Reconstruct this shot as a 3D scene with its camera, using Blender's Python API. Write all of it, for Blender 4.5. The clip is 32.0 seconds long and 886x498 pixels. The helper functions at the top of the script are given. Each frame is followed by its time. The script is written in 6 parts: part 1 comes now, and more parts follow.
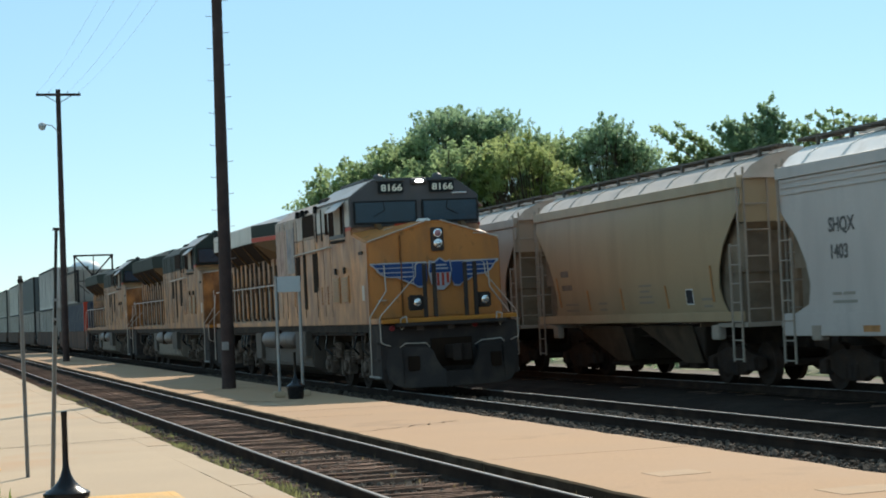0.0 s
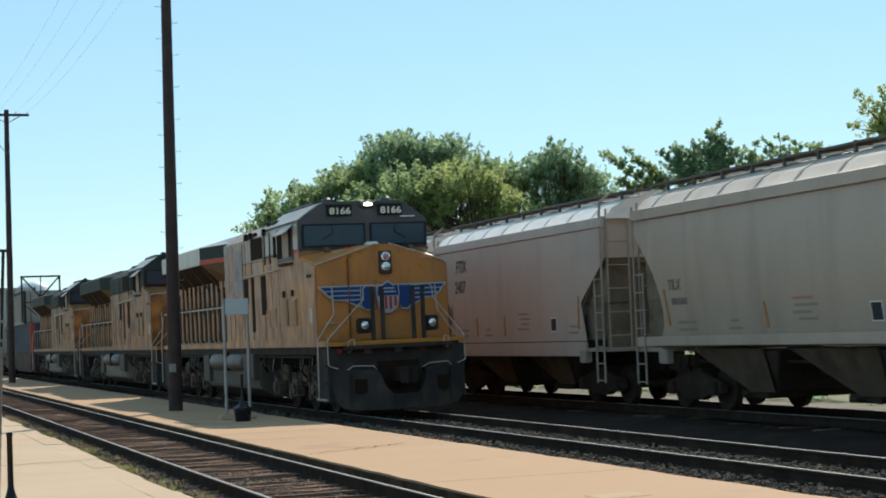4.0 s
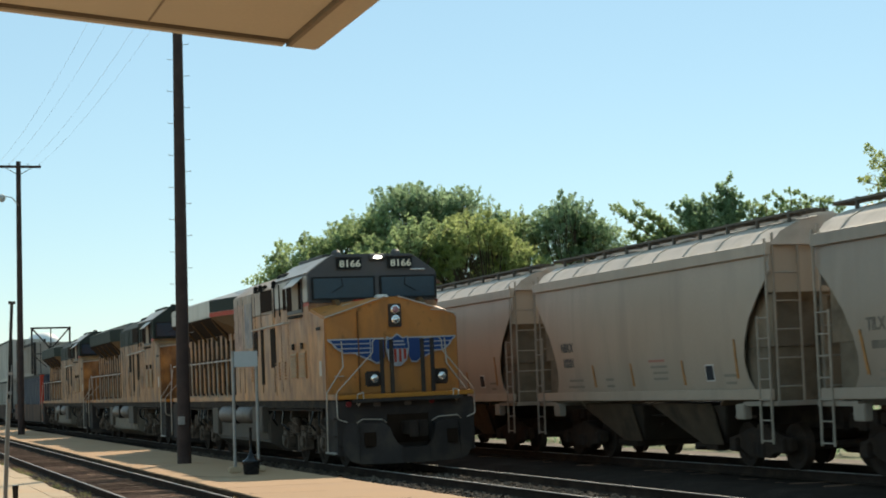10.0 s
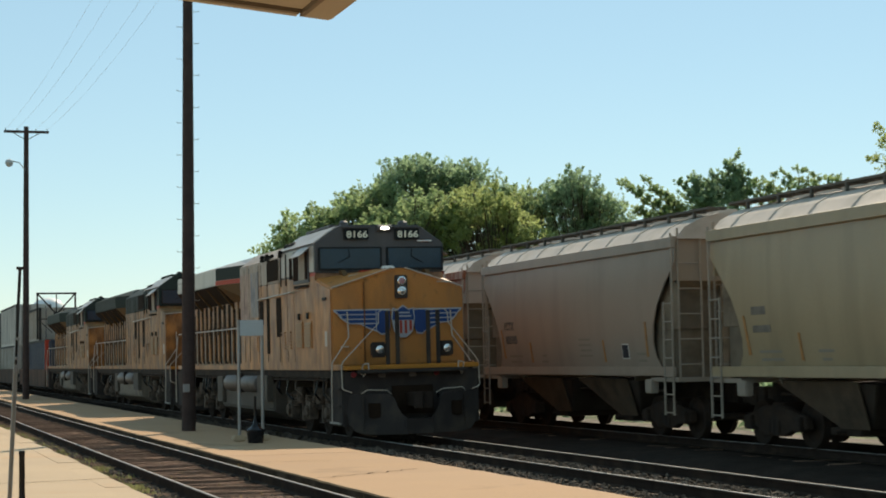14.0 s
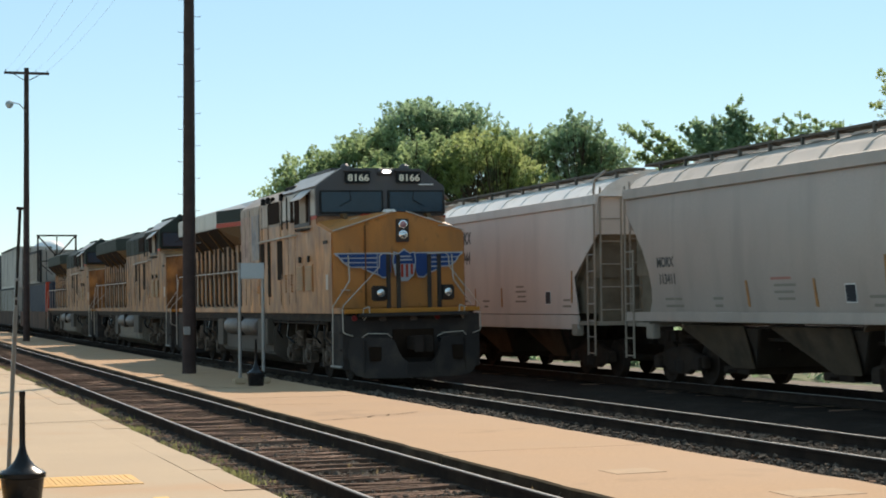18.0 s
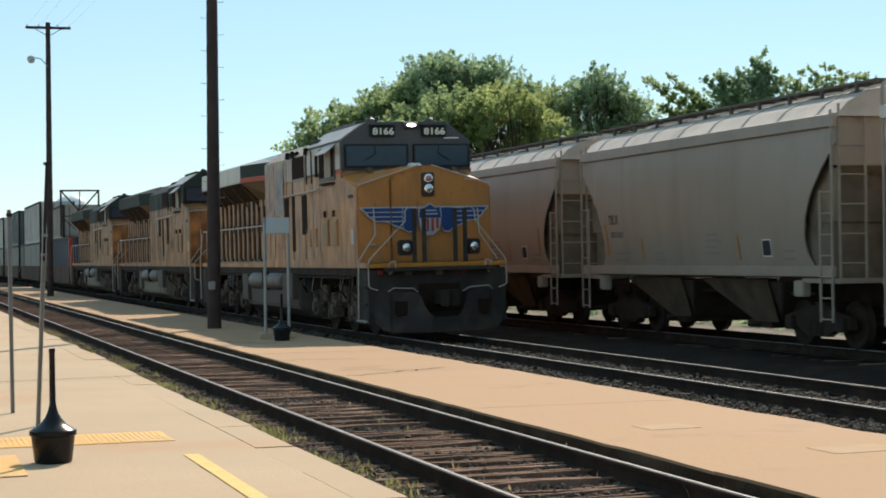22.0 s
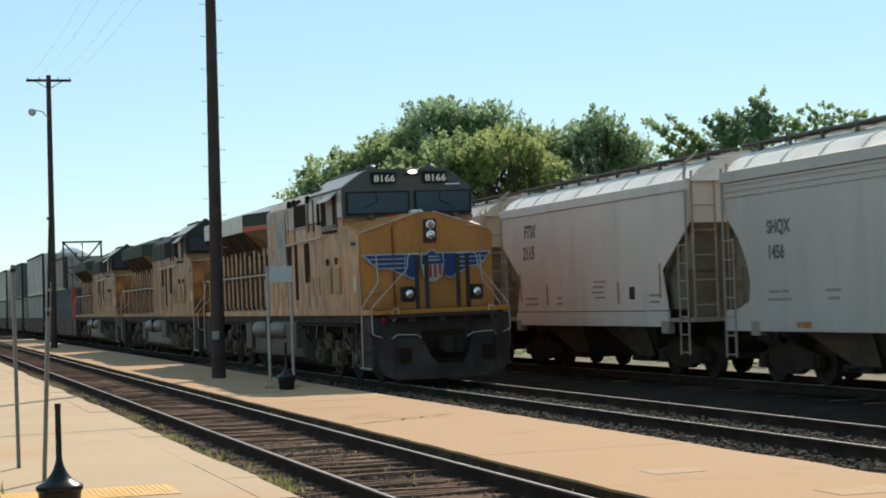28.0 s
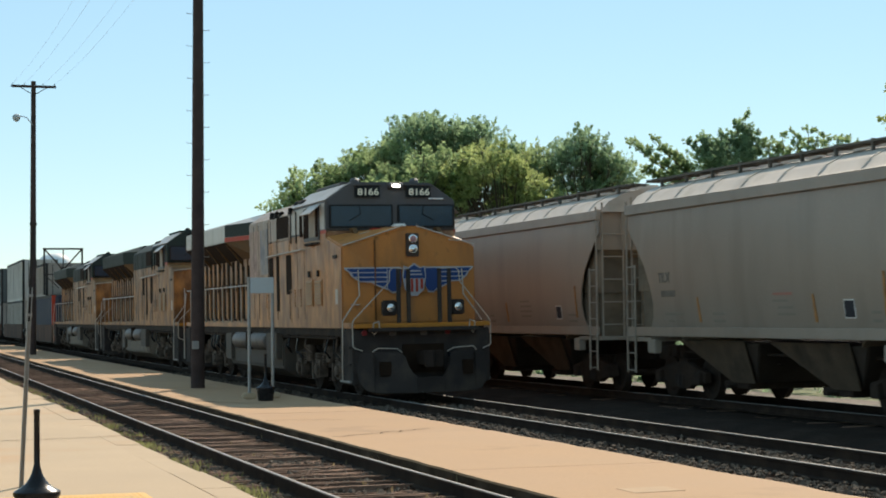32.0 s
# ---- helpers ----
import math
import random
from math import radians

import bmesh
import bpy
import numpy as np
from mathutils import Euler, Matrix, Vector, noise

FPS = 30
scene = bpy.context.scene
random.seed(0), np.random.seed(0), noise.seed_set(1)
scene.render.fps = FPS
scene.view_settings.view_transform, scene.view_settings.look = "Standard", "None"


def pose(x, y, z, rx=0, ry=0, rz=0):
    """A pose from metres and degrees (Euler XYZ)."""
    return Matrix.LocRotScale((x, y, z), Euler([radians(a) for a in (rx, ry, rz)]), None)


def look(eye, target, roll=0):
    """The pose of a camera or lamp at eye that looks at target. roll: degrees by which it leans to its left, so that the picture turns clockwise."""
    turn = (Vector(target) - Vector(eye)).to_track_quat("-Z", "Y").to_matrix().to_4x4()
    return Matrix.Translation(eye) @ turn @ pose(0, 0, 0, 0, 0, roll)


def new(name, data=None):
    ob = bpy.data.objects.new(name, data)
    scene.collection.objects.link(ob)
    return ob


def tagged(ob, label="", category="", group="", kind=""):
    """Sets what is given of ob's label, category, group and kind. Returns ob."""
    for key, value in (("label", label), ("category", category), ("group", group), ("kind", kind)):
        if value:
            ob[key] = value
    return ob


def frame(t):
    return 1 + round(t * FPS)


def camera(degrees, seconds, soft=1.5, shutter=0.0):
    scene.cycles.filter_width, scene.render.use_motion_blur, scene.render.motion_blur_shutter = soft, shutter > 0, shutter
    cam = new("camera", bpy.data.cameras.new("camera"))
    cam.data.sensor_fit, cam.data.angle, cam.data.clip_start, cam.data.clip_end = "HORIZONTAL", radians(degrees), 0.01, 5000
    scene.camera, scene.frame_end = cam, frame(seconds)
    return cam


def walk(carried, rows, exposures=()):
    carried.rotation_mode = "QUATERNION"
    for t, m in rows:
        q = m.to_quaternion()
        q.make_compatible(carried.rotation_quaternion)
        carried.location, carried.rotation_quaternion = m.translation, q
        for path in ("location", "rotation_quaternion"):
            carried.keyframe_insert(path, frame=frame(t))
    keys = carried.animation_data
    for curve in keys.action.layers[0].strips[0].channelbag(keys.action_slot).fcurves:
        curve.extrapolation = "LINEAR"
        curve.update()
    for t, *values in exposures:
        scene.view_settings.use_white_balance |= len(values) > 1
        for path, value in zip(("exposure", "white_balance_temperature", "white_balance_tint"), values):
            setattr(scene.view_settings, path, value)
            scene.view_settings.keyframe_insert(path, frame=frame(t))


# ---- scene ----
cam = camera(28.556, 32.0, soft=1.85, shutter=0.12)


def aim(x, y, z, yaw, pitch, roll):
    """Eye in metres; yaw to the right from +y, pitch up and roll in degrees."""
    return pose(x, y, z, 0, 0, -yaw) @ pose(0, 0, 0, 90 + pitch) @ pose(0, 0, 0, 0, 0, roll)


walk(cam, [
    (0.0, aim(0.021, 0.015, 1.705, 16.983, 2.042, -2.447)),
    (0.5, aim(0.023, -0.004, 1.711, 17.242, 2.017, -2.490)),
    (1.0, aim(0.027, -0.015, 1.712, 17.382, 2.260, -2.532)),
    (1.5, aim(0.029, -0.023, 1.705, 17.317, 2.589, -2.453)),
    (2.0, aim(0.022, -0.039, 1.706, 17.261, 2.524, -2.507)),
    (2.5, aim(0.028, -0.054, 1.708, 17.273, 2.591, -2.670)),
    (3.0, aim(0.024, -0.089, 1.708, 17.895, 2.557, -1.920)),
    (3.5, aim(0.015, -0.130, 1.718, 18.430, 2.800, -1.963)),
    (4.0, aim(0.006, -0.165, 1.706, 18.668, 2.733, -2.178)),
    (4.5, aim(-0.027, -0.167, 1.705, 18.184, 2.645, -2.245)),
    (6.5, aim(-0.036, -0.178, 1.706, 18.393, 2.813, -2.349)),
    (7.0, aim(-0.022, -0.165, 1.702, 18.560, 3.144, -2.335)),
    (7.5, aim(0.014, -0.145, 1.710, 18.142, 3.218, -2.297)),
    (8.0, aim(0.019, -0.121, 1.714, 18.015, 3.415, -2.035)),
    (8.5, aim(0.016, -0.119, 1.717, 18.087, 3.756, -2.096)),
    (9.0, aim(0.035, -0.110, 1.718, 18.342, 3.985, -2.256)),
    (9.5, aim(0.038, -0.131, 1.715, 18.453, 4.115, -2.250)),
    (10.0, aim(0.033, -0.141, 1.715, 18.379, 4.481, -1.960)),
    (10.5, aim(0.017, -0.134, 1.724, 18.438, 4.912, -1.108)),
    (11.0, aim(-0.001, -0.135, 1.725, 18.505, 4.736, -1.067)),
    (11.5, aim(-0.017, -0.114, 1.729, 18.182, 4.516, -0.529)),
    (12.0, aim(-0.026, -0.123, 1.727, 18.384, 4.472, -0.361)),
    (12.5, aim(-0.026, -0.111, 1.731, 18.198, 4.586, -0.159)),
    (13.0, aim(-0.029, -0.121, 1.723, 18.027, 4.404, -0.327)),
    (13.5, aim(-0.012, -0.122, 1.724, 18.063, 3.683, -0.628)),
    (15.5, aim(0.031, -0.115, 1.721, 18.213, 3.408, -1.503)),
    (16.0, aim(0.027, -0.100, 1.722, 18.377, 3.343, -1.264)),
    (16.5, aim(0.037, -0.076, 1.710, 18.439, 3.205, -1.223)),
    (17.0, aim(0.043, -0.048, 1.705, 18.314, 2.911, -0.803)),
    (17.5, aim(0.042, -0.027, 1.695, 18.662, 2.127, -0.996)),
    (18.0, aim(0.021, -0.008, 1.707, 18.124, 1.748, -0.649)),
    (18.5, aim(0.023, 0.009, 1.706, 17.075, 1.852, -0.364)),
    (19.0, aim(0.019, 0.026, 1.701, 16.284, 1.227, -0.620)),
    (19.5, aim(0.045, 0.042, 1.714, 16.452, 1.048, -0.669)),
    (20.0, aim(0.072, 0.060, 1.722, 16.264, 1.268, -1.089)),
    (20.5, aim(0.042, 0.084, 1.739, 17.371, 1.905, -0.724)),
    (21.0, aim(-0.026, 0.106, 1.738, 17.499, 2.123, 0.106)),
    (21.5, aim(-0.013, 0.167, 1.738, 17.385, 1.322, 0.677)),
    (22.0, aim(-0.013, 0.212, 1.721, 17.408, 0.229, -0.832)),
    (22.5, aim(-0.020, 0.170, 1.741, 17.655, 1.047, -1.455)),
    (23.0, aim(-0.026, 0.136, 1.751, 17.858, 1.506, -1.035)),
    (23.5, aim(-0.035, 0.126, 1.752, 17.596, 1.585, -1.658)),
    (24.0, aim(-0.034, 0.188, 1.746, 17.958, 2.120, -1.955)),
    (24.5, aim(-0.038, 0.161, 1.750, 18.217, 2.434, -1.497)),
    (25.0, aim(-0.036, 0.161, 1.746, 18.174, 2.222, -1.199)),
    (25.5, aim(-0.033, 0.149, 1.756, 17.641, 1.720, -0.932)),
    (27.5, aim(-0.022, 0.226, 1.745, 16.881, 1.162, -2.812)),
    (28.0, aim(-0.028, 0.169, 1.756, 17.358, 1.687, -1.847)),
    (28.5, aim(-0.018, 0.084, 1.752, 18.407, 1.877, -2.426)),
    (29.0, aim(-0.031, 0.076, 1.755, 18.319, 2.235, -2.129)),
    (29.5, aim(-0.028, 0.078, 1.752, 18.401, 2.581, -1.915)),
    (30.0, aim(-0.047, 0.104, 1.749, 18.326, 2.468, -0.800)),
    (30.5, aim(-0.052, 0.130, 1.750, 17.940, 2.285, -0.488)),
    (31.0, aim(-0.061, 0.142, 1.747, 17.870, 2.065, -0.340)),
    (31.5, aim(-0.052, 0.158, 1.747, 17.740, 2.346, -0.584)),
    (32.0, aim(-0.049, 0.156, 1.746, 17.976, 2.176, -0.609)),
], exposures=[(0.0, 0.38, 6550, 7), (5.0, 0.38, 6650, 8), (8.0, 0.34, 7050, 8), (9.0, 0.44, 7450, 6), (10.0, 0.36, 7400, 8), (12.0, 0.25, 7600, 9), (13.3, 0.23, 7600, 9), (16.0, 0.46, 7450, 8), (17.0, 0.44, 7400, 9), (18.0, 0.42, 7050, 12), (22.0, 0.42, 7050, 11), (25.0, 0.41, 7100, 10), (32.0, 0.4, 7150, 10)])

# sun behind the trains, to the right, 38 degrees up
SUN_AZ, SUN_EL = radians(33.5), radians(38)
world = bpy.data.worlds.new("world")
scene.world = world
world.use_nodes = True
wn = world.node_tree.nodes
sky = wn.new("ShaderNodeTexSky")
sky.sky_type, sky.sun_disc = "NISHITA", False
sky.sun_elevation, sky.sun_rotation = SUN_EL, SUN_AZ
sky.air_density, sky.dust_density, sky.ozone_density = 1.0, 0.0, 4.0
wn["Background"].inputs["Strength"].default_value = 0.106
# thin summer haze over the whole sky evens out its blue
haze = wn.new("ShaderNodeMix")
haze.data_type = "RGBA"
haze.inputs["Factor"].default_value = 0.5
haze.inputs["B"].default_value = (3.1, 5.5, 7.0, 1)
world.node_tree.links.new(sky.outputs["Color"], haze.inputs["A"])
world.node_tree.links.new(haze.outputs["Result"], wn["Background"].inputs["Color"])
sun_way = Vector((math.sin(SUN_AZ) * math.cos(SUN_EL), math.cos(SUN_AZ) * math.cos(SUN_EL), math.sin(SUN_EL)))
sun = new("sun", bpy.data.lights.new("sun", "SUN"))
sun.data.energy, sun.data.angle, sun.data.color = 4.2, radians(0.55), (1.0, 0.91, 0.79)
sun.matrix_world = look(sun_way * 200, (0, 0, 0))


# ---- mesh and material tools ----
class Shape:
    """Gathers vertices and faces for one mesh."""

    def __init__(self):
        self.v, self.f = [], []

    def poly(self, pts, faces):
        n = len(self.v)
        self.v += [tuple(p) for p in pts]
        self.f += [tuple(n + i for i in f) for f in faces]
        return self

    def box(self, x0, y0, z0, x1, y1, z1):
        x0, x1, y0, y1, z0, z1 = min(x0, x1), max(x0, x1), min(y0, y1), max(y0, y1), min(z0, z1), max(z0, z1)
        p = [(x, y, z) for z in (z0, z1) for y in (y0, y1) for x in (x0, x1)]
        return self.poly(p, [(0, 2, 3, 1), (4, 5, 7, 6), (0, 1, 5, 4), (2, 6, 7, 3), (0, 4, 6, 2), (1, 3, 7, 5)])

    def prism(self, axis, pts, a, b):
        """A polygon in the other two axes' order (x, y), (x, z) or (y, z), drawn out along axis from a to b."""
        put = {"x": lambda p, d: (d, p[0], p[1]), "y": lambda p, d: (p[0], d, p[1]), "z": lambda p, d: (p[0], p[1], d)}[axis]
        n = len(pts)
        faces = [tuple(range(n - 1, -1, -1)), tuple(range(n, 2 * n))]
        faces += [(i, (i + 1) % n, n + (i + 1) % n, n + i) for i in range(n)]
        return self.poly([put(p, a) for p in pts] + [put(p, b) for p in pts], faces)

    def tube(self, p0, p1, r0, r1=None, n=8, caps=True):
        p0, p1 = Vector(p0), Vector(p1)
        r1 = r0 if r1 is None else r1
        d = (p1 - p0).normalized()
        u = d.cross(Vector((0, 0, 1)) if abs(d.z) < 0.9 else Vector((1, 0, 0))).normalized()
        w = d.cross(u)
        ring = [(math.cos(2 * math.pi * i / n), math.sin(2 * math.pi * i / n)) for i in range(n)]
        pts = [p + (u * c + w * s) * r for p, r in ((p0, r0), (p1, r1)) for c, s in ring]
        faces = [(i, (i + 1) % n, n + (i + 1) % n, n + i) for i in range(n)]
        if caps:
            faces += [tuple(range(n - 1, -1, -1)), tuple(range(n, 2 * n))]
        return self.poly(pts, faces)

    def bar(self, pts, r, n=6):
        for a, b in zip(pts, pts[1:]):
            self.tube(a, b, r, n=n)
        return self

    def lathe(self, prof, n=24, at=(0, 0, 0), axis="z"):
        """Rings of (radius, height) about an upright axis, or about x or y."""
        pts = []
        for r, h in prof:
            for i in range(n):
                c, s = r * math.cos(2 * math.pi * i / n), r * math.sin(2 * math.pi * i / n)
                p = {"z": (c, s, h), "x": (h, c, s), "y": (c, h, s)}[axis]
                pts.append((p[0] + at[0], p[1] + at[1], p[2] + at[2]))
        faces = [(k * n + i, k * n + (i + 1) % n, (k + 1) * n + (i + 1) % n, (k + 1) * n + i) for k in range(len(prof) - 1) for i in range(n)]
        faces += [tuple(range(n - 1, -1, -1)), tuple(range((len(prof) - 1) * n, len(prof) * n))]
        return self.poly(pts, faces)

    def mesh(self, name, mat=None, bevel=0.0, smooth=False):
        me = bpy.data.meshes.new(name)
        me.from_pydata(self.v, [], self.f)
        bm = bmesh.new()
        bm.from_mesh(me)
        bmesh.ops.recalc_face_normals(bm, faces=bm.faces)
        if bevel:
            sharp = [e for e in bm.edges if len(e.link_faces) == 2 and e.calc_face_angle(0) > 0.5]
            bmesh.ops.bevel(bm, geom=sharp, offset=bevel, segments=2, affect="EDGES", clamp_overlap=True)
        bm.to_mesh(me)
        bm.free()
        if smooth:
            me.polygons.foreach_set("use_smooth", [True] * len(me.polygons))
            me.set_sharp_from_angle(angle=radians(35))
        if mat:
            me.materials.append(mat)
        return me


def part(name, shape, mat, parent, label="", bevel=0.0, smooth=False, at=None):
    """One mesh object under a thing or under a part. shape: a Shape or a ready mesh."""
    me = shape.mesh(name, mat, bevel, smooth) if isinstance(shape, Shape) else shape
    ob = new(name, me)
    ob.parent = parent
    if at is not None:
        ob.matrix_basis = at
    return tagged(ob, label)


def thing(name, label, category, at=None, group="", kind="", shape=None, mat=None, bevel=0.0, smooth=False):
    """A top-level thing: an Empty at its base, or one mesh."""
    ob = new(name, shape.mesh(name, mat, bevel, smooth) if shape else None)
    if at is not None:
        ob.matrix_basis = at
    return tagged(ob, label, category, group, kind)


def word_mesh(text, size, mat, shear=0.0, wide=1.0):
    """Letters as a flat mesh, in the x, y plane, from its left lower corner."""
    cu = bpy.data.curves.new("writing", "FONT")
    cu.body, cu.size, cu.shear, cu.extrude, cu.resolution_u, cu.offset = text, size / 0.7, shear, 0.002, 3, size * 0.035
    ob = bpy.data.objects.new("writing", cu)
    scene.collection.objects.link(ob)
    bpy.context.view_layer.update()
    me = bpy.data.meshes.new_from_object(ob.evaluated_get(bpy.context.evaluated_depsgraph_get()))
    bpy.data.objects.remove(ob)
    me.transform(Matrix.Diagonal((wide, 1, 1, 1)))
    me.materials.clear()
    me.materials.append(mat)
    return me


def material(name, col, rough=0.6, metal=0.0, var=0.18, scale=2.0, bump=0.15, fine=40.0, dirt=None, amount=0.3, streak=1.0, dirt_scale=1.5, random_tone=0.0, coords="Object", spec=0.22, coat=0.0, dirt2=None, amount2=0.3, rise=None):
    """A surface with tone at two scales, fine relief and, where dirt is given, grime or painted sheen in patches or in
    streaks that run down.
    """
    mat = bpy.data.materials.new(name)
    mat.use_nodes = True
    nt = mat.node_tree
    ns, ln = nt.nodes, nt.links.new
    b = ns["Principled BSDF"]
    b.inputs["Roughness"].default_value, b.inputs["Metallic"].default_value = rough, metal
    b.inputs["Specular IOR Level"].default_value = spec
    b.inputs["Coat Weight"].default_value = coat
    b.inputs["Coat Roughness"].default_value = 0.12
    tc = ns.new("ShaderNodeTexCoord")

    def noise_at(s, detail=4.0, squash=1.0):
        mp = ns.new("ShaderNodeMapping")
        mp.inputs["Scale"].default_value = (s, s, s * squash)
        nz = ns.new("ShaderNodeTexNoise")
        nz.inputs["Scale"].default_value, nz.inputs["Detail"].default_value = 1.0, detail
        ln(tc.outputs[coords], mp.inputs["Vector"])
        ln(mp.outputs["Vector"], nz.inputs["Vector"])
        return nz.outputs["Fac"]

    def ramp(fac, lo, hi):
        r = ns.new("ShaderNodeMapRange")
        r.inputs["From Min"].default_value, r.inputs["From Max"].default_value = lo, hi
        ln(fac, r.inputs["Value"])
        return r.outputs["Result"]

    def mix(fac, a, c):
        m = ns.new("ShaderNodeMix")
        m.data_type = "RGBA"
        for sock, val in ((m.inputs["Factor"], fac), (m.inputs["A"], a), (m.inputs["B"], c)):
            if isinstance(val, bpy.types.NodeSocket):
                ln(val, sock)
            else:
                sock.default_value = val if isinstance(val, float) else (*val, 1)
        return m.outputs["Result"]

    dark, light = [c * (1 - var) for c in col], [min(1, c * (1 + var)) for c in col]
    big, small = noise_at(scale), noise_at(fine, 6)
    base = mix(ramp(big, 0.3, 0.7), dark, light)
    base = mix(ramp(small, 0.35, 0.75), base, [c * (1 - 0.7 * var) for c in col])
    if random_tone:
        oi = ns.new("ShaderNodeObjectInfo")
        hs = ns.new("ShaderNodeHueSaturation")
        ln(ramp(oi.outputs["Random"], -1 / (2 * random_tone) + 0.5, 1 / (2 * random_tone) + 0.5), hs.inputs["Value"])
        mr = hs.inputs["Value"].links[0].from_node
        mr.inputs["From Min"].default_value, mr.inputs["From Max"].default_value = 0, 1
        mr.inputs["To Min"].default_value, mr.inputs["To Max"].default_value = 1 - random_tone, 1 + random_tone
        ln(base, hs.inputs["Color"])
        base = hs.outputs["Color"]
    if dirt:
        d = noise_at(dirt_scale, 8, streak)
        if rise:
            xyz, up, add = ns.new("ShaderNodeSeparateXYZ"), ns.new("ShaderNodeMapRange"), ns.new("ShaderNodeMath")
            up.inputs["From Min"].default_value, up.inputs["From Max"].default_value = rise
            up.inputs["To Min"].default_value, up.inputs["To Max"].default_value = -0.3, 0.16
            ln(tc.outputs[coords], xyz.inputs["Vector"])
            ln(xyz.outputs["Z"], up.inputs["Value"])
            ln(d, add.inputs[0])
            ln(up.outputs["Result"], add.inputs[1])
            d = add.outputs["Value"]
        base = mix(ramp(d, 0.62 - amount * 0.45, 0.72), base, dirt)
    if dirt2:
        base = mix(ramp(noise_at(dirt_scale * 1.6, 8, streak * 2.2), 0.66 - amount2 * 0.45, 0.74), base, dirt2)
    ln(base, b.inputs["Base Color"])
    if bump:
        bp = ns.new("ShaderNodeBump")
        bp.inputs["Strength"].default_value, bp.inputs["Distance"].default_value = bump, 0.02
        ln(small, bp.inputs["Height"])
        ln(bp.outputs["Normal"], b.inputs["Normal"])
    rr = ns.new("ShaderNodeMapRange")
    rr.inputs["To Min"].default_value, rr.inputs["To Max"].default_value = max(0.03, rough - 0.1), min(1, rough + 0.12)
    ln(big, rr.inputs["Value"])
    ln(rr.outputs["Result"], b.inputs["Roughness"])
    return mat


def glowing(name, col, power):
    mat = bpy.data.materials.new(name)
    mat.use_nodes = True
    b = mat.node_tree.nodes["Principled BSDF"]
    b.inputs["Base Color"].default_value = (*col, 1)
    b.inputs["Emission Color"].default_value, b.inputs["Emission Strength"].default_value = (*col, 1), power
    return mat


# ---- materials ----
CONCRETE = material("platform concrete", (0.41, 0.25, 0.14), 0.85, var=0.1, scale=0.35, fine=25, bump=0.2, dirt=(0.27, 0.165, 0.095), amount=0.03, dirt_scale=0.5, random_tone=0.03)
CONCRETE_NEAR = material("pale concrete", (0.465, 0.34, 0.224), 0.85, var=0.1, scale=0.4, fine=30, bump=0.2, dirt=(0.47, 0.29, 0.165), amount=0.16, dirt_scale=0.35, random_tone=0.03)
PATCH = material("newer concrete patch", (0.44, 0.29, 0.175), 0.85, var=0.12, scale=3, fine=25, bump=0.15)
KERB = material("old kerb concrete", (0.085, 0.056, 0.036), 0.95, spec=0.03, var=0.35, scale=2, fine=20, bump=0.5, dirt=(0.15, 0.105, 0.07), amount=0.3, dirt_scale=1.2)
BALLAST = material("ballast", (0.04, 0.029, 0.023), 0.95, spec=0.03, var=0.45, scale=1.0, fine=18, bump=0.9, dirt=(0.028, 0.022, 0.018), amount=0.3)
BALLAST_PALE = material("pale gravel", (0.17, 0.135, 0.11), 0.95, var=0.35, scale=1.4, fine=14, bump=0.7, dirt=(0.085, 0.075, 0.05), amount=0.35, dirt_scale=0.8)
STONE = material("ballast stone", (0.15, 0.116, 0.09), 0.95, spec=0.05, var=0.45, scale=9, fine=60, bump=0.3)
EARTH = material("dry earth and grass", (0.20, 0.19, 0.11), 0.95, var=0.35, scale=0.15, fine=6, bump=0.5, dirt=(0.10, 0.13, 0.05), amount=0.4, dirt_scale=0.3)
TIE = material("weathered sleeper wood", (0.24, 0.15, 0.108), 0.95, spec=0.05, var=0.4, scale=4, fine=45, bump=0.6, random_tone=0.3)
RAIL = material("rusty rail side", (0.04, 0.028, 0.022), 0.9, spec=0.04, var=0.3, scale=5, bump=0.3, dirt=(0.06, 0.04, 0.028), amount=0.3, dirt_scale=2)
RAIL_TOP = material("polished rail head", (0.27, 0.25, 0.235), 0.7, 0.15, var=0.15, scale=8, bump=0.05, spec=0.3)
# dust thickens upwards, so sky sheen on the upper sides is in the colour
YELLOW = material("dusty yellow paint, sheen-pale higher up", (0.60, 0.265, 0.092), 0.45, spec=0.24, var=0.32, scale=0.9, bump=0.06, dirt=(0.56, 0.375, 0.26), amount=0.3, streak=0.24, dirt_scale=1.6, dirt2=(0.15, 0.058, 0.026), amount2=0.85, rise=(1.4, 3.7))
# grime of the trailing units; on the leader's hood it stands for shade
YELLOW_GRIME_SHADE = material("grimy, shade-dulled yellow paint", (0.44, 0.185, 0.056), 0.5, spec=0.18, var=0.28, scale=1.1, bump=0.06, dirt=(0.35, 0.2, 0.112), amount=0.2, streak=0.26, dirt_scale=1.8, dirt2=(0.055, 0.03, 0.018), amount2=0.7, rise=(0.6, 3.6))
YELLOW_NOSE = material("yellow nose paint", (0.52, 0.198, 0.05), 0.42, var=0.1, scale=1.0, bump=0.04, dirt=(0.36, 0.15, 0.05), amount=0.3, streak=0.3, dirt_scale=2.6, dirt2=(0.22, 0.1, 0.035), amount2=0.12, spec=0.3)
YELLOW_STRIPE = material("bright yellow stripe", (0.48, 0.19, 0.03), 0.5, var=0.15, bump=0.03)
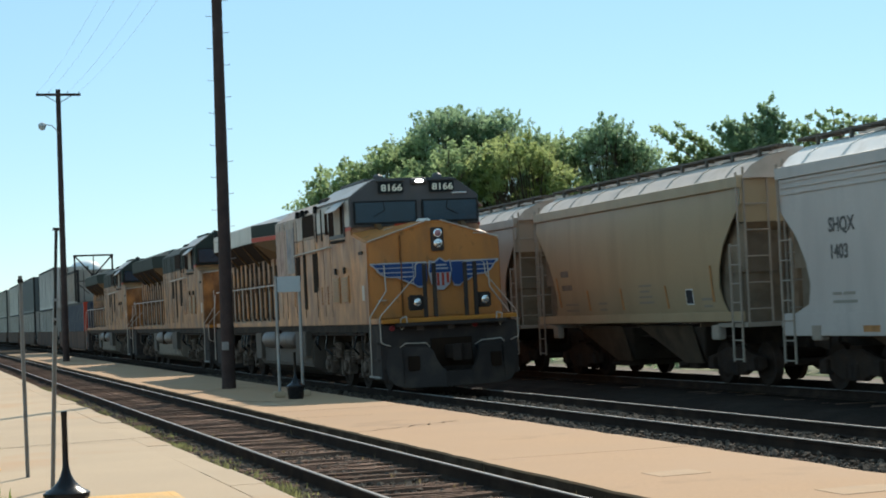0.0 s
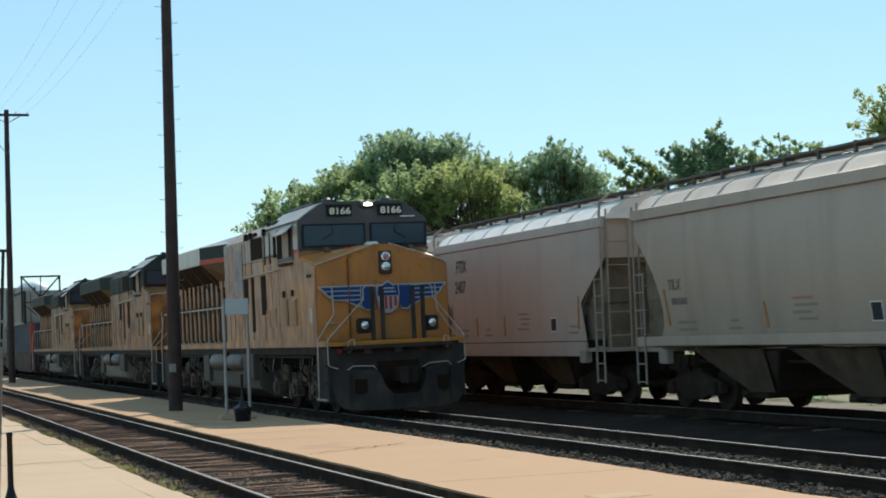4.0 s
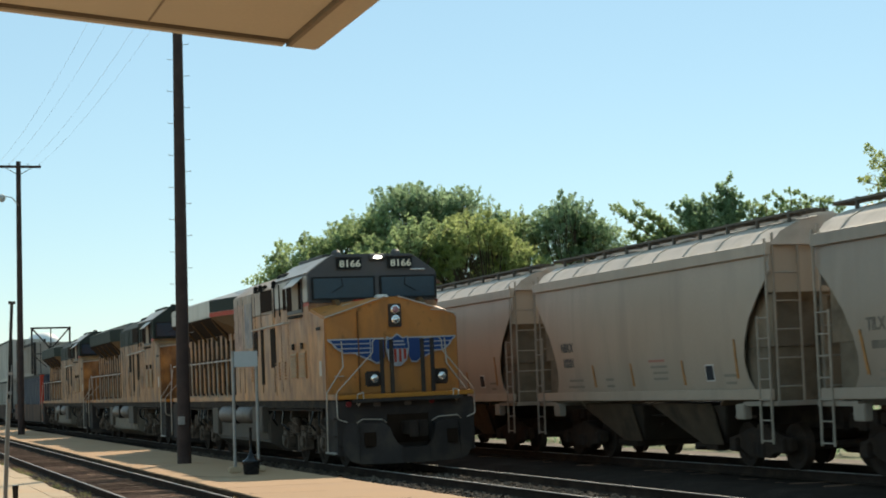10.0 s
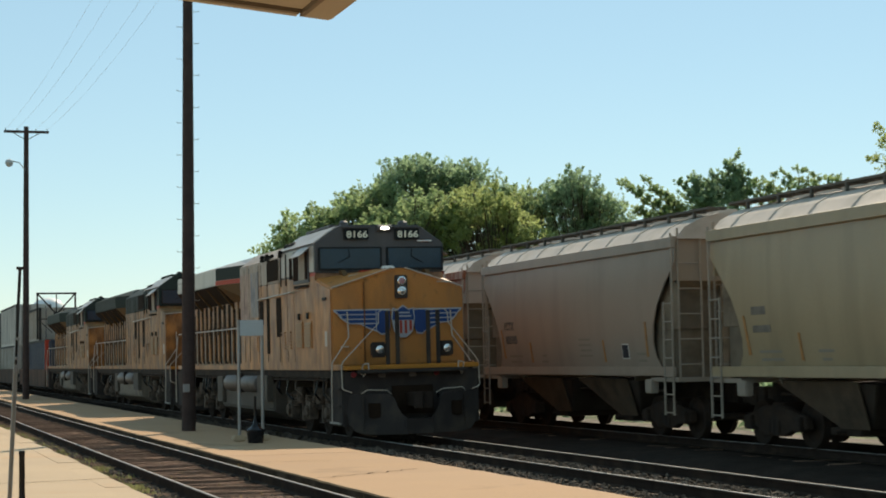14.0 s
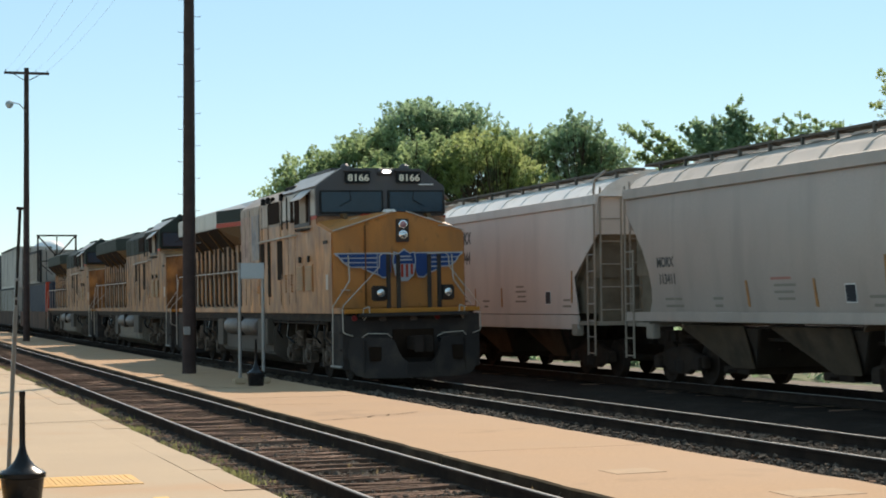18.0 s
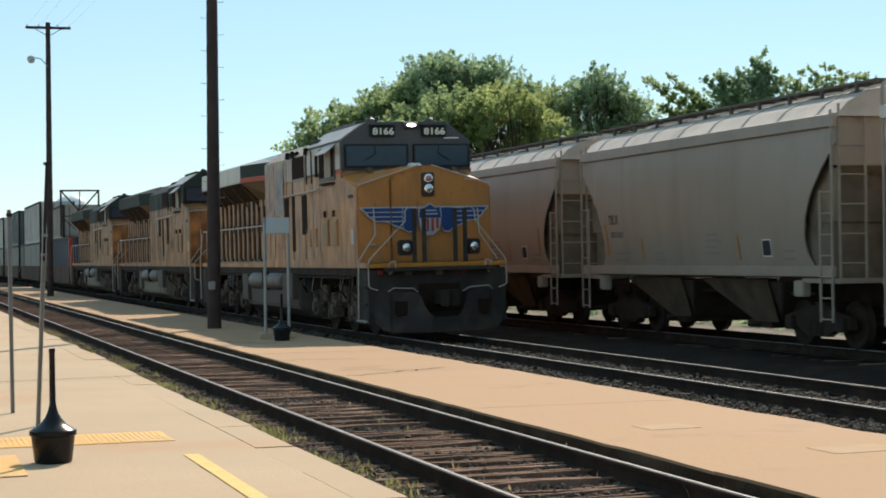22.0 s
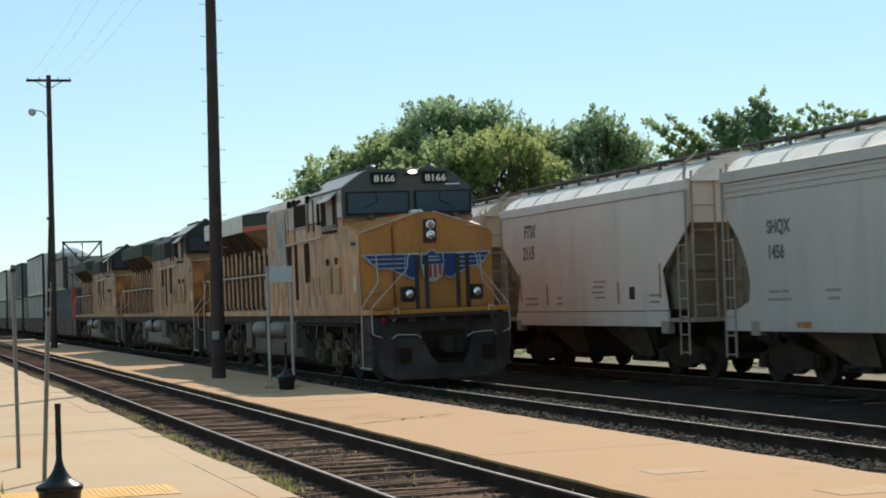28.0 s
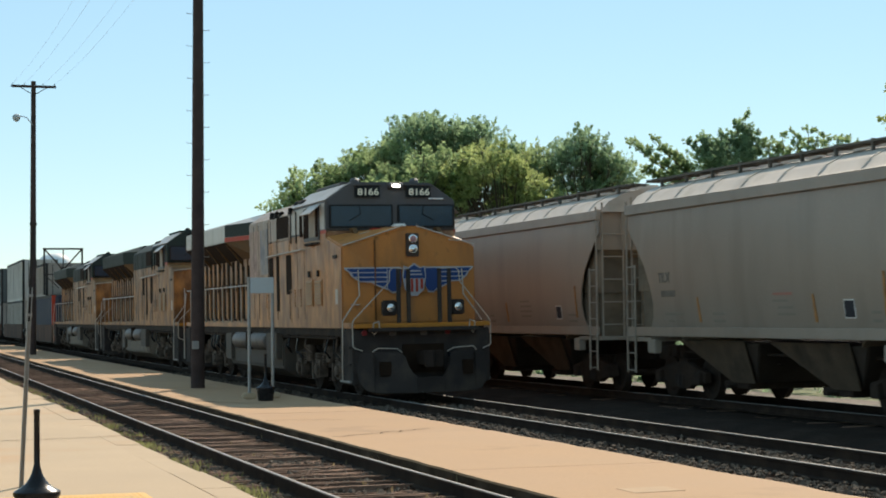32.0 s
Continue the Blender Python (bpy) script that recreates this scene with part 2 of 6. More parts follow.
ROOF_GREY = material("harbour grey paint", (0.086, 0.08, 0.08), 0.5, spec=0.3, var=0.15, scale=1.5, bump=0.06, dirt=(0.08, 0.075, 0.07), amount=0.3, streak=0.2, dirt_scale=3)
ROOF_GREEN = material("dull green-grey paint", (0.034, 0.044, 0.039), 0.65, spec=0.1, var=0.15, scale=1.5, bump=0.05)
PALE_GREY = material("faded light grey paint with sheen", (0.39, 0.335, 0.285), 0.36, spec=0.45, var=0.15, scale=1.5, bump=0.05, dirt=(0.27, 0.22, 0.17), amount=0.4, streak=0.15, dirt_scale=3)
CABINET_GREY = material("dusty tan-grey paint", (0.41, 0.335, 0.275), 0.5, spec=0.2, var=0.25, scale=1.3, bump=0.05, dirt=(0.30, 0.185, 0.115), amount=0.4, streak=0.2, dirt_scale=2.4)
RED = material("red stripe paint", (0.42, 0.05, 0.025), 0.45, var=0.12, bump=0.04)
EMBLEM_WHITE = material("dusty white edging", (0.40, 0.385, 0.39), 0.5, var=0.1, bump=0.03)
BLUE = material("blue paint", (0.022, 0.055, 0.17), 0.4, var=0.12, bump=0.03)
WHITE = material("white paint", (0.78, 0.76, 0.72), 0.45, var=0.06, bump=0.04)
CREAM = material("number cream", (0.80, 0.74, 0.58), 0.5, var=0.05, bump=0.0)
DARK = material("dark frame paint", (0.03, 0.022, 0.018), 0.75, spec=0.1, var=0.3, scale=2.5, bump=0.2, dirt=(0.055, 0.038, 0.026), amount=0.35, dirt_scale=3)
PILOT = material("dark grey pilot paint", (0.05, 0.041, 0.037), 0.78, spec=0.08, var=0.25, scale=2, bump=0.1, dirt=(0.075, 0.058, 0.046), amount=0.3, dirt_scale=2)
DUST = material("tan dust on bogie gear", (0.155, 0.115, 0.088), 0.85, spec=0.1, var=0.3, scale=4, bump=0.15, dirt=(0.055, 0.038, 0.028), amount=0.45, dirt_scale=6)
TRUCK = material("dusty bogie steel", (0.05, 0.034, 0.025), 0.85, spec=0.08, var=0.35, scale=4, bump=0.3, dirt=(0.04, 0.032, 0.028), amount=0.4, dirt_scale=5)
RESERVOIR = material("dusty reservoir grey", (0.14, 0.112, 0.096), 0.5, var=0.2, scale=2.5, bump=0.08, dirt=(0.07, 0.055, 0.045), amount=0.3, dirt_scale=3)
# lightened for the glow thrown back by the sunny platform, over dust
TANK_PALE = material("dusty tank tan, pale with bounced light", (0.22, 0.172, 0.128), 0.7, var=0.25, scale=1.2, bump=0.1, dirt=(0.1, 0.075, 0.055), amount=0.35, streak=0.3, dirt_scale=2.5)
TANK = material("dusty tank grey", (0.105, 0.082, 0.064), 0.7, var=0.25, scale=1.5, bump=0.1, dirt=(0.08, 0.065, 0.05), amount=0.35, streak=0.3, dirt_scale=2.5)
BROWN_GAP = material("dark brown opening", (0.028, 0.017, 0.011), 0.9, spec=0.08, var=0.3, bump=0.1)
HANDRAIL = material("pale handrail paint", (0.46, 0.39, 0.32), 0.45, var=0.1, bump=0.03)
BLACK = material("black plastic", (0.012, 0.012, 0.014), 0.25, var=0.2, bump=0.03)
BLACK_PAINT = material("black panel", (0.012, 0.012, 0.012), 0.4, var=0.1, bump=0.0)
GLASS = material("dark cab glass", (0.02, 0.044, 0.066), 0.1, var=0.25, scale=1.2, bump=0.0, spec=0.3)
LENS = material("lamp lens", (0.72, 0.71, 0.68), 0.12, 0.8, var=0.1, bump=0.0)
CHROME = material("bright metal", (0.8, 0.8, 0.8), 0.12, 1.0, var=0.05, bump=0.0)
POLE_WOOD = material("creosoted pole wood", (0.058, 0.04, 0.036), 0.85, var=0.35, scale=3, fine=30, bump=0.5, streak=0.1)
GALV = material("galvanised steel", (0.30, 0.295, 0.285), 0.45, 0.6, var=0.12, scale=4, bump=0.08, dirt=(0.2, 0.17, 0.14), amount=0.2)
STEEL_DARK = material("weathered dark steel", (0.035, 0.031, 0.028), 0.7, 0.2, var=0.25, scale=3, bump=0.15)
SIGN_PALE = material("pale sign sheet", (0.42, 0.45, 0.45), 0.5, 0.0, var=0.08, bump=0.03)
CANOPY = material("painted canopy soffit", (0.47, 0.40, 0.31), 0.6, var=0.06, scale=1.0, bump=0.05)
CANOPY_TRIM = material("brown canopy trim", (0.20, 0.15, 0.105), 0.5, var=0.15, scale=2, bump=0.05)
TACTILE = material("yellow tactile paving", (0.74, 0.43, 0.15), 0.75, var=0.16, scale=2, bump=0.1, dirt=(0.55, 0.38, 0.22), amount=0.25, dirt_scale=1.5)
LINE_YELLOW = material("yellow painted line", (0.74, 0.49, 0.17), 0.75, var=0.12, scale=5, bump=0.05)
BARK = material("tree bark", (0.09, 0.065, 0.045), 0.9, var=0.3, scale=5, bump=0.6)
INK = material("black lettering", (0.03, 0.03, 0.035), 0.6, var=0.1, bump=0.0)
INK_FADED = material("faded grey lettering", (0.30, 0.265, 0.215), 0.7, var=0.2, bump=0.0)
ORANGE_STREAK = material("faded orange reflective stripe", (0.43, 0.205, 0.075), 0.7, var=0.35, scale=5, bump=0.0)
INK_RED = material("faded red lettering", (0.45, 0.2, 0.16), 0.6, var=0.1, bump=0.0)
BRICK = material("chimney brick", (0.25, 0.16, 0.12), 0.9, var=0.15, scale=0.5, fine=4, bump=0.2)
TANK_WHITE = material("white storage tank paint", (0.72, 0.72, 0.71), 0.5, var=0.06, scale=0.3, bump=0.02)


def leaf_material(name, col):
    mat = bpy.data.materials.new(name)
    mat.use_nodes = True
    nt = mat.node_tree
    ns, ln = nt.nodes, nt.links.new
    b = ns["Principled BSDF"]
    b.inputs["Roughness"].default_value, b.inputs["Specular IOR Level"].default_value = 0.55, 0.2
    geo, ramp = ns.new("ShaderNodeNewGeometry"), ns.new("ShaderNodeValToRGB")
    ramp.color_ramp.elements[0].color = (col[0] * 0.86, col[1] * 0.88, col[2] * 0.9, 1)
    ramp.color_ramp.elements[1].color = (col[0] * 1.16, col[1] * 1.12, col[2] * 1.1, 1)
    ln(geo.outputs["Random Per Island"], ramp.inputs["Fac"])
    ln(ramp.outputs["Color"], b.inputs["Base Color"])
    tr, mx = ns.new("ShaderNodeBsdfTranslucent"), ns.new("ShaderNodeMixShader")
    bright = ns.new("ShaderNodeHueSaturation")
    bright.inputs["Value"].default_value, bright.inputs["Saturation"].default_value = 1.75, 0.92
    ln(ramp.outputs["Color"], bright.inputs["Color"])
    ln(bright.outputs["Color"], tr.inputs["Color"])
    mx.inputs["Fac"].default_value = 0.68
    ln(b.outputs["BSDF"], mx.inputs[1])
    ln(tr.outputs["BSDF"], mx.inputs[2])
    ln(mx.outputs["Shader"], ns["Material Output"].inputs["Surface"])
    return mat


LEAF_MID = leaf_material("leaf green", (0.195, 0.262, 0.118))
LEAF_DARK = leaf_material("dark leaf green", (0.172, 0.25, 0.14))
LEAF_YELLOW = leaf_material("yellowish leaf green", (0.225, 0.272, 0.1))

# ---- plan, in metres: x across the tracks, y along them, z = 0 at the rail heads ----
TRACK_A, TRACK_B, TRACK_C = 4.925, 10.91, 16.6
GAUGE = 0.755
PLAT = 0.03
BED = -0.19

# ground out to the horizon
g = Shape()
g.poly([(-3000, -600, -0.42), (3000, -600, -0.42), (3000, 4500, -0.42), (-3000, 4500, -0.42)], [(0, 1, 2, 3)])
thing("ground", "dry earth and grass reaching the horizon", "ground", kind="structure", shape=g, mat=EARTH)
g = Shape()
g.prism("y", [(18.6, -0.41), (19.4, -0.30), (21.0, -0.28), (21.6, -0.32), (22.0, -0.415)], -20, 160)
thing("gravel_yard", "pale sunlit gravel yard beyond the tracks", "gravel", kind="structure", shape=g, mat=BALLAST_PALE)


BALLAST_EARTH = material("earthy brown ballast", (0.125, 0.086, 0.06), 0.95, spec=0.03, var=0.5, scale=1.6, fine=22, bump=0.9, dirt=(0.05, 0.034, 0.025), amount=0.4, dirt_scale=2.5)


def bed(name, x0, x1, y0, y1, step, seed, level=BED, mat=None):
    """A ballast bed with an uneven top."""
    rng = random.Random(seed)
    xs = np.linspace(x0, x1, 9)
    ys = np.arange(y0, y1, step)
    s = Shape()
    pts = []
    for y in ys:
        for i, x in enumerate(xs):
            edge = 0.2 if i in (0, 8) else 0.0
            pts.append((x, y, level - edge + rng.uniform(-0.03, 0.02)))
    n = len(xs)
    faces = [(j * n + i, j * n + i + 1, (j + 1) * n + i + 1, (j + 1) * n + i) for j in range(len(ys) - 1) for i in range(n - 1)]
    s.poly(pts, faces)
    return thing(name, "dark weathered stone ballast bed under the rails", "ballast", kind="structure", shape=s, mat=mat or BALLAST)


bed("ballast_bed_1", 3.3, 6.2, -10, 330, 0.5, 1, BED - 0.015, BALLAST_EARTH)
bed("ballast_bed_2", 8.3, 13.6, -10, 330, 1.0, 2)
bed("ballast_bed_3", 13.55, 19.0, -10, 330, 1.0, 3)


def rail_shape(x, y0, y1):
    prof = [(-0.07, -0.17), (0.07, -0.17), (0.07, -0.155), (0.012, -0.135), (0.012, -0.045), (0.036, -0.035), (0.036, -0.008), (-0.036, -0.008), (-0.036, -0.035), (-0.012, -0.045), (-0.012, -0.135), (-0.07, -0.155)]
    return Shape().prism("y", [(x + a, b) for a, b in prof], y0, y1)


def track(number, xc, y0, y1):
    root = thing("railway_track_%d" % number, "railway track with worn steel rails on wooden sleepers", "track", kind="structure")
    for sx in (-GAUGE, GAUGE):
        r = part("rail", rail_shape(xc + sx, y0, y1), RAIL, root, "rusty steel rail")
        head = Shape().prism("y", [(xc + sx - 0.02, -0.0075), (xc + sx + 0.02, -0.0075), (xc + sx + 0.017, 0.0), (xc + sx - 0.017, 0.0)], y0, y1)
        part("rail_head", head, RAIL_TOP, r, "polished running surface")
    return root


track_a = track(1, TRACK_A, -10, 330)
track_b = track(2, TRACK_B, -10, 330)
track_c = track(3, TRACK_C, -10, 560)

# station platform near the camera, slab by slab
near = thing("platform_near", "pale concrete station platform with a worn edge", "platform", kind="structure")
s = Shape().box(-9, -12, -0.41, 3.02, 160, PLAT - 0.006)
part("platform_base", s, KERB, near)
y, row = -12.0, 0
rng = random.Random(11)
while y < 120:
    dy = 3.66 if y > 20 else 5.75 if y > 10 else 4.32
    for x0, x1 in ((-9, -3.1), (-3.1, -0.35), (-0.35, 3.02)):
        part("slab", Shape().box(x0 + 0.0015, y + 0.0015, PLAT - 0.005, x1 - 0.0015, y + dy * 2 - 0.0015, PLAT + rng.uniform(-0.001, 0.001)), CONCRETE_NEAR, near)
    y += dy * 2
y = -12.0
while y < 110:
    dy = rng.uniform(1.7, 2.5) if y > 8 else 6
    x1 = 3.4 + rng.uniform(-0.035, 0.02)
    part("edge_stone", Shape().prism("z", [(3.023, y + 0.003), (x1, y + 0.003 + rng.uniform(0, 0.02)), (x1 + rng.uniform(-0.04, 0.01), y + dy - 0.006), (3.023, y + dy - 0.003)], -0.41, PLAT + rng.uniform(-0.008, 0.001)), CONCRETE_NEAR, near, bevel=0.008)
    y += dy

# island platform between the tracks
island = thing("platform_island", "warm tan concrete island platform between two tracks", "platform", kind="structure")
part("platform_base", Shape().box(6.0, -12, -0.41, 8.55, 150, PLAT - 0.027), KERB, island)
y = -12.0
while y < 118:
    dy = 6.1
    west = [(5.99 + rng.uniform(-0.022, 0.014), y + 0.0015 + (dy - 0.003) * k / 14) for k in range(15)]
    east = [(8.58 + rng.uniform(-0.03, 0.03), y + dy - 0.0015 - (dy - 0.003) * k / 14) for k in range(15)]
    part("slab", Shape().prism("z", west + east, PLAT - 0.025, PLAT + rng.uniform(-0.002, 0.002)), CONCRETE, island)
    y += dy
# worn patches and cracks of the island
for cx, cy, w, h in ((7.09, 15.7, 0.55, 0.5), (7.75, 13.3, 0.7, 0.55), (6.55, 33.6, 0.5, 1.3)):
    part("repair_patch", Shape().prism("z", [(cx - w / 2, cy - h / 2), (cx + w / 2, cy - h * 0.4), (cx + w * 0.45, cy + h / 2), (cx - w * 0.5, cy + h * 0.4)], PLAT - 0.01, PLAT + 0.004), PATCH, island, "pale patch of newer concrete")


def crack(parent, pts, w, z):
    s = Shape()
    for (ax, ay), (bx, by) in zip(pts, pts[1:]):
        d = Vector((bx - ax, by - ay)).normalized()
        nx, ny = -d.y * w / 2, d.x * w / 2
        s.poly([(ax + nx, ay + ny, z), (ax - nx, ay - ny, z), (bx - nx, by - ny, z), (bx + nx, by + ny, z)], [(0, 1, 2, 3)])
    return part("crack", s, BALLAST, parent, "dark crack in the concrete")


def wander(x0, y0, x1, y1, n, amp, seed):
    r = random.Random(seed)
    return [(x0 + (x1 - x0) * i / n + r.uniform(-amp, amp), y0 + (y1 - y0) * i / n + r.uniform(-amp, amp)) for i in range(n + 1)]


crack(island, wander(6.1, 24.2, 7.9, 25.4, 14, 0.06, 1), 0.03, PLAT + 0.009)
crack(island, wander(6.0, 28.5, 7.3, 28.2, 10, 0.05, 2), 0.025, PLAT + 0.009)
crack(island, wander(6.2, 36.0, 6.8, 34.5, 6, 0.05, 3), 0.05, PLAT + 0.009)
crack(near, wander(-1.5, 25.0, 3.3, 25.9, 16, 0.05, 4), 0.035, PLAT + 0.006)

# tactile strips and painted lines
tact = thing("tactile_strip", "yellow ribbed tactile paving across the platform", "paving", kind="structure")
part("strip_plate", Shape().box(0.55, 16.5, PLAT + 0.001, 2.44, 17.45, PLAT + 0.006), TACTILE, tact)
for i in range(36):
    part("rib", Shape().box(0.58 + i * 0.051, 16.54, PLAT + 0.006, 0.603 + i * 0.051, 17.41, PLAT + 0.009), TACTILE, tact)
tact2 = thing("tactile_strip", "yellow tactile paving beside a low planter", "paving", kind="structure")
part("strip_plate", Shape().box(-0.2, 21.5, PLAT + 0.004, 0.96, 23.2, PLAT + 0.01), TACTILE, tact2)
for i in range(11):
    part("rib", Shape().box(-0.15 + i * 0.1, 21.55, PLAT + 0.01, -0.105 + i * 0.1, 23.15, PLAT + 0.013), TACTILE, tact2)
tact3 = thing("tactile_strip", "yellow tactile paving at the planter's corner", "paving", kind="structure")
part("strip_plate", Shape().box(0.62, 14.3, PLAT + 0.004, 0.95, 15.85, PLAT + 0.01), TACTILE, tact3)
line = thing("safety_line", "yellow painted safety line along the platform", "marking", kind="structure")
part("line", Shape().box(2.33, 2, PLAT + 0.004, 2.46, 15.25, PLAT + 0.008), LINE_YELLOW, line)


# ---- locomotives ----
def wheel_pair(parent, y, r, half=0.755):
    w = Shape()
    for sx in (-1, 1):
        w.lathe([(0.12, sx * (half - 0.06)), (r * 0.55, sx * (half - 0.03)), (r * 0.8, sx * (half - 0.05)), (r + 0.02, sx * (half - 0.06)), (r, sx * (half - 0.02)), (r, sx * (half + 0.07)), (r * 0.82, sx * (half + 0.07)), (r * 0.75, sx * (half + 0.03)), (r * 0.3, sx * (half + 0.05)), (0.1, sx * (half + 0.09))], 28, (0, y, r), "x")
    w.tube((-half, y, r), (half, y, r), 0.09)
    return part("wheelset", w, TRUCK, parent, smooth=True)


def loco_bogie(loco, yc):
    b = part("bogie", Shape().box(-1.0, yc - 2.2, 0.75, 1.0, yc + 2.2, 0.95), DARK, loco, "six-wheel bogie caked with dust")
    for dy in (-1.85, 0.0, 1.85):
        wheel_pair(b, yc + dy, 0.53)
    for sx in (-1, 1):
        f = Shape()
        x0, x1 = sx * 0.98, sx * 1.16
        f.prism("x", [(yc - 2.5, 0.62), (yc - 2.3, 0.95), (yc - 1.3, 1.02), (yc - 0.6, 0.86), (yc + 0.6, 0.86), (yc + 1.3, 1.02), (yc + 2.3, 0.95), (yc + 2.5, 0.62), (yc + 1.2, 0.66), (yc + 0.5, 0.58), (yc - 0.5, 0.58), (yc - 1.2, 0.66)], x0, x1)
        part("side_frame", f, TRUCK, b, bevel=0.02)
        for dy in (-1.85, 0.0, 1.85):
            ax = Shape().box(sx * 1.1, yc + dy - 0.2, 0.36, sx * 1.3, yc + dy + 0.2, 0.76)
            ax.lathe([(0.14, sx * 1.3), (0.14, sx * 1.36), (0.08, sx * 1.37)], 14, (0, yc + dy, 0.55), "x")
            part("axle_box", ax, DUST, b, bevel=0.015)
            for k in (-0.33, 0.33):
                sp = Shape()
                for i in range(5):
                    sp.lathe([(0.06, 0.62 + i * 0.06), (0.1, 0.64 + i * 0.06), (0.1, 0.665 + i * 0.06), (0.06, 0.68 + i * 0.06)], 10, (sx * 1.18, yc + dy + k, 0))
                part("spring", sp, DUST, b)
        for dy in (-0.95, 0.95):
            part("brake_cylinder", Shape().lathe([(0.1, 0.72), (0.12, 0.74), (0.12, 1.08), (0.07, 1.1)], 12, (sx * 1.22, yc + dy, 0)), DUST, b)
            part("brake_shoe", Shape().box(sx * 1.0, yc + dy - 0.08, 0.3, sx * 1.2, yc + dy + 0.08, 0.72), DUST, b, bevel=0.02)
    return b


def wing_emblem(loco, y, zc):
    """Blue wings with white lines and a striped shield, plain shapes on the nose; zc: the wings' straight upper edge."""
    xc = 0.1
    shield = [(-0.24, 0.02), (-0.13, -0.01), (0.0, 0.08), (0.13, -0.01), (0.24, 0.02), (0.27, -0.2), (0.21, -0.5), (0.06, -0.63), (-0.06, -0.63), (-0.21, -0.5), (-0.27, -0.2)]
    e = part("emblem", Shape().prism("y", [(xc + a, zc + b) for a, b in shield], y - 0.02, y - 0.008), EMBLEM_WHITE, loco, "blue winged shield with red and white stripes")
    part("shield_top", Shape().prism("y", [(xc + a, zc + b) for a, b in ((-0.215, -0.01), (-0.125, -0.04), (0.0, 0.045), (0.125, -0.04), (0.215, -0.01), (0.245, -0.2), (0.24, -0.25), (-0.24, -0.25), (-0.245, -0.2))], y - 0.026, y - 0.021), BLUE, e)
    for row, wide in ((-0.09, 0.3), (-0.165, 0.36)):
        part("lettering_bar", Shape().box(xc - wide / 2, y - 0.029, zc + row - 0.016, xc + wide / 2, y - 0.0265, zc + row + 0.016), EMBLEM_WHITE, e)
    for i in range(4):
        x = -0.165 + i * 0.11
        part("stripe", Shape().box(xc + x - 0.027, y - 0.026, zc - 0.57 + abs(x) * 0.55, xc + x + 0.027, y - 0.021, zc - 0.26), RED, e)
    for sx, k in ((-1, 1.0), (1, 0.86)):
        put = lambda pts: [(xc + sx * a * k, zc + b) for a, b in pts]
        outer = [(0.3, 0.0), (1.575, 0.0), (1.55, -0.05), (1.46, -0.11), (1.41, -0.19), (1.32, -0.26), (1.2, -0.32), (0.96, -0.33), (0.86, -0.39), (0.7, -0.46), (0.58, -0.5), (0.5, -0.565), (0.36, -0.55), (0.3, -0.42)]
        part("wing_edge", Shape().prism("y", put(outer), y - 0.012, y - 0.005), EMBLEM_WHITE, e)
        feathers = [[(0.62, -0.03), (1.51, -0.03), (1.43, -0.1), (0.62, -0.105)], [(0.62, -0.13), (1.4, -0.125), (1.35, -0.2), (0.62, -0.205)], [(0.62, -0.23), (1.3, -0.225), (1.2, -0.295), (0.62, -0.3)], [(0.62, -0.325), (0.93, -0.335), (0.84, -0.37), (0.7, -0.425), (0.62, -0.45)]]
        for f in feathers:
            part("feather", Shape().prism("y", put(f), y - 0.018, y - 0.013), BLUE, e)
        part("wing_root", Shape().prism("y", put([(0.3, -0.03), (0.6, -0.03), (0.6, -0.46), (0.5, -0.53), (0.37, -0.52), (0.3, -0.42)]), y - 0.0195, y - 0.014), BLUE, e)
    return e


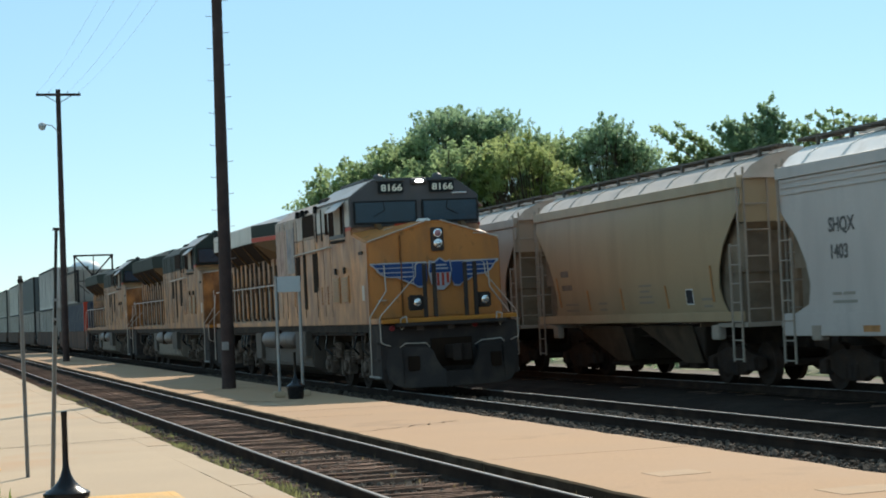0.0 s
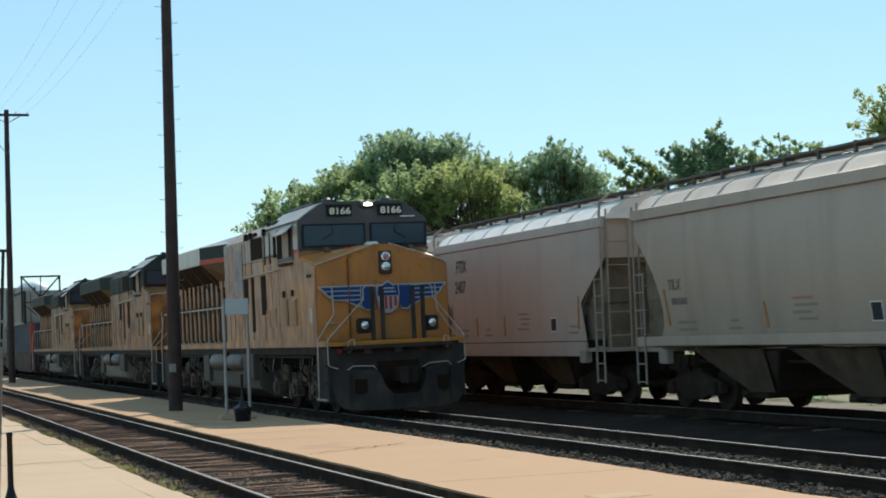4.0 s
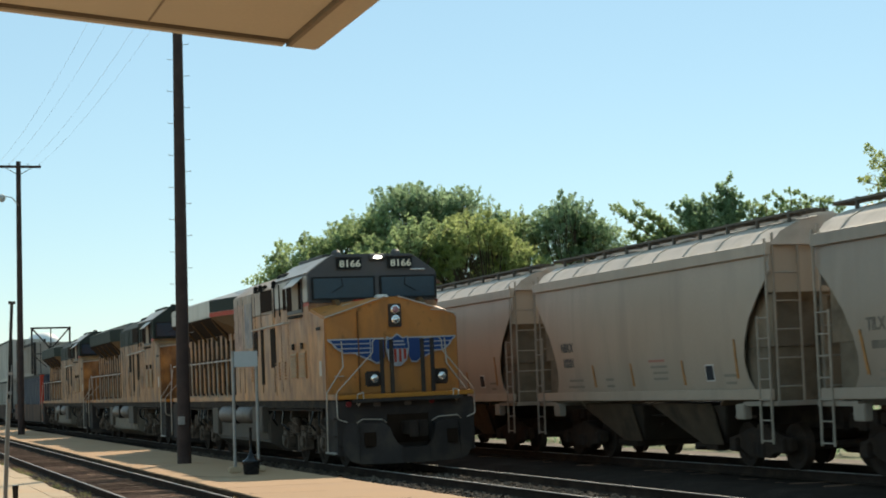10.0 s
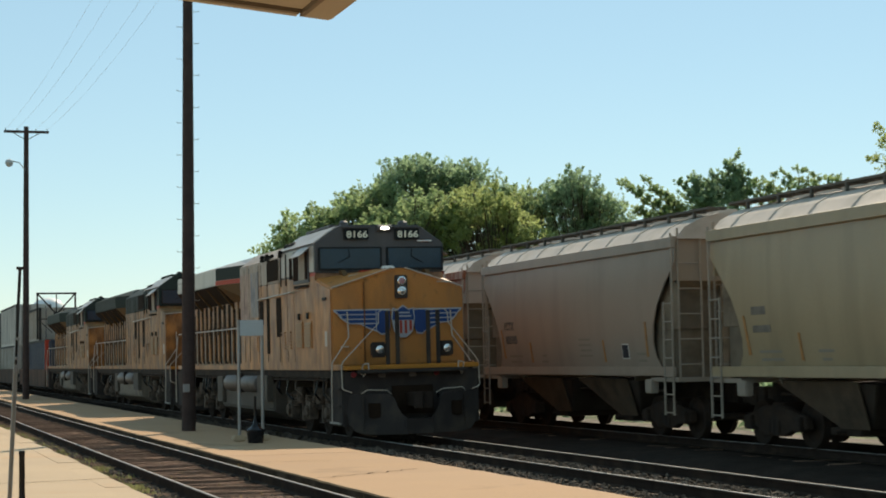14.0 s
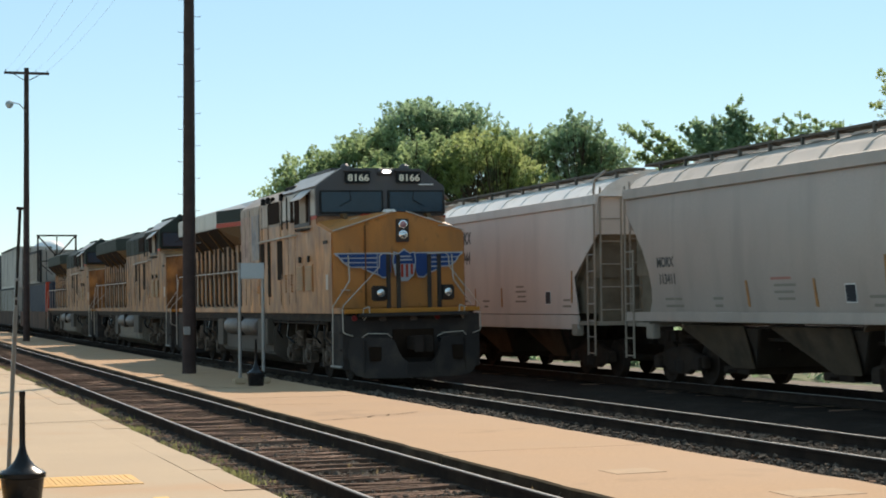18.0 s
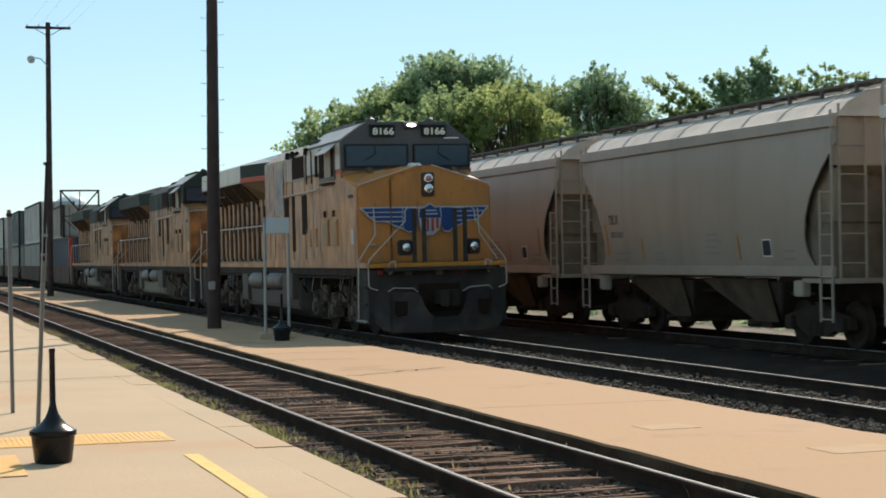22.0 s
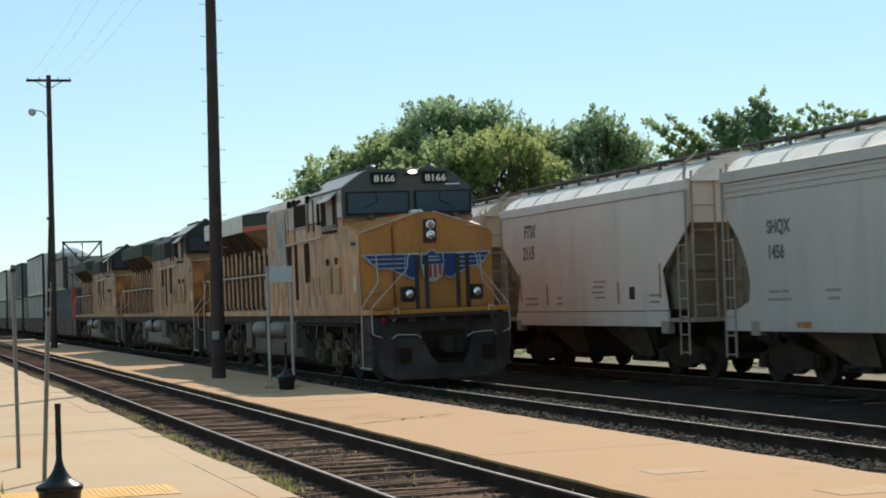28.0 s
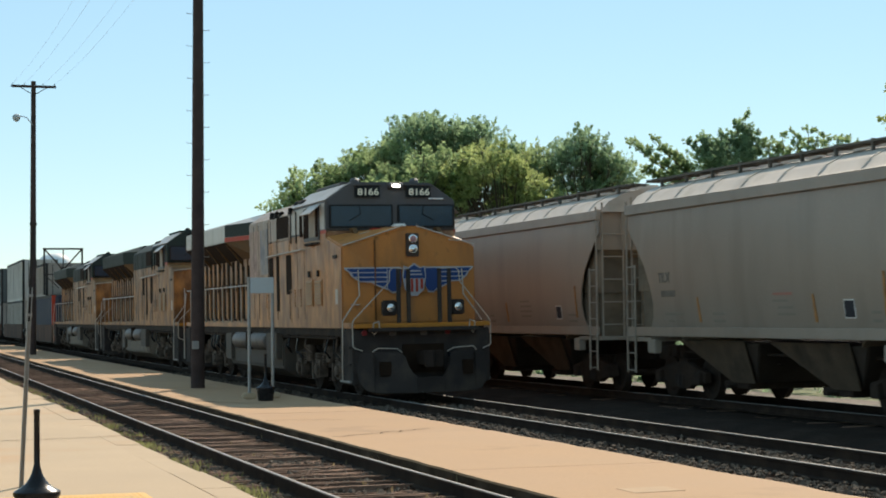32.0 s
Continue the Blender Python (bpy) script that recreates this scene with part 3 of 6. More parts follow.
def locomotive(y0, style):
    """Front at y0, facing the camera. style 1: the leading unit; 2: the trailing units with flared radiators."""
    first = style == 1
    name = "diesel_locomotive"
    label = ("yellow and grey diesel freight locomotive with a blue winged emblem, standing" if first else "dusty yellow diesel freight locomotive coupled behind the leader")
    lo = thing(name, label, "locomotive", pose(TRACK_B, y0, 0, 0, -0.6, 0), group="locomotives of the standing train")
    LEN = 21.6
    tank_paint = TANK if first else TANK_PALE
    body_paint = YELLOW if first else YELLOW_GRIME_SHADE
    top = ROOF_GREY if first else ROOF_GREEN
    # underframe and walkway
    part("underframe", Shape().box(-1.45, 0.5, 1.32, 1.45, LEN - 0.5, 1.53), DARK, lo, bevel=0.02)
    for sx in (-1, 1):
        part("sill_stripe", Shape().box(sx * 1.455, 0.5, 1.50, sx * 1.50, LEN - 0.5, 1.62), body_paint, lo, "dusty yellow sill", bevel=0.01)
        part("pipe_run", Shape().bar([(sx * 1.40, 2, 1.28), (sx * 1.40, LEN - 2, 1.28)], 0.03), TRUCK, lo)
    part("walkway", Shape().box(-1.44, 0.35, 1.54, 1.44, LEN - 0.3, 1.58), DARK, lo)
    # pilot with plough
    pil = part("pilot", Shape().prism("y", [(-1.5, 0.55), (-1.5, 1.46), (1.5, 1.46), (1.5, 0.55), (1.2, 0.45), (-1.2, 0.45)], 0.3, 0.55), PILOT, lo, "dark grey pilot with snow plough", bevel=0.02)
    for sx in (-1, 1):
        blade = [(0.24, 0.13), (1.08, 0.14), (1.28, 0.2), (1.4, 0.34), (1.44, 0.55), (1.42, 0.96), (1.2, 1.0), (0.6, 0.98), (0.5, 0.9), (0.44, 0.7), (0.36, 0.55), (0.26, 0.47)]
        nbl = len(blade)
        dip = lambda x, z: -0.26 + 0.42 * (x - 0.24) + 0.1 * (z - 0.13)
        part("plough_blade", Shape().poly([(sx * x, dip(x, z) + d, z) for d in (0.0, 0.08) for x, z in blade], [tuple(range(nbl)), tuple(range(2 * nbl - 1, nbl - 1, -1))] + [(i, (i + 1) % nbl, nbl + (i + 1) % nbl, nbl + i) for i in range(nbl)]), PILOT, pil, bevel=0.012)
        part("plough_pocket", Shape().box(sx * 0.78, dip(0.78, 0.6) - 0.012, 0.5, sx * 1.02, dip(0.78, 0.6) + 0.12, 0.8), BROWN_GAP, pil, "dark opening in the plough", bevel=0.01)
        part("plough_rib", Shape().box(sx * 1.1, dip(1.1, 0.5) - 0.03, 0.2, sx * 1.13, dip(1.1, 0.5) + 0.08, 0.94), PILOT, pil, bevel=0.008)
        part("step_well", Shape().box(sx * 1.24, 0.35, 0.32, sx * 1.52, 1.35, 1.46), PILOT, pil, bevel=0.02)
        for k in range(3):
            part("step", Shape().box(sx * 1.22, 0.45, 0.36 + k * 0.36, sx * 1.56, 1.3, 0.40 + k * 0.36), GALV if k == 0 else PILOT, pil)
        part("uncoupling_lever", Shape().bar([(sx * 0.5, 0.18, 0.98), (sx * 0.62, 0.08, 1.06), (sx * 1.05, 0.08, 1.08), (sx * 1.15, 0.16, 1.0)], 0.012), HANDRAIL, pil)
        part("marker_light", Shape().lathe([(0.06, 0.27), (0.06, 0.3)], 14, (0.55 if sx > 0 else -1.28, 0, 1.40), "y"), DULL_RED, pil, "dull red marker lamp")
        part("class_light", Shape().box(sx * 0.34 - 0.4, 0.265, 1.33, sx * 0.34 - 0.24, 0.3, 1.42), RESERVOIR, pil, bevel=0.015)
        part("pilot_hose", Shape().bar([(sx * 0.55, 0.25, 0.95), (sx * 0.58, 0.05, 0.75), (sx * 0.6, 0.08, 0.45)], 0.03), BLACK, pil)
    part("plough_centre", Shape().prism("z", [(-0.3, -0.25), (0.3, -0.25), (0.55, 0.15), (-0.55, 0.15)], 0.14, 0.46), PILOT, pil, bevel=0.01)
    co = Shape().box(-0.16, -0.35, 0.72, 0.16, 0.4, 1.0)
    co.prism("z", [(-0.17, -0.35), (-0.2, -0.5), (-0.05, -0.62), (0.02, -0.48), (0.2, -0.52), (0.17, -0.35)], 0.68, 1.02)
    part("coupler", co, DARK, pil, "rusty knuckle coupler", bevel=0.015)
    part("coupler_pocket", Shape().box(-0.45, 0.24, 0.55, 0.45, 0.298, 1.15), BROWN_GAP, pil)
    part("anti_climber", Shape().box(-1.2, 0.05, 1.42, 1.2, 0.35, 1.50), PILOT, pil, bevel=0.015)
    part("end_plate_stripe", Shape().box(-1.5, 0.24, 1.502, 1.5, 0.345, 1.595), YELLOW_STRIPE, lo, "bright yellow stripe", bevel=0.01)
    # nose
    nf, nb, hw, zs, zp = 1.15, 2.60, 1.5, 3.26, 3.68
    if not first:
        zs, zp = 3.35, 3.45
    ns_ = Shape()
    fpts = [(-hw, nf + 0.06, 1.59), (hw, nf + 0.06, 1.59), (hw, nf + 0.06, zs), (0.14, nf - 0.02, zp), (-0.14, nf - 0.02, zp), (-hw, nf + 0.06, zs)]
    bpts = [(-hw, nb, 1.59), (hw, nb, 1.59), (hw, nb, zs + 0.28), (0.14, nb, zp + 0.06), (-0.14, nb, zp + 0.06), (-hw, nb, zs + 0.28)]
    ns_.poly(fpts + bpts, [(0, 1, 2, 3, 4, 5), (6, 11, 10, 9, 8, 7), (0, 6, 7, 1), (1, 7, 8, 2), (2, 8, 9, 3), (3, 9, 10, 4), (4, 10, 11, 5), (5, 11, 6, 0)])
    nose = part("nose", ns_, YELLOW_NOSE if first else body_paint, lo, "deep yellow nose, rusty at the edges", bevel=0.03)
    for sx in (-1, 1):
        part("nose_trim", Shape().bar([(sx * hw * 0.995, nf + 0.03, zs + 0.01), (sx * 0.15, nf - 0.04, zp + 0.012)], 0.016), HANDRAIL, nose, "pale worn edge")
    for sx in (-1, 1):
        part("nose_side", Shape().prism("x", [(nf + 0.08, 1.62), (nb - 0.06, 1.62), (nb - 0.06, zs + 0.2), (nf + 0.08, zs - 0.03)], sx * (hw + 0.001), sx * (hw + 0.006)), body_paint, nose, "dusty streaked nose side")
    part("door_seam", Shape().box(-0.785, nf - 0.014, 1.66, -0.76, nf + 0.05, zs + 0.13), DOOR_SEAM, nose)
    if first:
        part("headlight_panel", Shape().box(-0.08, nf - 0.05, 3.02, 0.21, nf + 0.02, 3.53), PANEL_BROWN, nose, bevel=0.02)
        for z in (3.18, 3.40):
            lamp = part("headlight", Shape().lathe([(0.09, nf - 0.06), (0.1, nf - 0.09), (0.08, nf - 0.1)], 20, (0.065, 0, z), "y"), CHROME, nose)
            part("lens", Shape().lathe([(0.07, nf - 0.101), (0.05, nf - 0.112), (0.01, nf - 0.118)], 20, (0.065, 0, z), "y"), LENS if z < 3.3 else RED_LENS, lamp, smooth=True)
        wing_emblem(nose, nf + 0.01, 2.80)
        part("grab_iron", Shape().bar([(0.9, nf, 3.38), (0.9, nf - 0.08, 3.38), (1.1, nf - 0.08, 3.36), (1.1, nf, 3.36)], 0.012), HANDRAIL, nose)
        part("grab_iron", Shape().bar([(-1.3, nf + 0.06, 2.0), (-1.3, nf - 0.06, 2.0), (-1.16, nf - 0.06, 2.0), (-1.16, nf, 2.0)], 0.014), HANDRAIL, nose)
        for sx in (-1, 1):
            part("nose_bracket", Shape().prism("x", [(nf + 0.75, zs + 0.3), (nf + 1.15, zs + 0.36), (nf + 1.15, zs + 0.44), (nf + 0.95, zs + 0.44)], sx * 0.92, sx * 1.02), RIB_BROWN, nose, "brown hinge bracket")
            part("grab_iron", Shape().bar([(sx * 0.55, nf + 0.55, 3.53), (sx * 0.55, nf + 0.55, 3.63), (sx * 0.95, nf + 0.55, 3.55), (sx * 0.95, nf + 0.55, 3.45)], 0.012), HANDRAIL, nose)
        for x in (-0.5, 0.02, 0.35):
            part("nose_cap", Shape().box(x - 0.14, nf + 0.7, 3.68 - abs(x) * 0.2, x + 0.14, nf + 0.95, 3.78 - abs(x) * 0.2), RED if x < 0 else WHITE, nose, bevel=0.03)
    # ditch lights and posts of the end platform
    for sx in (-1, 1):
        dl = part("ditch_light", Shape().box(0.12 + sx * 0.755 - 0.15, 0.5, 1.75, 0.12 + sx * 0.755 + 0.15, 0.72, 2.08), PILOT, lo, "round ditch light in a dark box", bevel=0.03)
        part("lens", Shape().lathe([(0.095, 0.5), (0.095, 0.475), (0.085, 0.47), (0.06, 0.462), (0.02, 0.455)], 22, (0.12 + sx * 0.755, 0, 1.92), "y"), LENS, dl, smooth=True)
        part("lamp_ring", Shape().lathe([(0.118, 0.505), (0.118, 0.47), (0.1, 0.47)], 22, (0.12 + sx * 0.755, 0, 1.92), "y"), STEEL_DARK, dl)
        for x in (0.1 + sx * 0.345, 0.1 + sx * 0.565):
            part("platform_post", Shape().box(x - 0.04, 0.42, 1.56, x + 0.04, 0.5, 2.74), PILOT, lo, bevel=0.012)
        part("handrail", Shape().bar([(0.1 + sx * 0.33, 0.46, 2.74), (0.1 + sx * 0.70, 0.44, 2.76), (0.1 + sx * 0.77, 0.42, 2.70), (0.1 + sx * 0.78, 0.40, 2.47), (sx * 1.49, 0.34, 1.68), (sx * 1.525, 0.33, 1.6), (sx * 1.525, 0.3, 1.12), (sx * 1.48, 0.28, 1.08), (sx * 1.33, 0.26, 1.03)], 0.0125), HANDRAIL, lo)
        part("handrail", Shape().bar([(sx * 1.17, 1.1, 2.75), (sx * 1.17, 1.02, 2.2), (sx * 1.56, 1.0, 1.65), (sx * 1.58, 1.0, 0.4)], 0.015), HANDRAIL, lo)
        part("grab_loop", Shape().bar([(sx * 1.12, 0.22, 1.4), (sx * 1.12, 0.12, 1.6), (sx * 1.0, 0.12, 1.64), (sx * 0.99, 0.12, 1.5), (sx * 1.1, 0.2, 1.36)], 0.014), HANDRAIL, lo)
    # cab
    cf, cb, cw = 2.5, 6.0, 1.505
    cab = part("cab", Shape().box(-cw, cf + 0.02, 1.59, cw, cb, 3.66), body_paint, lo, "dusty yellow cab side", bevel=0.03)
    zt = 4.73
    sec = [(-cw, 3.665), (cw, 3.665), (cw, 4.33), (0.98, zt - 0.04), (0.9, zt), (-0.9, zt), (-0.98, zt - 0.04), (-cw, 4.33)]
    part("cab_upper", Shape().prism("y", sec, cf, cb), top, cab, "grey cab top", bevel=0.025)
    # proud pale plates put the sky's sheen on the upper cab sides
    if first:
        for sx in (-1, 1):
            part("upper_side", Shape().box(sx * (cw + 0.001), cf + 0.12, 3.70, sx * (cw + 0.006), cb - 0.03, 4.28), PALE_GREY, cab, "upper cab side, pale with painted sky sheen")
    for sx in (-1, 1):
        part("red_line", Shape().box(sx * (cw + 0.003), cf, 3.60, sx * (cw + 0.008), cf + 0.5, 3.68), RED, cab)
        wsh = part("windshield", Shape().box(0.09 + sx * 0.05, cf - 0.03, 3.71, 0.02 + sx * 1.46, cf - 0.005, 4.235), BLACK_PAINT, cab, "black-framed dark windscreen", bevel=0.05)
        part("pane", Shape().box(0.09 + sx * 0.1, cf - 0.042, 3.755, 0.02 + sx * 1.41, cf - 0.032, 4.195), GLASS, wsh, bevel=0.004)
        part("wiper", Shape().bar([(sx * 0.75, cf - 0.05, 4.21), (sx * 0.72, cf - 0.07, 4.02), (sx * 0.98, cf - 0.06, 3.88)], 0.009), BLACK, wsh)
        bx = 0.04 + sx * 0.595
        nb_ = part("number_board", Shape().box(bx - 0.29, cf - 0.07, 4.395, bx + 0.29, cf - 0.005, 4.645), BLACK_PAINT, cab, "black number board", bevel=0.02)
        if first:
            me = word_mesh("8166", 0.145, CREAM, wide=1.2)
            part("road_number", me, CREAM, nb_, "cream digits", at=pose(bx - 0.235, cf - 0.076, 4.445, 90))
        part("visor", Shape().box(bx - 0.32, cf - 0.12, 4.66, bx + 0.32, cf + 0.02, 4.68), top, cab)
    # added mount; its glowing disc imitates a sun glint on the roof edge
    part("roof_lamp", Shape().lathe([(0.06, -0.17), (0.075, -0.15), (0.075, 0.15), (0.06, 0.17)], 20, (0.1, cf - 0.03, 4.65), "x"), ROOF_GREY, cab, "added grey mount behind the glint", smooth=True)
    if first:
        part("roof_lamp_lens", Shape().lathe([(0.04, cf - 0.11), (0.045, cf - 0.115), (0.02, cf - 0.12)], 20, (0, 0, 0), "y"), ROOF_GLINT, cab, "glowing white spot for a sun glint", at=Matrix.Translation((0.1, 0, 4.65)) @ Matrix.Diagonal((2.3, 1, 0.85, 1)))
    # white bar painted in for the glint along the visor
    part("visor_lip", Shape().tube((0.88, cf - 0.03, 4.365), (1.22, cf - 0.03, 4.365), 0.016), WHITE, cab)
    # chamfer panels take a pale colour for the sky they would reflect
    for sx in (-1, 1):
        part("roof_side", Shape().poly([(sx * (cw + 0.004), cf + 0.1, 4.345), (sx * (cw + 0.004), cb - 0.02, 4.345), (sx * 1.0, cb - 0.02, 4.705), (sx * 1.0, cf + 0.1, 4.705), (sx * (cw - 0.04), cf + 0.1, 4.32), (sx * (cw - 0.04), cb - 0.02, 4.32), (sx * 0.98, cb - 0.02, 4.68), (sx * 0.98, cf + 0.1, 4.68)], [(0, 1, 2, 3), (7, 6, 5, 4), (0, 4, 5, 1), (1, 5, 6, 2), (2, 6, 7, 3), (3, 7, 4, 0)]), PALE_GREY, cab, "sloping grey roof panel, pale for reflected sky")
    part("roof_hatch", Shape().box(-0.95, cf + 0.8, 4.72, 0.95, cb - 0.4, 4.80), top, cab, bevel=0.02)
    for x in (-0.7, 0.7):
        part("antenna", Shape().lathe([(0.12, 4.72), (0.11, 4.82), (0.05, 4.87)], 12, (x, cf + 0.5, 0)), top, cab)
    for sx in (-1, 1):
        xw = sx * (cw + 0.006)
        sw = part("side_window", Shape().box(sx * (cw - 0.02), 3.05, 3.48, sx * (cw + 0.03), 4.55, 4.25), ROOF_GREY, cab, "dark side window frame", bevel=0.02)
        for a, b in ((3.12, 3.3), (3.36, 3.95), (4.02, 4.48)):
            part("pane", Shape().box(sx * (cw + 0.03), a, 3.56, sx * (cw + 0.042), b, 4.18), PANE_TAN if 3.3 < a < 4 else PANE_DARK, sw)
        part("awning", Shape().prism("y", [(sx * cw, 4.27), (sx * (cw + 0.25), 4.06), (sx * (cw + 0.256), 4.075), (sx * cw, 4.29)], 2.95, 3.97), PALE_GREY, cab, "pale metal window awning")
        part("rear_pane", Shape().box(sx * cw, 4.72, 3.62, sx * (cw + 0.015), 5.0, 4.15), PANE_DARK, cab, "narrow dark pane")
        part("arm_rest", Shape().prism("z", [(sx * cw, 3.1), (sx * cw, 4.3), (sx * (cw + 0.14), 4.0), (sx * (cw + 0.14), 3.4)], 3.38, 3.43), DARK, cab)
        for a, b in ((2.9, 3.55), (3.75, 4.4)):
            lv = part("louvre", Shape().box(sx * cw, a, 1.98, sx * (cw + 0.02), b, 2.62), body_paint, cab, "louvred vent", bevel=0.01)
            for k in range(8):
                part("slat", Shape().prism("y", [(sx * (cw + 0.02), 2.03 + k * 0.07), (sx * (cw + 0.05), 2.03 + k * 0.07), (sx * (cw + 0.02), 2.085 + k * 0.07)], a + 0.06, b - 0.06), LOUVRE_TAN, lv)
            part("latch", Shape().box(sx * cw, (a + b) / 2 - 0.04, 2.66, sx * (cw + 0.05), (a + b) / 2 + 0.04, 2.80), STEEL_DARK, cab)
        part("plate", Shape().box(sx * (cw), 1.55, 2.02, sx * (cw + 0.008), 1.75, 2.35), HANDRAIL, cab)
        part("side_vent", Shape().box(sx * cw, 1.55, 3.02, sx * (cw + 0.02), 1.9, 3.09), STEEL_DARK, cab)
    # body behind the cab, full width, then the hood with walkways
    ab = part("equipment_cabinet", Shape().box(-1.5, cb + 0.005, 1.59, 1.5, 10.9, 3.62), body_paint, lo, "dusty streaked yellow cabinet", bevel=0.02)
    sec2 = [(-1.5, 3.625), (1.5, 3.625), (1.5, 4.22), (1.0, 4.56), (-1.0, 4.56), (-1.5, 4.22)]
    part("cabinet_top", Shape().prism("y", sec2, cb + 0.005, 10.9), CABINET_GREY if first else top, ab, "faded dusty grey cabinet top", bevel=0.02)
    for sx in (-1, 1):
        w = part("cabinet_window", Shape().box(sx * 1.495, 6.25, 3.68, sx * 1.515, 7.45, 4.2), BROWN_GAP, ab, "open dark window")
        for a, b, c in ((7.3, 7.6, 3.26), (8.0, 8.45, 3.24), (5.95, 6.5, 3.25)):
            part("tall_slot", Shape().box(sx * 1.49, a, 1.9 if a < 7.5 and a > 7 else (2.62 if a > 7.9 else 2.3), sx * 1.512, b, c), BROWN_GAP, ab, "dark brown tall opening")
        for a in (4.95, 5.55, 8.7):
            for k in range(6):
                part("slat", Shape().box(sx * 1.5, a, 2.0 + k * 0.075, sx * 1.535, a + 0.42, 2.03 + k * 0.075), body_paint, ab)
        if first:
            for a in (5.8, 7.3, 7.85):
                lug = part("lifting_lug", Shape().box(sx * 1.36, a - 0.03, 4.2, sx * 1.6, a + 0.03, 4.27), STEEL_DARK, ab, "dark double lifting lug")
                for k in (1.42, 1.54):
                    part("eye", Shape().lathe([(0.03, -0.03), (0.058, -0.03), (0.058, 0.03), (0.03, 0.03), (0.03, -0.03)], 12, (sx * k, a, 4.315), "y"), STEEL_DARK, lug)
        part("grab_bar", Shape().bar([(sx * 1.5, 4.5, 3.31), (sx * 1.6, 4.55, 3.31), (sx * 1.6, 8.25, 3.27), (sx * 1.5, 8.3, 3.27)], 0.02), HANDRAIL, ab)
        for a in (4.6, 5.3, 6.15, 7.5, 8.2, 8.55, 9.7, 10.3):
            part("panel_seam", Shape().box(sx * 1.499, a, 1.7, sx * 1.508, a + 0.022, 4.15 if a > 6 else 3.6), BROWN_GAP if a in (5.3, 7.5) else STEEL_DARK, ab)
        if first:
            part("faded_panel", Shape().box(sx * 1.499, 8.6, 2.85, sx * 1.506, 9.5, 4.0), FADED_BLUE, ab, "faded blue and white panel")
            part("faded_panel", Shape().box(sx * 1.499, 9.502, 2.65, sx * 1.506, 10.8, 4.0), FADED_FLAG, ab, "faded red and white panel")
        for a in (5.35, 5.9):
            part("roof_pipe", Shape().bar([(sx * 1.52, a, 3.5), (sx * 1.52, a, 4.25)], 0.018), STEEL_DARK, ab)
            part("horn", Shape().lathe([(0.05, a - 0.14), (0.1, a - 0.05), (0.05, a), (0.1, a + 0.14)], 12, (sx * 1.3, 0, 4.44), "y"), STEEL_DARK, ab)
    part("exhaust_box", Shape().box(-0.7, 7.2, 4.55, 0.7, 8.9, 4.72), STEEL_DARK, ab, bevel=0.03)
    hood = part("engine_hood", Shape().prism("y", [(-1.08, 1.59), (1.08, 1.59), (1.08, 4.12), (0.8, 4.42), (-0.8, 4.42), (-1.08, 4.12)], 10.905, LEN - 0.9), body_paint, lo, "dusty yellow engine hood", bevel=0.02)
    part("hood_top", Shape().prism("y", [(-1.10, 3.95), (1.10, 3.95), (1.10, 4.13), (0.81, 4.45), (-0.81, 4.45), (-1.10, 4.13)], 10.91, LEN - 0.92), top, hood, "grey hood top")
    y = 11.0
    while y < LEN - 1.3:
        for sx in (-1, 1):
            # duller doors and wide dark gaps hold the radiators' shade in their colour
            d = part("hood_door", Shape().box(sx * 1.07, y, 1.72, sx * 1.125, y + 0.3, 3.5), YELLOW_GRIME_SHADE, hood, bevel=0.012)
            if sx < 0:
                part("latch", Shape().box(sx * 1.125, y + 0.05, 2.5, sx * 1.145, y + 0.09, 2.72), STEEL_DARK, d)
                part("slot", Shape().box(sx * 1.082, y + 0.31, 1.66, sx * 1.1, y + 0.7, 3.2), BROWN_GAP, d, "dark brown gap")
        y += 0.71
    # radiators
    ra, rb, fl = (11.6, 20.2, 2.0) if first else (11.8, 19.6, 1.0)
    rad = Shape()
    lip, side_top, mid_top = (3.88, 4.35, 4.56) if first else (3.92, 4.38, 4.62)
    rpts = [(-1.10, lip - 0.5), (-1.62, lip), (-1.62, side_top), (-0.95, mid_top), (0.95, mid_top), (1.62, side_top), (1.62, lip), (1.10, lip - 0.5)]
    rad.poly([(x * (0.72 if abs(x) > 1.2 else 0.98), ra, z) for x, z in rpts] + [(x, ra + fl, z) for x, z in rpts] + [(x, rb, z) for x, z in rpts],
             [tuple(range(16, 24))] + [(i, (i + 1) % 8, 8 + (i + 1) % 8, 8 + i) for i in range(8)] + [(8 + i, 8 + (i + 1) % 8, 16 + (i + 1) % 8, 16 + i) for i in range(8)])
    rd = part("radiator", rad, PALE_GREY if first else top, lo, "flared radiator housing", bevel=0.02)
    part("front_cap", Shape().prism("y", [(x * (0.72 if abs(x) > 1.2 else 0.98), z) for x, z in rpts], ra - 0.03, ra - 0.002), ROOF_GREEN, rd, "dark front plate")
    for sx in (-1, 1):
        if first:
            part("red_band", Shape().prism("z", [(sx * 1.19, ra + 0.02), (sx * 1.17, ra + 0.0), (sx * 1.63, ra + fl), (sx * 1.65, ra + fl + 0.02)], lip + 0.0, lip + 0.12), RED, rd, "red stripe")
        part("dark_front", Shape().prism("z", [(sx * 1.185, ra + 0.02), (sx * 1.165, ra + 0.0), (sx * 1.625, ra + fl), (sx * 1.64, ra + fl + 0.02)], lip + 0.13, side_top), ROOF_GREEN, rd, "dark front face")
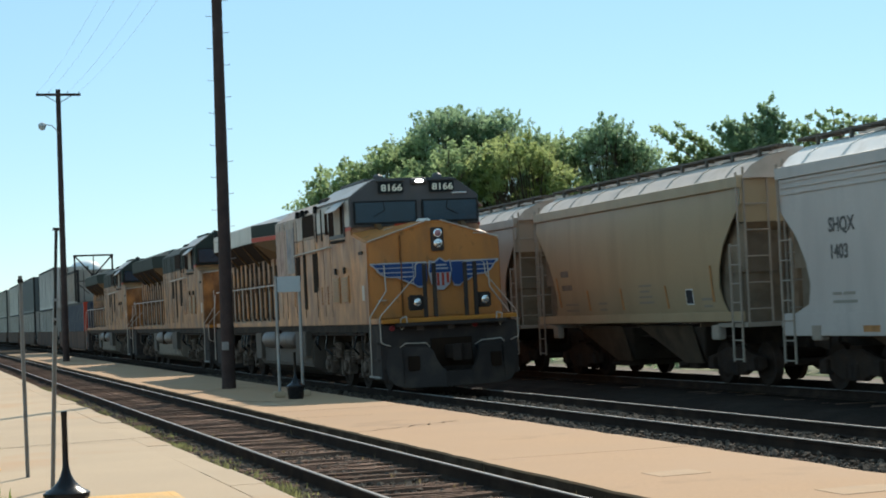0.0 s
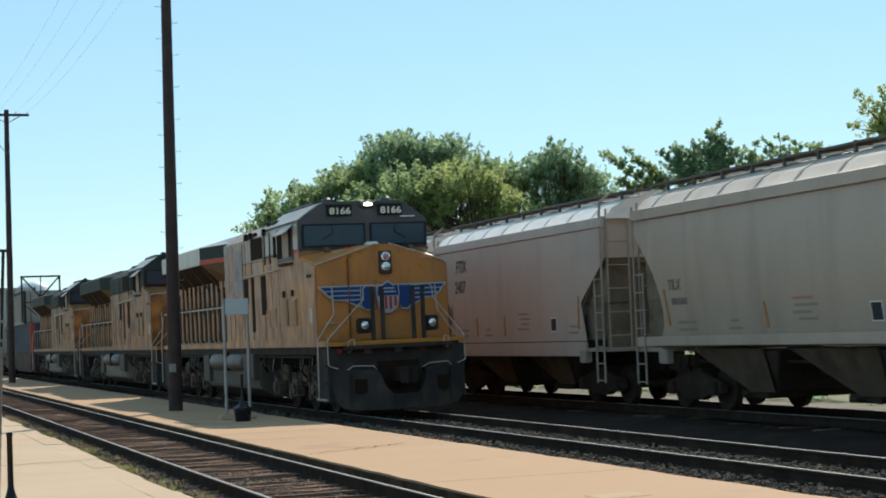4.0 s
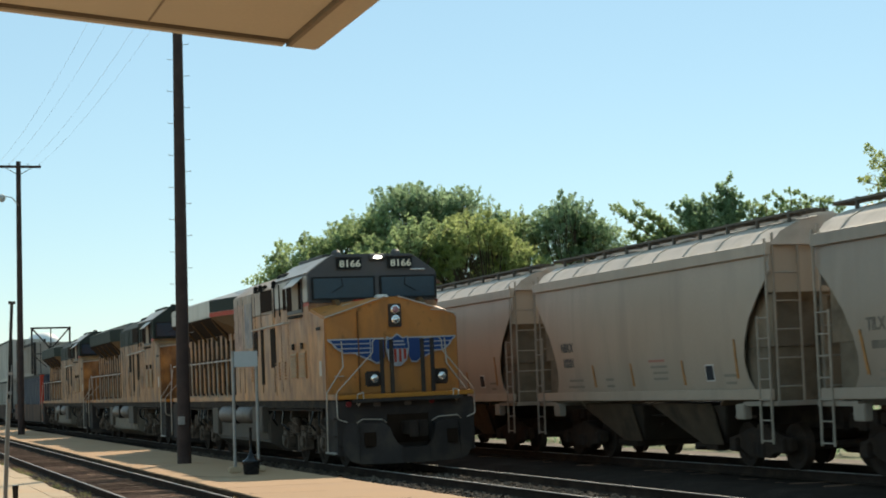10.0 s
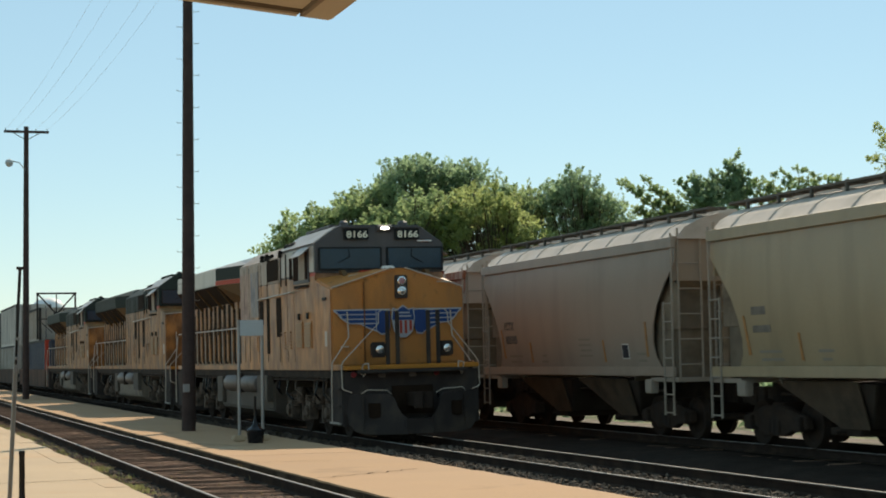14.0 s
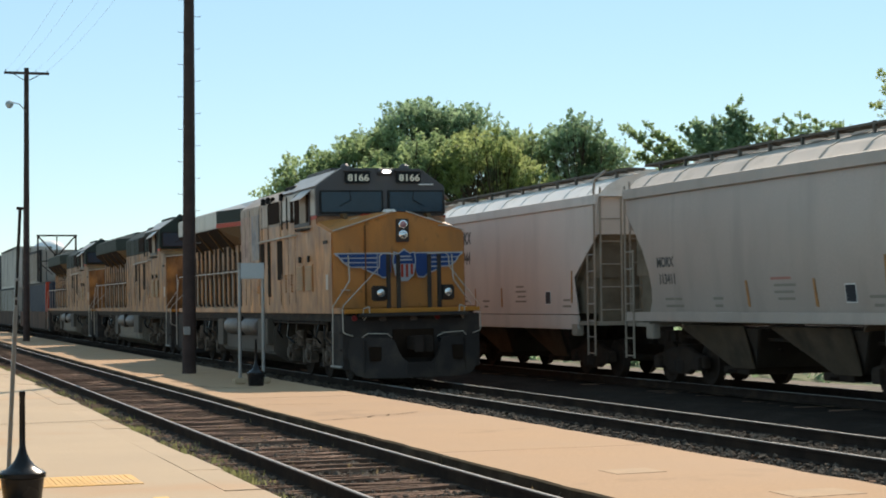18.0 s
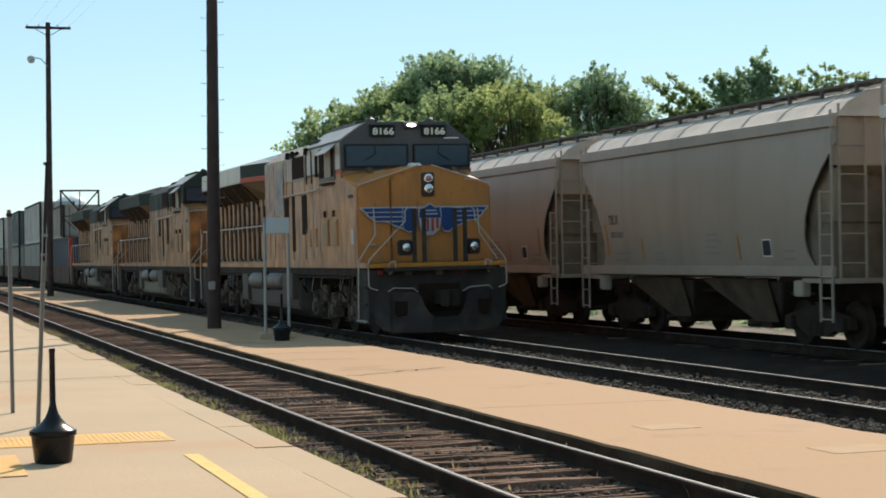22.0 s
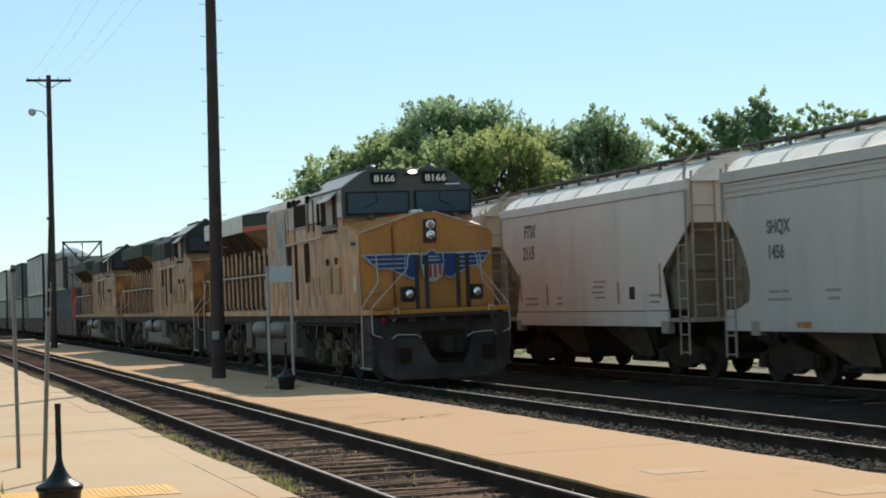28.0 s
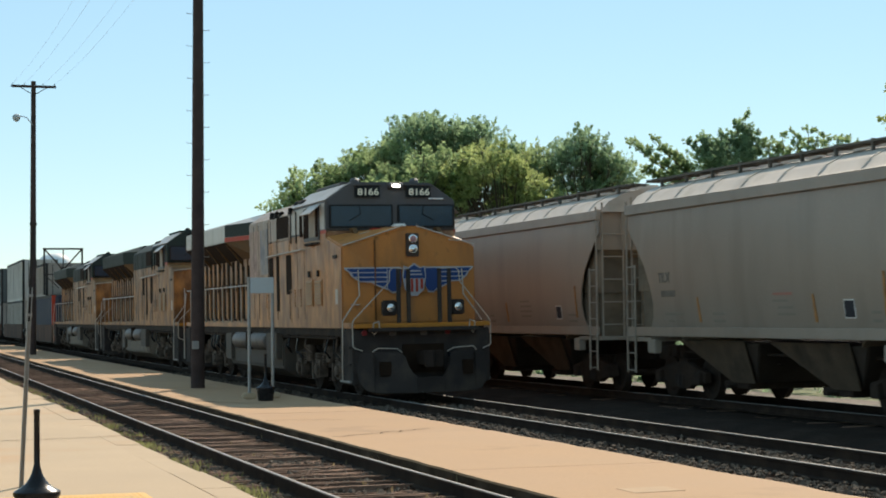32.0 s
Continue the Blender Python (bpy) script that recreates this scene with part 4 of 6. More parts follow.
        part("under_front", Shape().poly([(sx * 1.085, ra - 0.012, lip - 0.5), (sx * 1.175, ra - 0.012, lip - 0.005), (sx * 1.632, ra + fl - 0.01, lip - 0.005), (sx * 1.112, ra + fl - 0.01, lip - 0.51), (sx * 1.07, ra + 0.01, lip - 0.48), (sx * 1.15, ra + 0.01, lip - 0.01), (sx * 1.6, ra + fl, lip - 0.01), (sx * 1.09, ra + fl, lip - 0.48)], [(0, 1, 2, 3), (7, 6, 5, 4), (0, 4, 5, 1), (1, 5, 6, 2), (2, 6, 7, 3), (3, 7, 4, 0)]), RIB_BROWN, rd, "brown slanting underside")
        for k in range(4):
            part("core_rib", Shape().poly([(sx * 1.13, ra + fl + 0.1 + k * 1.6, lip - 0.55), (sx * 1.61, ra + fl + 0.1 + k * 1.6, lip - 0.03), (sx * 1.61, ra + fl + 0.15 + k * 1.6, lip - 0.03), (sx * 1.13, ra + fl + 0.15 + k * 1.6, lip - 0.55), (sx * 1.10, ra + fl + 0.1 + k * 1.6, lip - 0.7), (sx * 1.10, ra + fl + 0.15 + k * 1.6, lip - 0.7)], [(0, 1, 2, 3), (0, 4, 1), (3, 2, 5), (0, 3, 5, 4), (1, 4, 5, 2)]), RIB_BROWN, rd)
        # near-black panels paint the shade below the flared radiator
        part("radiator_screen", Shape().poly([(sx * 1.115, ra + fl + 0.05, lip - 0.512), (sx * 1.635, ra + fl + 0.05, lip - 0.012), (sx * 1.635, rb - 0.05, lip - 0.012), (sx * 1.115, rb - 0.05, lip - 0.512), (sx * 1.115, ra + fl + 0.05, lip - 0.49), (sx * 1.62, ra + fl + 0.05, lip - 0.005), (sx * 1.62, rb - 0.05, lip - 0.005), (sx * 1.115, rb - 0.05, lip - 0.49)], [(0, 1, 2, 3), (7, 6, 5, 4), (0, 4, 5, 1), (1, 5, 6, 2), (2, 6, 7, 3), (3, 7, 4, 0)]), BROWN_GAP, rd, "dark underside panel, shade in its colour")
        part("intake_grille", Shape().box(sx * 1.08, ra + fl + 0.2, 3.1, sx * 1.12, rb - 0.6, lip - 0.52), BROWN_GAP, rd, "dark intake grille carrying the radiator's shade")
    for yv in (11.3,):
        part("roof_vent", Shape().box(-0.5, yv - 0.45, 4.44, 0.5, yv + 0.45, 4.56), STEEL_DARK, hood, bevel=0.02)
    # handrails along the walkways
    for sx in (-1, 1):
        y = 11.1
        while y < LEN - 0.4:
            part("rail_post", Shape().tube((sx * 1.44, y, 1.55), (sx * 1.44, y, 2.62), 0.014), HANDRAIL, lo)
            y += 1.35
        part("handrail", Shape().bar([(sx * 1.44, 11.0, 2.62), (sx * 1.44, LEN - 0.4, 2.62)], 0.02), HANDRAIL, lo, "pale walkway handrail")
        part("rear_step_rail", Shape().bar([(sx * 1.47, LEN - 0.35, 2.55), (sx * 1.54, LEN - 0.3, 1.7), (sx * 1.54, LEN - 0.3, 0.45)], 0.02), HANDRAIL, lo)
        part("rear_steps", Shape().box(sx * 1.2, LEN - 1.2, 0.35, sx * 1.5, LEN - 0.35, 1.45), PILOT, lo, bevel=0.02)
    part("rear_plate", Shape().box(-1.5, LEN - 0.5, 0.6, 1.5, LEN - 0.3, 1.5), PILOT, lo)
    part("rear_coupler", Shape().box(-0.15, LEN - 0.3, 0.72, 0.15, LEN + 0.25, 1.0), TRUCK, lo)
    # fuel tank and air reservoirs
    tank = part("fuel_tank", Shape().prism("y", [(-1.42, 0.5), (-1.42, 1.12), (-1.3, 1.24), (1.3, 1.24), (1.42, 1.12), (1.42, 0.5), (1.0, 0.24), (-1.0, 0.24)], 7.4, 14.1), tank_paint, lo, "dusty grey fuel tank", bevel=0.04, smooth=True)
    for sx in (-1, 1):
        for a, b in ((9.0, 10.9), (11.2, 13.2)):
            part("air_reservoir", Shape().lathe([(0.08, a), (0.2, a + 0.06), (0.235, a + 0.16), (0.235, b - 0.16), (0.2, b - 0.06), (0.08, b)], 20, (sx * 1.36, 0, 1.14), "y"), RESERVOIR, tank, "cylindrical air reservoir", smooth=True)
        part("tank_box", Shape().box(sx * 1.38, 7.5, 0.72, sx * 1.56, 8.7, 1.36), TANK, tank, "grey equipment box", bevel=0.02)
        part("tank_box", Shape().box(sx * 1.38, 13.5, 0.6, sx * 1.52, 14.3, 1.32), TANK, tank, bevel=0.02)
        part("tank_bracket", Shape().box(sx * 1.3, 11.0, 0.9, sx * 1.6, 11.1, 1.4), DARK, tank)
    loco_bogie(lo, 4.3)
    loco_bogie(lo, 17.2)
    # gear hung between the wheels
    rng = random.Random(5)
    for k in range(26):
        yy = rng.choice([rng.uniform(1.6, 7.2), rng.uniform(14.4, 20.0)])
        z0 = rng.uniform(0.9, 1.1)
        for sx in (-1, 1):
            part("underframe_pipe", Shape().bar([(sx * 1.36, yy, 1.34), (sx * (1.38 + rng.uniform(0, 0.06)), yy + rng.uniform(-0.15, 0.15), z0), (sx * 1.3, yy + rng.uniform(-0.3, 0.3), z0 - 0.15)], 0.022), rng.choice([DUST, STEEL_DARK, BLACK]), lo)
    return lo


DULL_RED = material("dull red glass", (0.2, 0.022, 0.022), 0.35, var=0.15, bump=0.0)
DOOR_SEAM = material("rubbed brown seam", (0.2, 0.075, 0.022), 0.6, var=0.2, bump=0.03)
PANEL_BROWN = material("dull brown lamp panel", (0.075, 0.052, 0.042), 0.6, var=0.2, bump=0.05)
# emission for the painted glint on the leader's roof edge
ROOF_GLINT = glowing("glowing roof glint", (1.0, 0.98, 0.92), 5.0)
RED_LENS = material("reddish lamp lens", (0.45, 0.22, 0.22), 0.15, 0.2, var=0.1, bump=0.0)
PANE_TAN = material("pale curtain behind glass", (0.34, 0.28, 0.22), 0.6, var=0.15, scale=4, bump=0.0, spec=0.05)
PANE_DARK = material("dark open pane", (0.035, 0.024, 0.02), 0.6, var=0.1, bump=0.0, spec=0.0)
LOUVRE_TAN = material("dusty louvre tan", (0.40, 0.26, 0.15), 0.7, var=0.12, bump=0.03, spec=0.2)
RIB_BROWN = material("brown rib paint", (0.12, 0.062, 0.024), 0.7, var=0.2, bump=0.05, spec=0.2)
FADED_FLAG = material("faded red flag paint", (0.40, 0.265, 0.215), 0.7, var=0.4, scale=4.0, fine=7, bump=0.0, spec=0.2, dirt=(0.46, 0.34, 0.25), amount=0.45, streak=0.5, dirt_scale=3)
FADED_BLUE = material("faded blue flag paint", (0.27, 0.265, 0.28), 0.7, var=0.4, scale=4.0, fine=7, bump=0.0, spec=0.2, dirt=(0.42, 0.34, 0.26), amount=0.45, streak=0.5, dirt_scale=3)
locomotive(35.05, 1)
locomotive(57.3, 2)
locomotive(79.35, 2)


# ---- moving covered hoppers on the far track ----
def hopper_paint(name, col, amount, rust=None, rough=0.32):
    return material(name, col, rough, var=0.08, scale=0.7, bump=0.04, fine=20, dirt=rust or [c * 0.72 for c in col], amount=amount * 0.6, streak=0.12, dirt_scale=1.1, dirt2=[c * 0.85 for c in col], amount2=0.4, spec=0.35)


PAINTS = {
    "white": hopper_paint("clean white hopper paint", (0.64, 0.55, 0.485), 0.14),
    "grey": hopper_paint("light grey hopper paint", (0.455, 0.368, 0.31), 0.2),
    "beige": hopper_paint("dusty beige-grey hopper paint", (0.44, 0.342, 0.26), 0.26),
    "dull": hopper_paint("dull weathered grey hopper paint", (0.325, 0.255, 0.198), 0.28),
    "brown": hopper_paint("brownish grimy hopper paint", (0.375, 0.278, 0.165), 0.3),
    "silver": hopper_paint("pale silver-grey hopper paint", (0.47, 0.415, 0.37), 0.12),
    "rust": material("white hopper paint with rust streaks", (0.53, 0.43, 0.35), 0.5, var=0.08, scale=0.7, bump=0.05, fine=20, dirt=(0.24, 0.062, 0.025), amount=0.36, streak=0.22, dirt_scale=2.6, rise=(1.9, 3.4), dirt2=(0.36, 0.2, 0.13), amount2=0.3),
}
INK_WORN = material("worn brown-grey lettering", (0.2, 0.165, 0.13), 0.7, var=0.3, scale=6, bump=0.0)
INK_DULL = material("dulled black lettering", (0.12, 0.11, 0.1), 0.7, var=0.2, bump=0.0)
LADDER = material("dull ladder paint", (0.33, 0.268, 0.21), 0.6, var=0.2, scale=3, bump=0.05)
ROOF_WHITE = material("sun-bleached hopper roof", (0.52, 0.435, 0.365), 0.5, var=0.1, scale=1.0, bump=0.05, dirt=(0.36, 0.3, 0.235), amount=0.25)
# raised white puts full sun on straight and ridged roofs
ROOF_SUNLIT = material("white hopper roof, sunlight in its colour", (0.80, 0.73, 0.66), 0.4, var=0.08, scale=1.0, bump=0.04, dirt=(0.55, 0.48, 0.4), amount=0.15)
# well below the body paint: grime plus the shade between wagons
END_GRIME_SHADE = material("grimy hopper end, shade-dark", (0.26, 0.195, 0.135), 0.75, spec=0.2, var=0.25, scale=1.2, bump=0.1, dirt=(0.12, 0.088, 0.058), amount=0.35, dirt_scale=2)
# brown of the shade under the sloping end sheet
UPPER_END_SHADE = material("brown end plate for shade", (0.17, 0.13, 0.092), 0.8, var=0.25, scale=1.5, bump=0.06, dirt=(0.1, 0.075, 0.052), amount=0.3, dirt_scale=2)
GUSSET = material("dull brownish plate", (0.185, 0.142, 0.1), 0.8, spec=0.15, var=0.2, scale=1.5, bump=0.05, dirt=(0.11, 0.083, 0.057), amount=0.3, dirt_scale=2)
GRATING = material("weathered grating", (0.13, 0.115, 0.095), 0.75, 0.0, var=0.2, bump=0.1)
# bay and underside colours include the shade beneath the wagons
BAY_PLATE = material("dusty bay plate, shade-dark", (0.13, 0.093, 0.063), 0.8, spec=0.12, var=0.3, scale=1.5, bump=0.06, dirt=(0.06, 0.044, 0.032), amount=0.45, dirt_scale=1.6)
UNDER = material("grimy hopper underside, shade-dark", (0.06, 0.046, 0.035), 0.7, var=0.25, scale=1.5, bump=0.1, dirt=(0.07, 0.055, 0.045), amount=0.35, dirt_scale=2)
DECAL_PINK = material("pink and white placard", (0.62, 0.42, 0.38), 0.5, var=0.15, scale=4, bump=0.0)
GREEN_MARK = material("faded green marking", (0.14, 0.22, 0.17), 0.6, var=0.3, scale=5, bump=0.0)
HALF, CARLEN, SPEED, FIRST_GAP = 1.55, 12.84, 13.82, 3.825
SIDE = Matrix(((0, 0, -1, 0), (-1, 0, 0, 0), (0, 1, 0, 0), (0, 0, 0, 1)))  # lettering that reads on the side at x = -HALF
shared = {}


def kept(key, build):
    """Mesh data that all cars of a kind share."""
    if key not in shared:
        shared[key] = build()
    return shared[key]


def side_outline(kind):
    """Half of the side sheet's outline, from the eave at the end down to the sill."""
    if kind == "straight":
        return [(5.62, 3.92), (5.62, 3.10), (4.32, 2.22), (4.58, 1.40)]
    if kind == "ridged":
        return [(5.62, 3.98), (5.62, 3.25), (5.05, 2.75), (4.75, 2.3), (4.62, 1.9), (4.70, 1.55), (5.2, 1.40)]
    return [(5.64, 4.02)] + [(5.64, 3.52), (5.2, 3.12), (4.82, 2.72), (4.58, 2.30), (4.50, 1.95), (4.56, 1.66), (4.74, 1.45)]


def bow(kind, z):
    """How far the side sheet stands in from its widest line."""
    return 0.13 * ((z - 2.9) / 1.5) ** 2 * (1.0 if z < 2.9 else 0.5) if kind == "round" else 0.0


def lean_at(kind, z):
    return math.degrees(math.atan((bow(kind, z - 0.1) - bow(kind, z + 0.1)) / 0.2))


def on_side(kind, y, z):
    """A place on the side sheet for a flat mark that was built about x = -HALF."""
    return Matrix.Translation((-HALF + bow(kind, z) - 0.003, y, z)) @ pose(0, 0, 0, 0, -lean_at(kind, z)) @ Matrix.Translation((HALF, 0, 0))


def hopper_side(kind, sx):
    """The side sheet, bowed on the rounded wagons, cut away at both ends."""
    half = side_outline(kind)
    zs = sorted({z for _, z in half} | {half[-1][1] + (half[0][1] - half[-1][1]) * i / 14 for i in range(15)})
    lim = lambda z: float(np.interp(z, [p[1] for p in reversed(half)], [p[0] for p in reversed(half)]))
    n = len(zs)
    pts = [(sx * (HALF - bow(kind, z) - d), sy * lim(z), z) for d in (0.0, 0.02) for sy in (-1, 1) for z in zs]
    f = []
    for o in (0, 2 * n):
        f += [(o + i, o + i + 1, o + n + i + 1, o + n + i) for i in range(n - 1)]
    for o in (0, n):
        f += [(o + i, o + i + 1, 2 * n + o + i + 1, 2 * n + o + i) for i in range(n - 1)]
    f += [(0, n, 3 * n, 2 * n), (n - 1, 2 * n - 1, 4 * n - 1, 3 * n - 1)]
    return Shape().poly(pts, f)


def roof_profile():
    n = 8
    prof = [(HALF + 0.03, 3.99)]
    for i in range(n + 1):
        a = math.pi * (0.08 + 0.84 * i / n)
        prof.append(((HALF - 0.06) * math.cos(a) / math.cos(math.pi * 0.08), 4.02 + 0.53 * (math.sin(a) - math.sin(math.pi * 0.08)) / (1 - math.sin(math.pi * 0.08))))
    prof.append((-HALF - 0.03, 3.99))
    return prof


def roof_shape():
    return Shape().prism("y", roof_profile(), -5.66, 5.66)


def rib_shape():
    """A narrow raised seam across the roof."""
    out = [(x, z + 0.018) for x, z in roof_profile()[1:-1]]
    inn = [(x, z - 0.03) for x, z in reversed(roof_profile()[1:-1])]
    n = len(out)
    ring = out + inn
    v = [(x, y, z) for y in (-0.03, 0.03) for x, z in ring]
    m = 2 * n
    f = [(i, i + 1, m - 2 - i, m - 1 - i) for i in range(n - 1)] + [(m + m - 1 - i, m + m - 2 - i, m + i + 1, m + i) for i in range(n - 1)]
    f += [(i, (i + 1) % m, m + (i + 1) % m, m + i) for i in range(m)]
    return Shape().poly(v, f)


def hopper_bogie(car, yc):
    b = part("bogie", kept("bolster", lambda: Shape().box(-1.0, -0.2, 0.5, 1.0, 0.2, 0.8).mesh("bogie", TRUCK)), None, car, "grimy two-axle bogie", at=pose(0, yc, 0))

    def frame_side(sx):
        s = Shape().prism("x", [(-1.15, 0.34), (-1.12, 0.56), (-0.7, 0.64), (-0.35, 0.74), (0.35, 0.74), (0.7, 0.64), (1.12, 0.56), (1.15, 0.34), (0.75, 0.36), (0.35, 0.2), (-0.35, 0.2), (-0.75, 0.36)], sx * 0.93, sx * 1.08)
        for dy in (-0.89, 0.89):
            s.box(sx * 0.95, dy - 0.14, 0.3, sx * 1.16, dy + 0.14, 0.56)
        for k in (-0.18, 0, 0.18):
            s.tube((sx * 1.05, k, 0.24), (sx * 1.05, k, 0.5), 0.07)
        return s

    for dy in (-0.89, 0.89):
        def one(dy=dy):
            w = Shape()
            for sx in (-1, 1):
                w.lathe([(0.1, sx * 0.69), (0.3, sx * 0.71), (0.44, sx * 0.69), (0.42, sx * 0.73), (0.42, sx * 0.83), (0.35, sx * 0.83), (0.3, sx * 0.8), (0.1, sx * 0.84)], 20, (0, dy, 0.42), "x")
            w.tube((-0.7, dy, 0.42), (0.7, dy, 0.42), 0.08)
            return w.mesh("wheelset", TRUCK, smooth=True)
        part("wheelset", kept(("wheelset", dy), one), None, b)
    for sx in (-1, 1):
        part("side_frame", kept(("side_frame", sx), lambda: frame_side(sx).mesh("side_frame", TRUCK, 0.02)), None, b)


def hopper(n, kind, paint, marks):
    """Car number n of the train, counted against its way. marks: lines of writing, their size, colour and place."""
    mat = PAINTS[paint]
    words = {"white": "clean white two-bay covered hopper wagon, rolling past", "grey": "light grey two-bay covered hopper wagon, rolling past", "silver": "pale silver-grey covered hopper wagon with ridged eaves, rolling past", "beige": "dusty beige-grey covered hopper wagon, rolling past",
             "dull": "dull weathered grey covered hopper wagon, rolling past", "brown": "grimy brownish covered hopper wagon, rolling past", "rust": "white covered hopper wagon with heavy rust streaks, rolling past"}
    car = thing("hopper_wagon", words[paint], "hopper wagon", group="wagons of the passing train")
    key = (kind, paint)
    for sx in (-1, 1):
        part("side_sheet", kept((key, "side", sx), lambda: hopper_side(kind, sx).mesh("side_sheet", mat, smooth=True)), None, car)
        sill_z = (1.06, 1.38) if kind != "round" else (1.27, 1.46)
        sill_y = 4.6 if kind == "straight" else 5.62
        if kind == "ridged":
            sill_z = (1.00, 1.40)
        part("side_sill", kept((key, "sill", sx), lambda: Shape().box(sx * (HALF - 0.03), -sill_y, sill_z[0], sx * (HALF + 0.03), sill_y, sill_z[1]).mesh("side_sill", mat, 0.012)), None, car)
        part("eave_rail", kept((key, "eave", sx), lambda: Shape().prism("y", [(sx * HALF, 3.80), (sx * (HALF + 0.05), 3.82), (sx * (HALF + 0.05), 4.02), (sx * (HALF - 0.1), 4.05)], -5.66, 5.66).mesh("eave_rail", mat)), None, car)
        if kind == "ridged":
            for k in range(3):
                part("side_ridge", kept((key, "ridge", sx, k), lambda: Shape().box(sx * HALF, -5.6, 3.52 + k * 0.11, sx * (HALF + 0.025), 5.6, 3.57 + k * 0.11).mesh("side_ridge", mat, 0.008)), None, car)
        for sy in (-1, 1):
            def ladder():
                s = Shape()
                for yy, z0, z1 in ((5.60, 0.5, 4.1), (5.20, 0.5, 2.75)):
                    s.box(sx * (HALF + 0.02), sy * (yy - 0.022), z0, sx * (HALF + 0.05), sy * (yy + 0.022), z1)
                for k in range(7):
                    s.tube((sx * (HALF + 0.04), sy * 5.60, 0.55 + k * 0.36), (sx * (HALF + 0.04), sy * 5.20, 0.55 + k * 0.36), 0.014)
                if kind == "straight":
                    s.bar([(sx * (HALF + 0.04), sy * 5.6, 4.05), (sx * (HALF + 0.02), sy * 5.62, 4.35), (sx * (HALF - 0.25), sy * 5.62, 4.55)], 0.03)
                return s.mesh("ladder", PAINTS["dull"] if paint == "white" else LADDER)
            part("ladder", kept((key, "ladder", sx, sy), ladder), None, car, "corner ladder")
            part("jacking_pad", kept((key, "pad", sx, sy), lambda: Shape().box(sx * (HALF - 0.12), sy * 4.25, 0.92, sx * (HALF + 0.04), sy * 4.6, 1.2).mesh("jacking_pad", LADDER, 0.02)), None, car)
            def gusset():
                return Shape().prism("x", [(sy * 3.7, 1.42), (sy * 5.22, 1.42), (sy * 5.22, 2.2), (sy * 3.7, 2.2)], sx * (HALF - 0.21), sx * (HALF - 0.17)).mesh("gusset", GUSSET)
            if sx < 0:
                part("gusset", kept((key, "gusset", sx, sy), gusset), None, car)
    for sy in (-1, 1):
        def slope():
            inset = 0.16 if kind == "round" else 0.03
            a, b = (3.3 * sy, 1.15), (5.50 * sy, 3.15)
            return Shape().prism("x", [a, b, (b[0], b[1] + 0.04), (a[0], a[1] + 0.06)], -HALF + inset, HALF - inset).mesh("slope_sheet", END_GRIME_SHADE)
        part("slope_sheet", kept((key, "slope", sy), slope), None, car, "sloping end sheet")
        part("end_sheet", kept((key, "end", sy), lambda: Shape().box(-HALF + 0.02, sy * 5.48, 3.16, HALF - 0.02, sy * 5.53, 4.05).mesh("end_sheet", PAINTS["grey"] if paint == "rust" else mat)), None, car)
        part("end_web", kept(("web", sy), lambda: Shape().box(-HALF + 0.2, sy * 5.24, 1.24, HALF - 0.2, sy * 5.28, 2.2).mesh("end_web", GUSSET)), None, car, "flat lower end plate")
        # added plate whose dark brown stands for shade below the slope
        part("upper_end_web", kept(("upper_web", sy), lambda: Shape().box(-HALF + 0.2, sy * 5.285, 2.205, HALF - 0.2, sy * 5.32, 3.155).mesh("upper_end_web", UPPER_END_SHADE)), None, car, "added brown plate for the shaded upper end")
        for sx in (-1,):
            part("shear_plate", kept(("shear", sx, sy), lambda: Shape().prism("x", [(sy * 3.7, 2.205), (sy * 5.44, 2.205), (sy * 5.44, 3.1), (sy * 4.7, 3.4), (sy * 4.2, 3.0)], sx * (HALF - 0.19), sx * (HALF - 0.16)).mesh("shear_plate", END_GRIME_SHADE)), None, car)
        part("end_platform", kept((key, "plat", sy), lambda: Shape().box(-HALF, sy * 4.5, 1.16, HALF, sy * 5.75, 1.24).mesh("end_platform", LADDER)), None, car)
        def posts():
            s = Shape()
            for x in (-0.35, 0.35):
                s.box(x - 0.06, sy * 5.35, 1.24, x + 0.06, sy * 5.45, 3.2)
            return s.mesh("end_frame", END_GRIME_SHADE)
        part("end_frame", kept((key, "posts", sy), posts), None, car)
        lad = part("end_ladder", kept(("ladder_rails", sy), lambda: Shape().prism("y", [(-1.468, 1.2), (-0.932, 1.2), (-0.932, 4.2), (-0.968, 4.2), (-0.968, 1.24), (-1.432, 1.24), (-1.432, 4.2), (-1.468, 4.2)], sy * 5.62, sy * 5.65).mesh("end_ladder", LADDER)), None, car)
        for k in range(6):
            part("rung", kept(("rung", sy), lambda: Shape().tube((-1.45, sy * 5.64, 0), (-0.95, sy * 5.64, 0), 0.014).mesh("rung", LADDER)), None, lad, at=pose(0, 0, 1.5 + k * 0.5))
        part("coupler", kept(("coupler", sy), lambda: Shape().box(-0.14, sy * 5.6, 0.72, 0.14, sy * 6.40, 1.0).box(-0.2, sy * 6.1, 0.68, 0.2, sy * 6.4, 1.04).mesh("coupler", TRUCK, 0.02)), None, car)
        hopper_bogie(car, sy * 4.15)
    part("centre_sill", kept("sill", lambda: Shape().box(-0.25, -5.7, 0.72, 0.25, 5.7, 1.15).mesh("centre_sill", DARK)), None, car)
    roof_paint = ROOF_WHITE if kind == "round" else ROOF_SUNLIT
    part("roof", kept((key, "roof"), lambda: roof_shape().mesh("roof", roof_paint, smooth=True)), None, car, "pale arched roof")
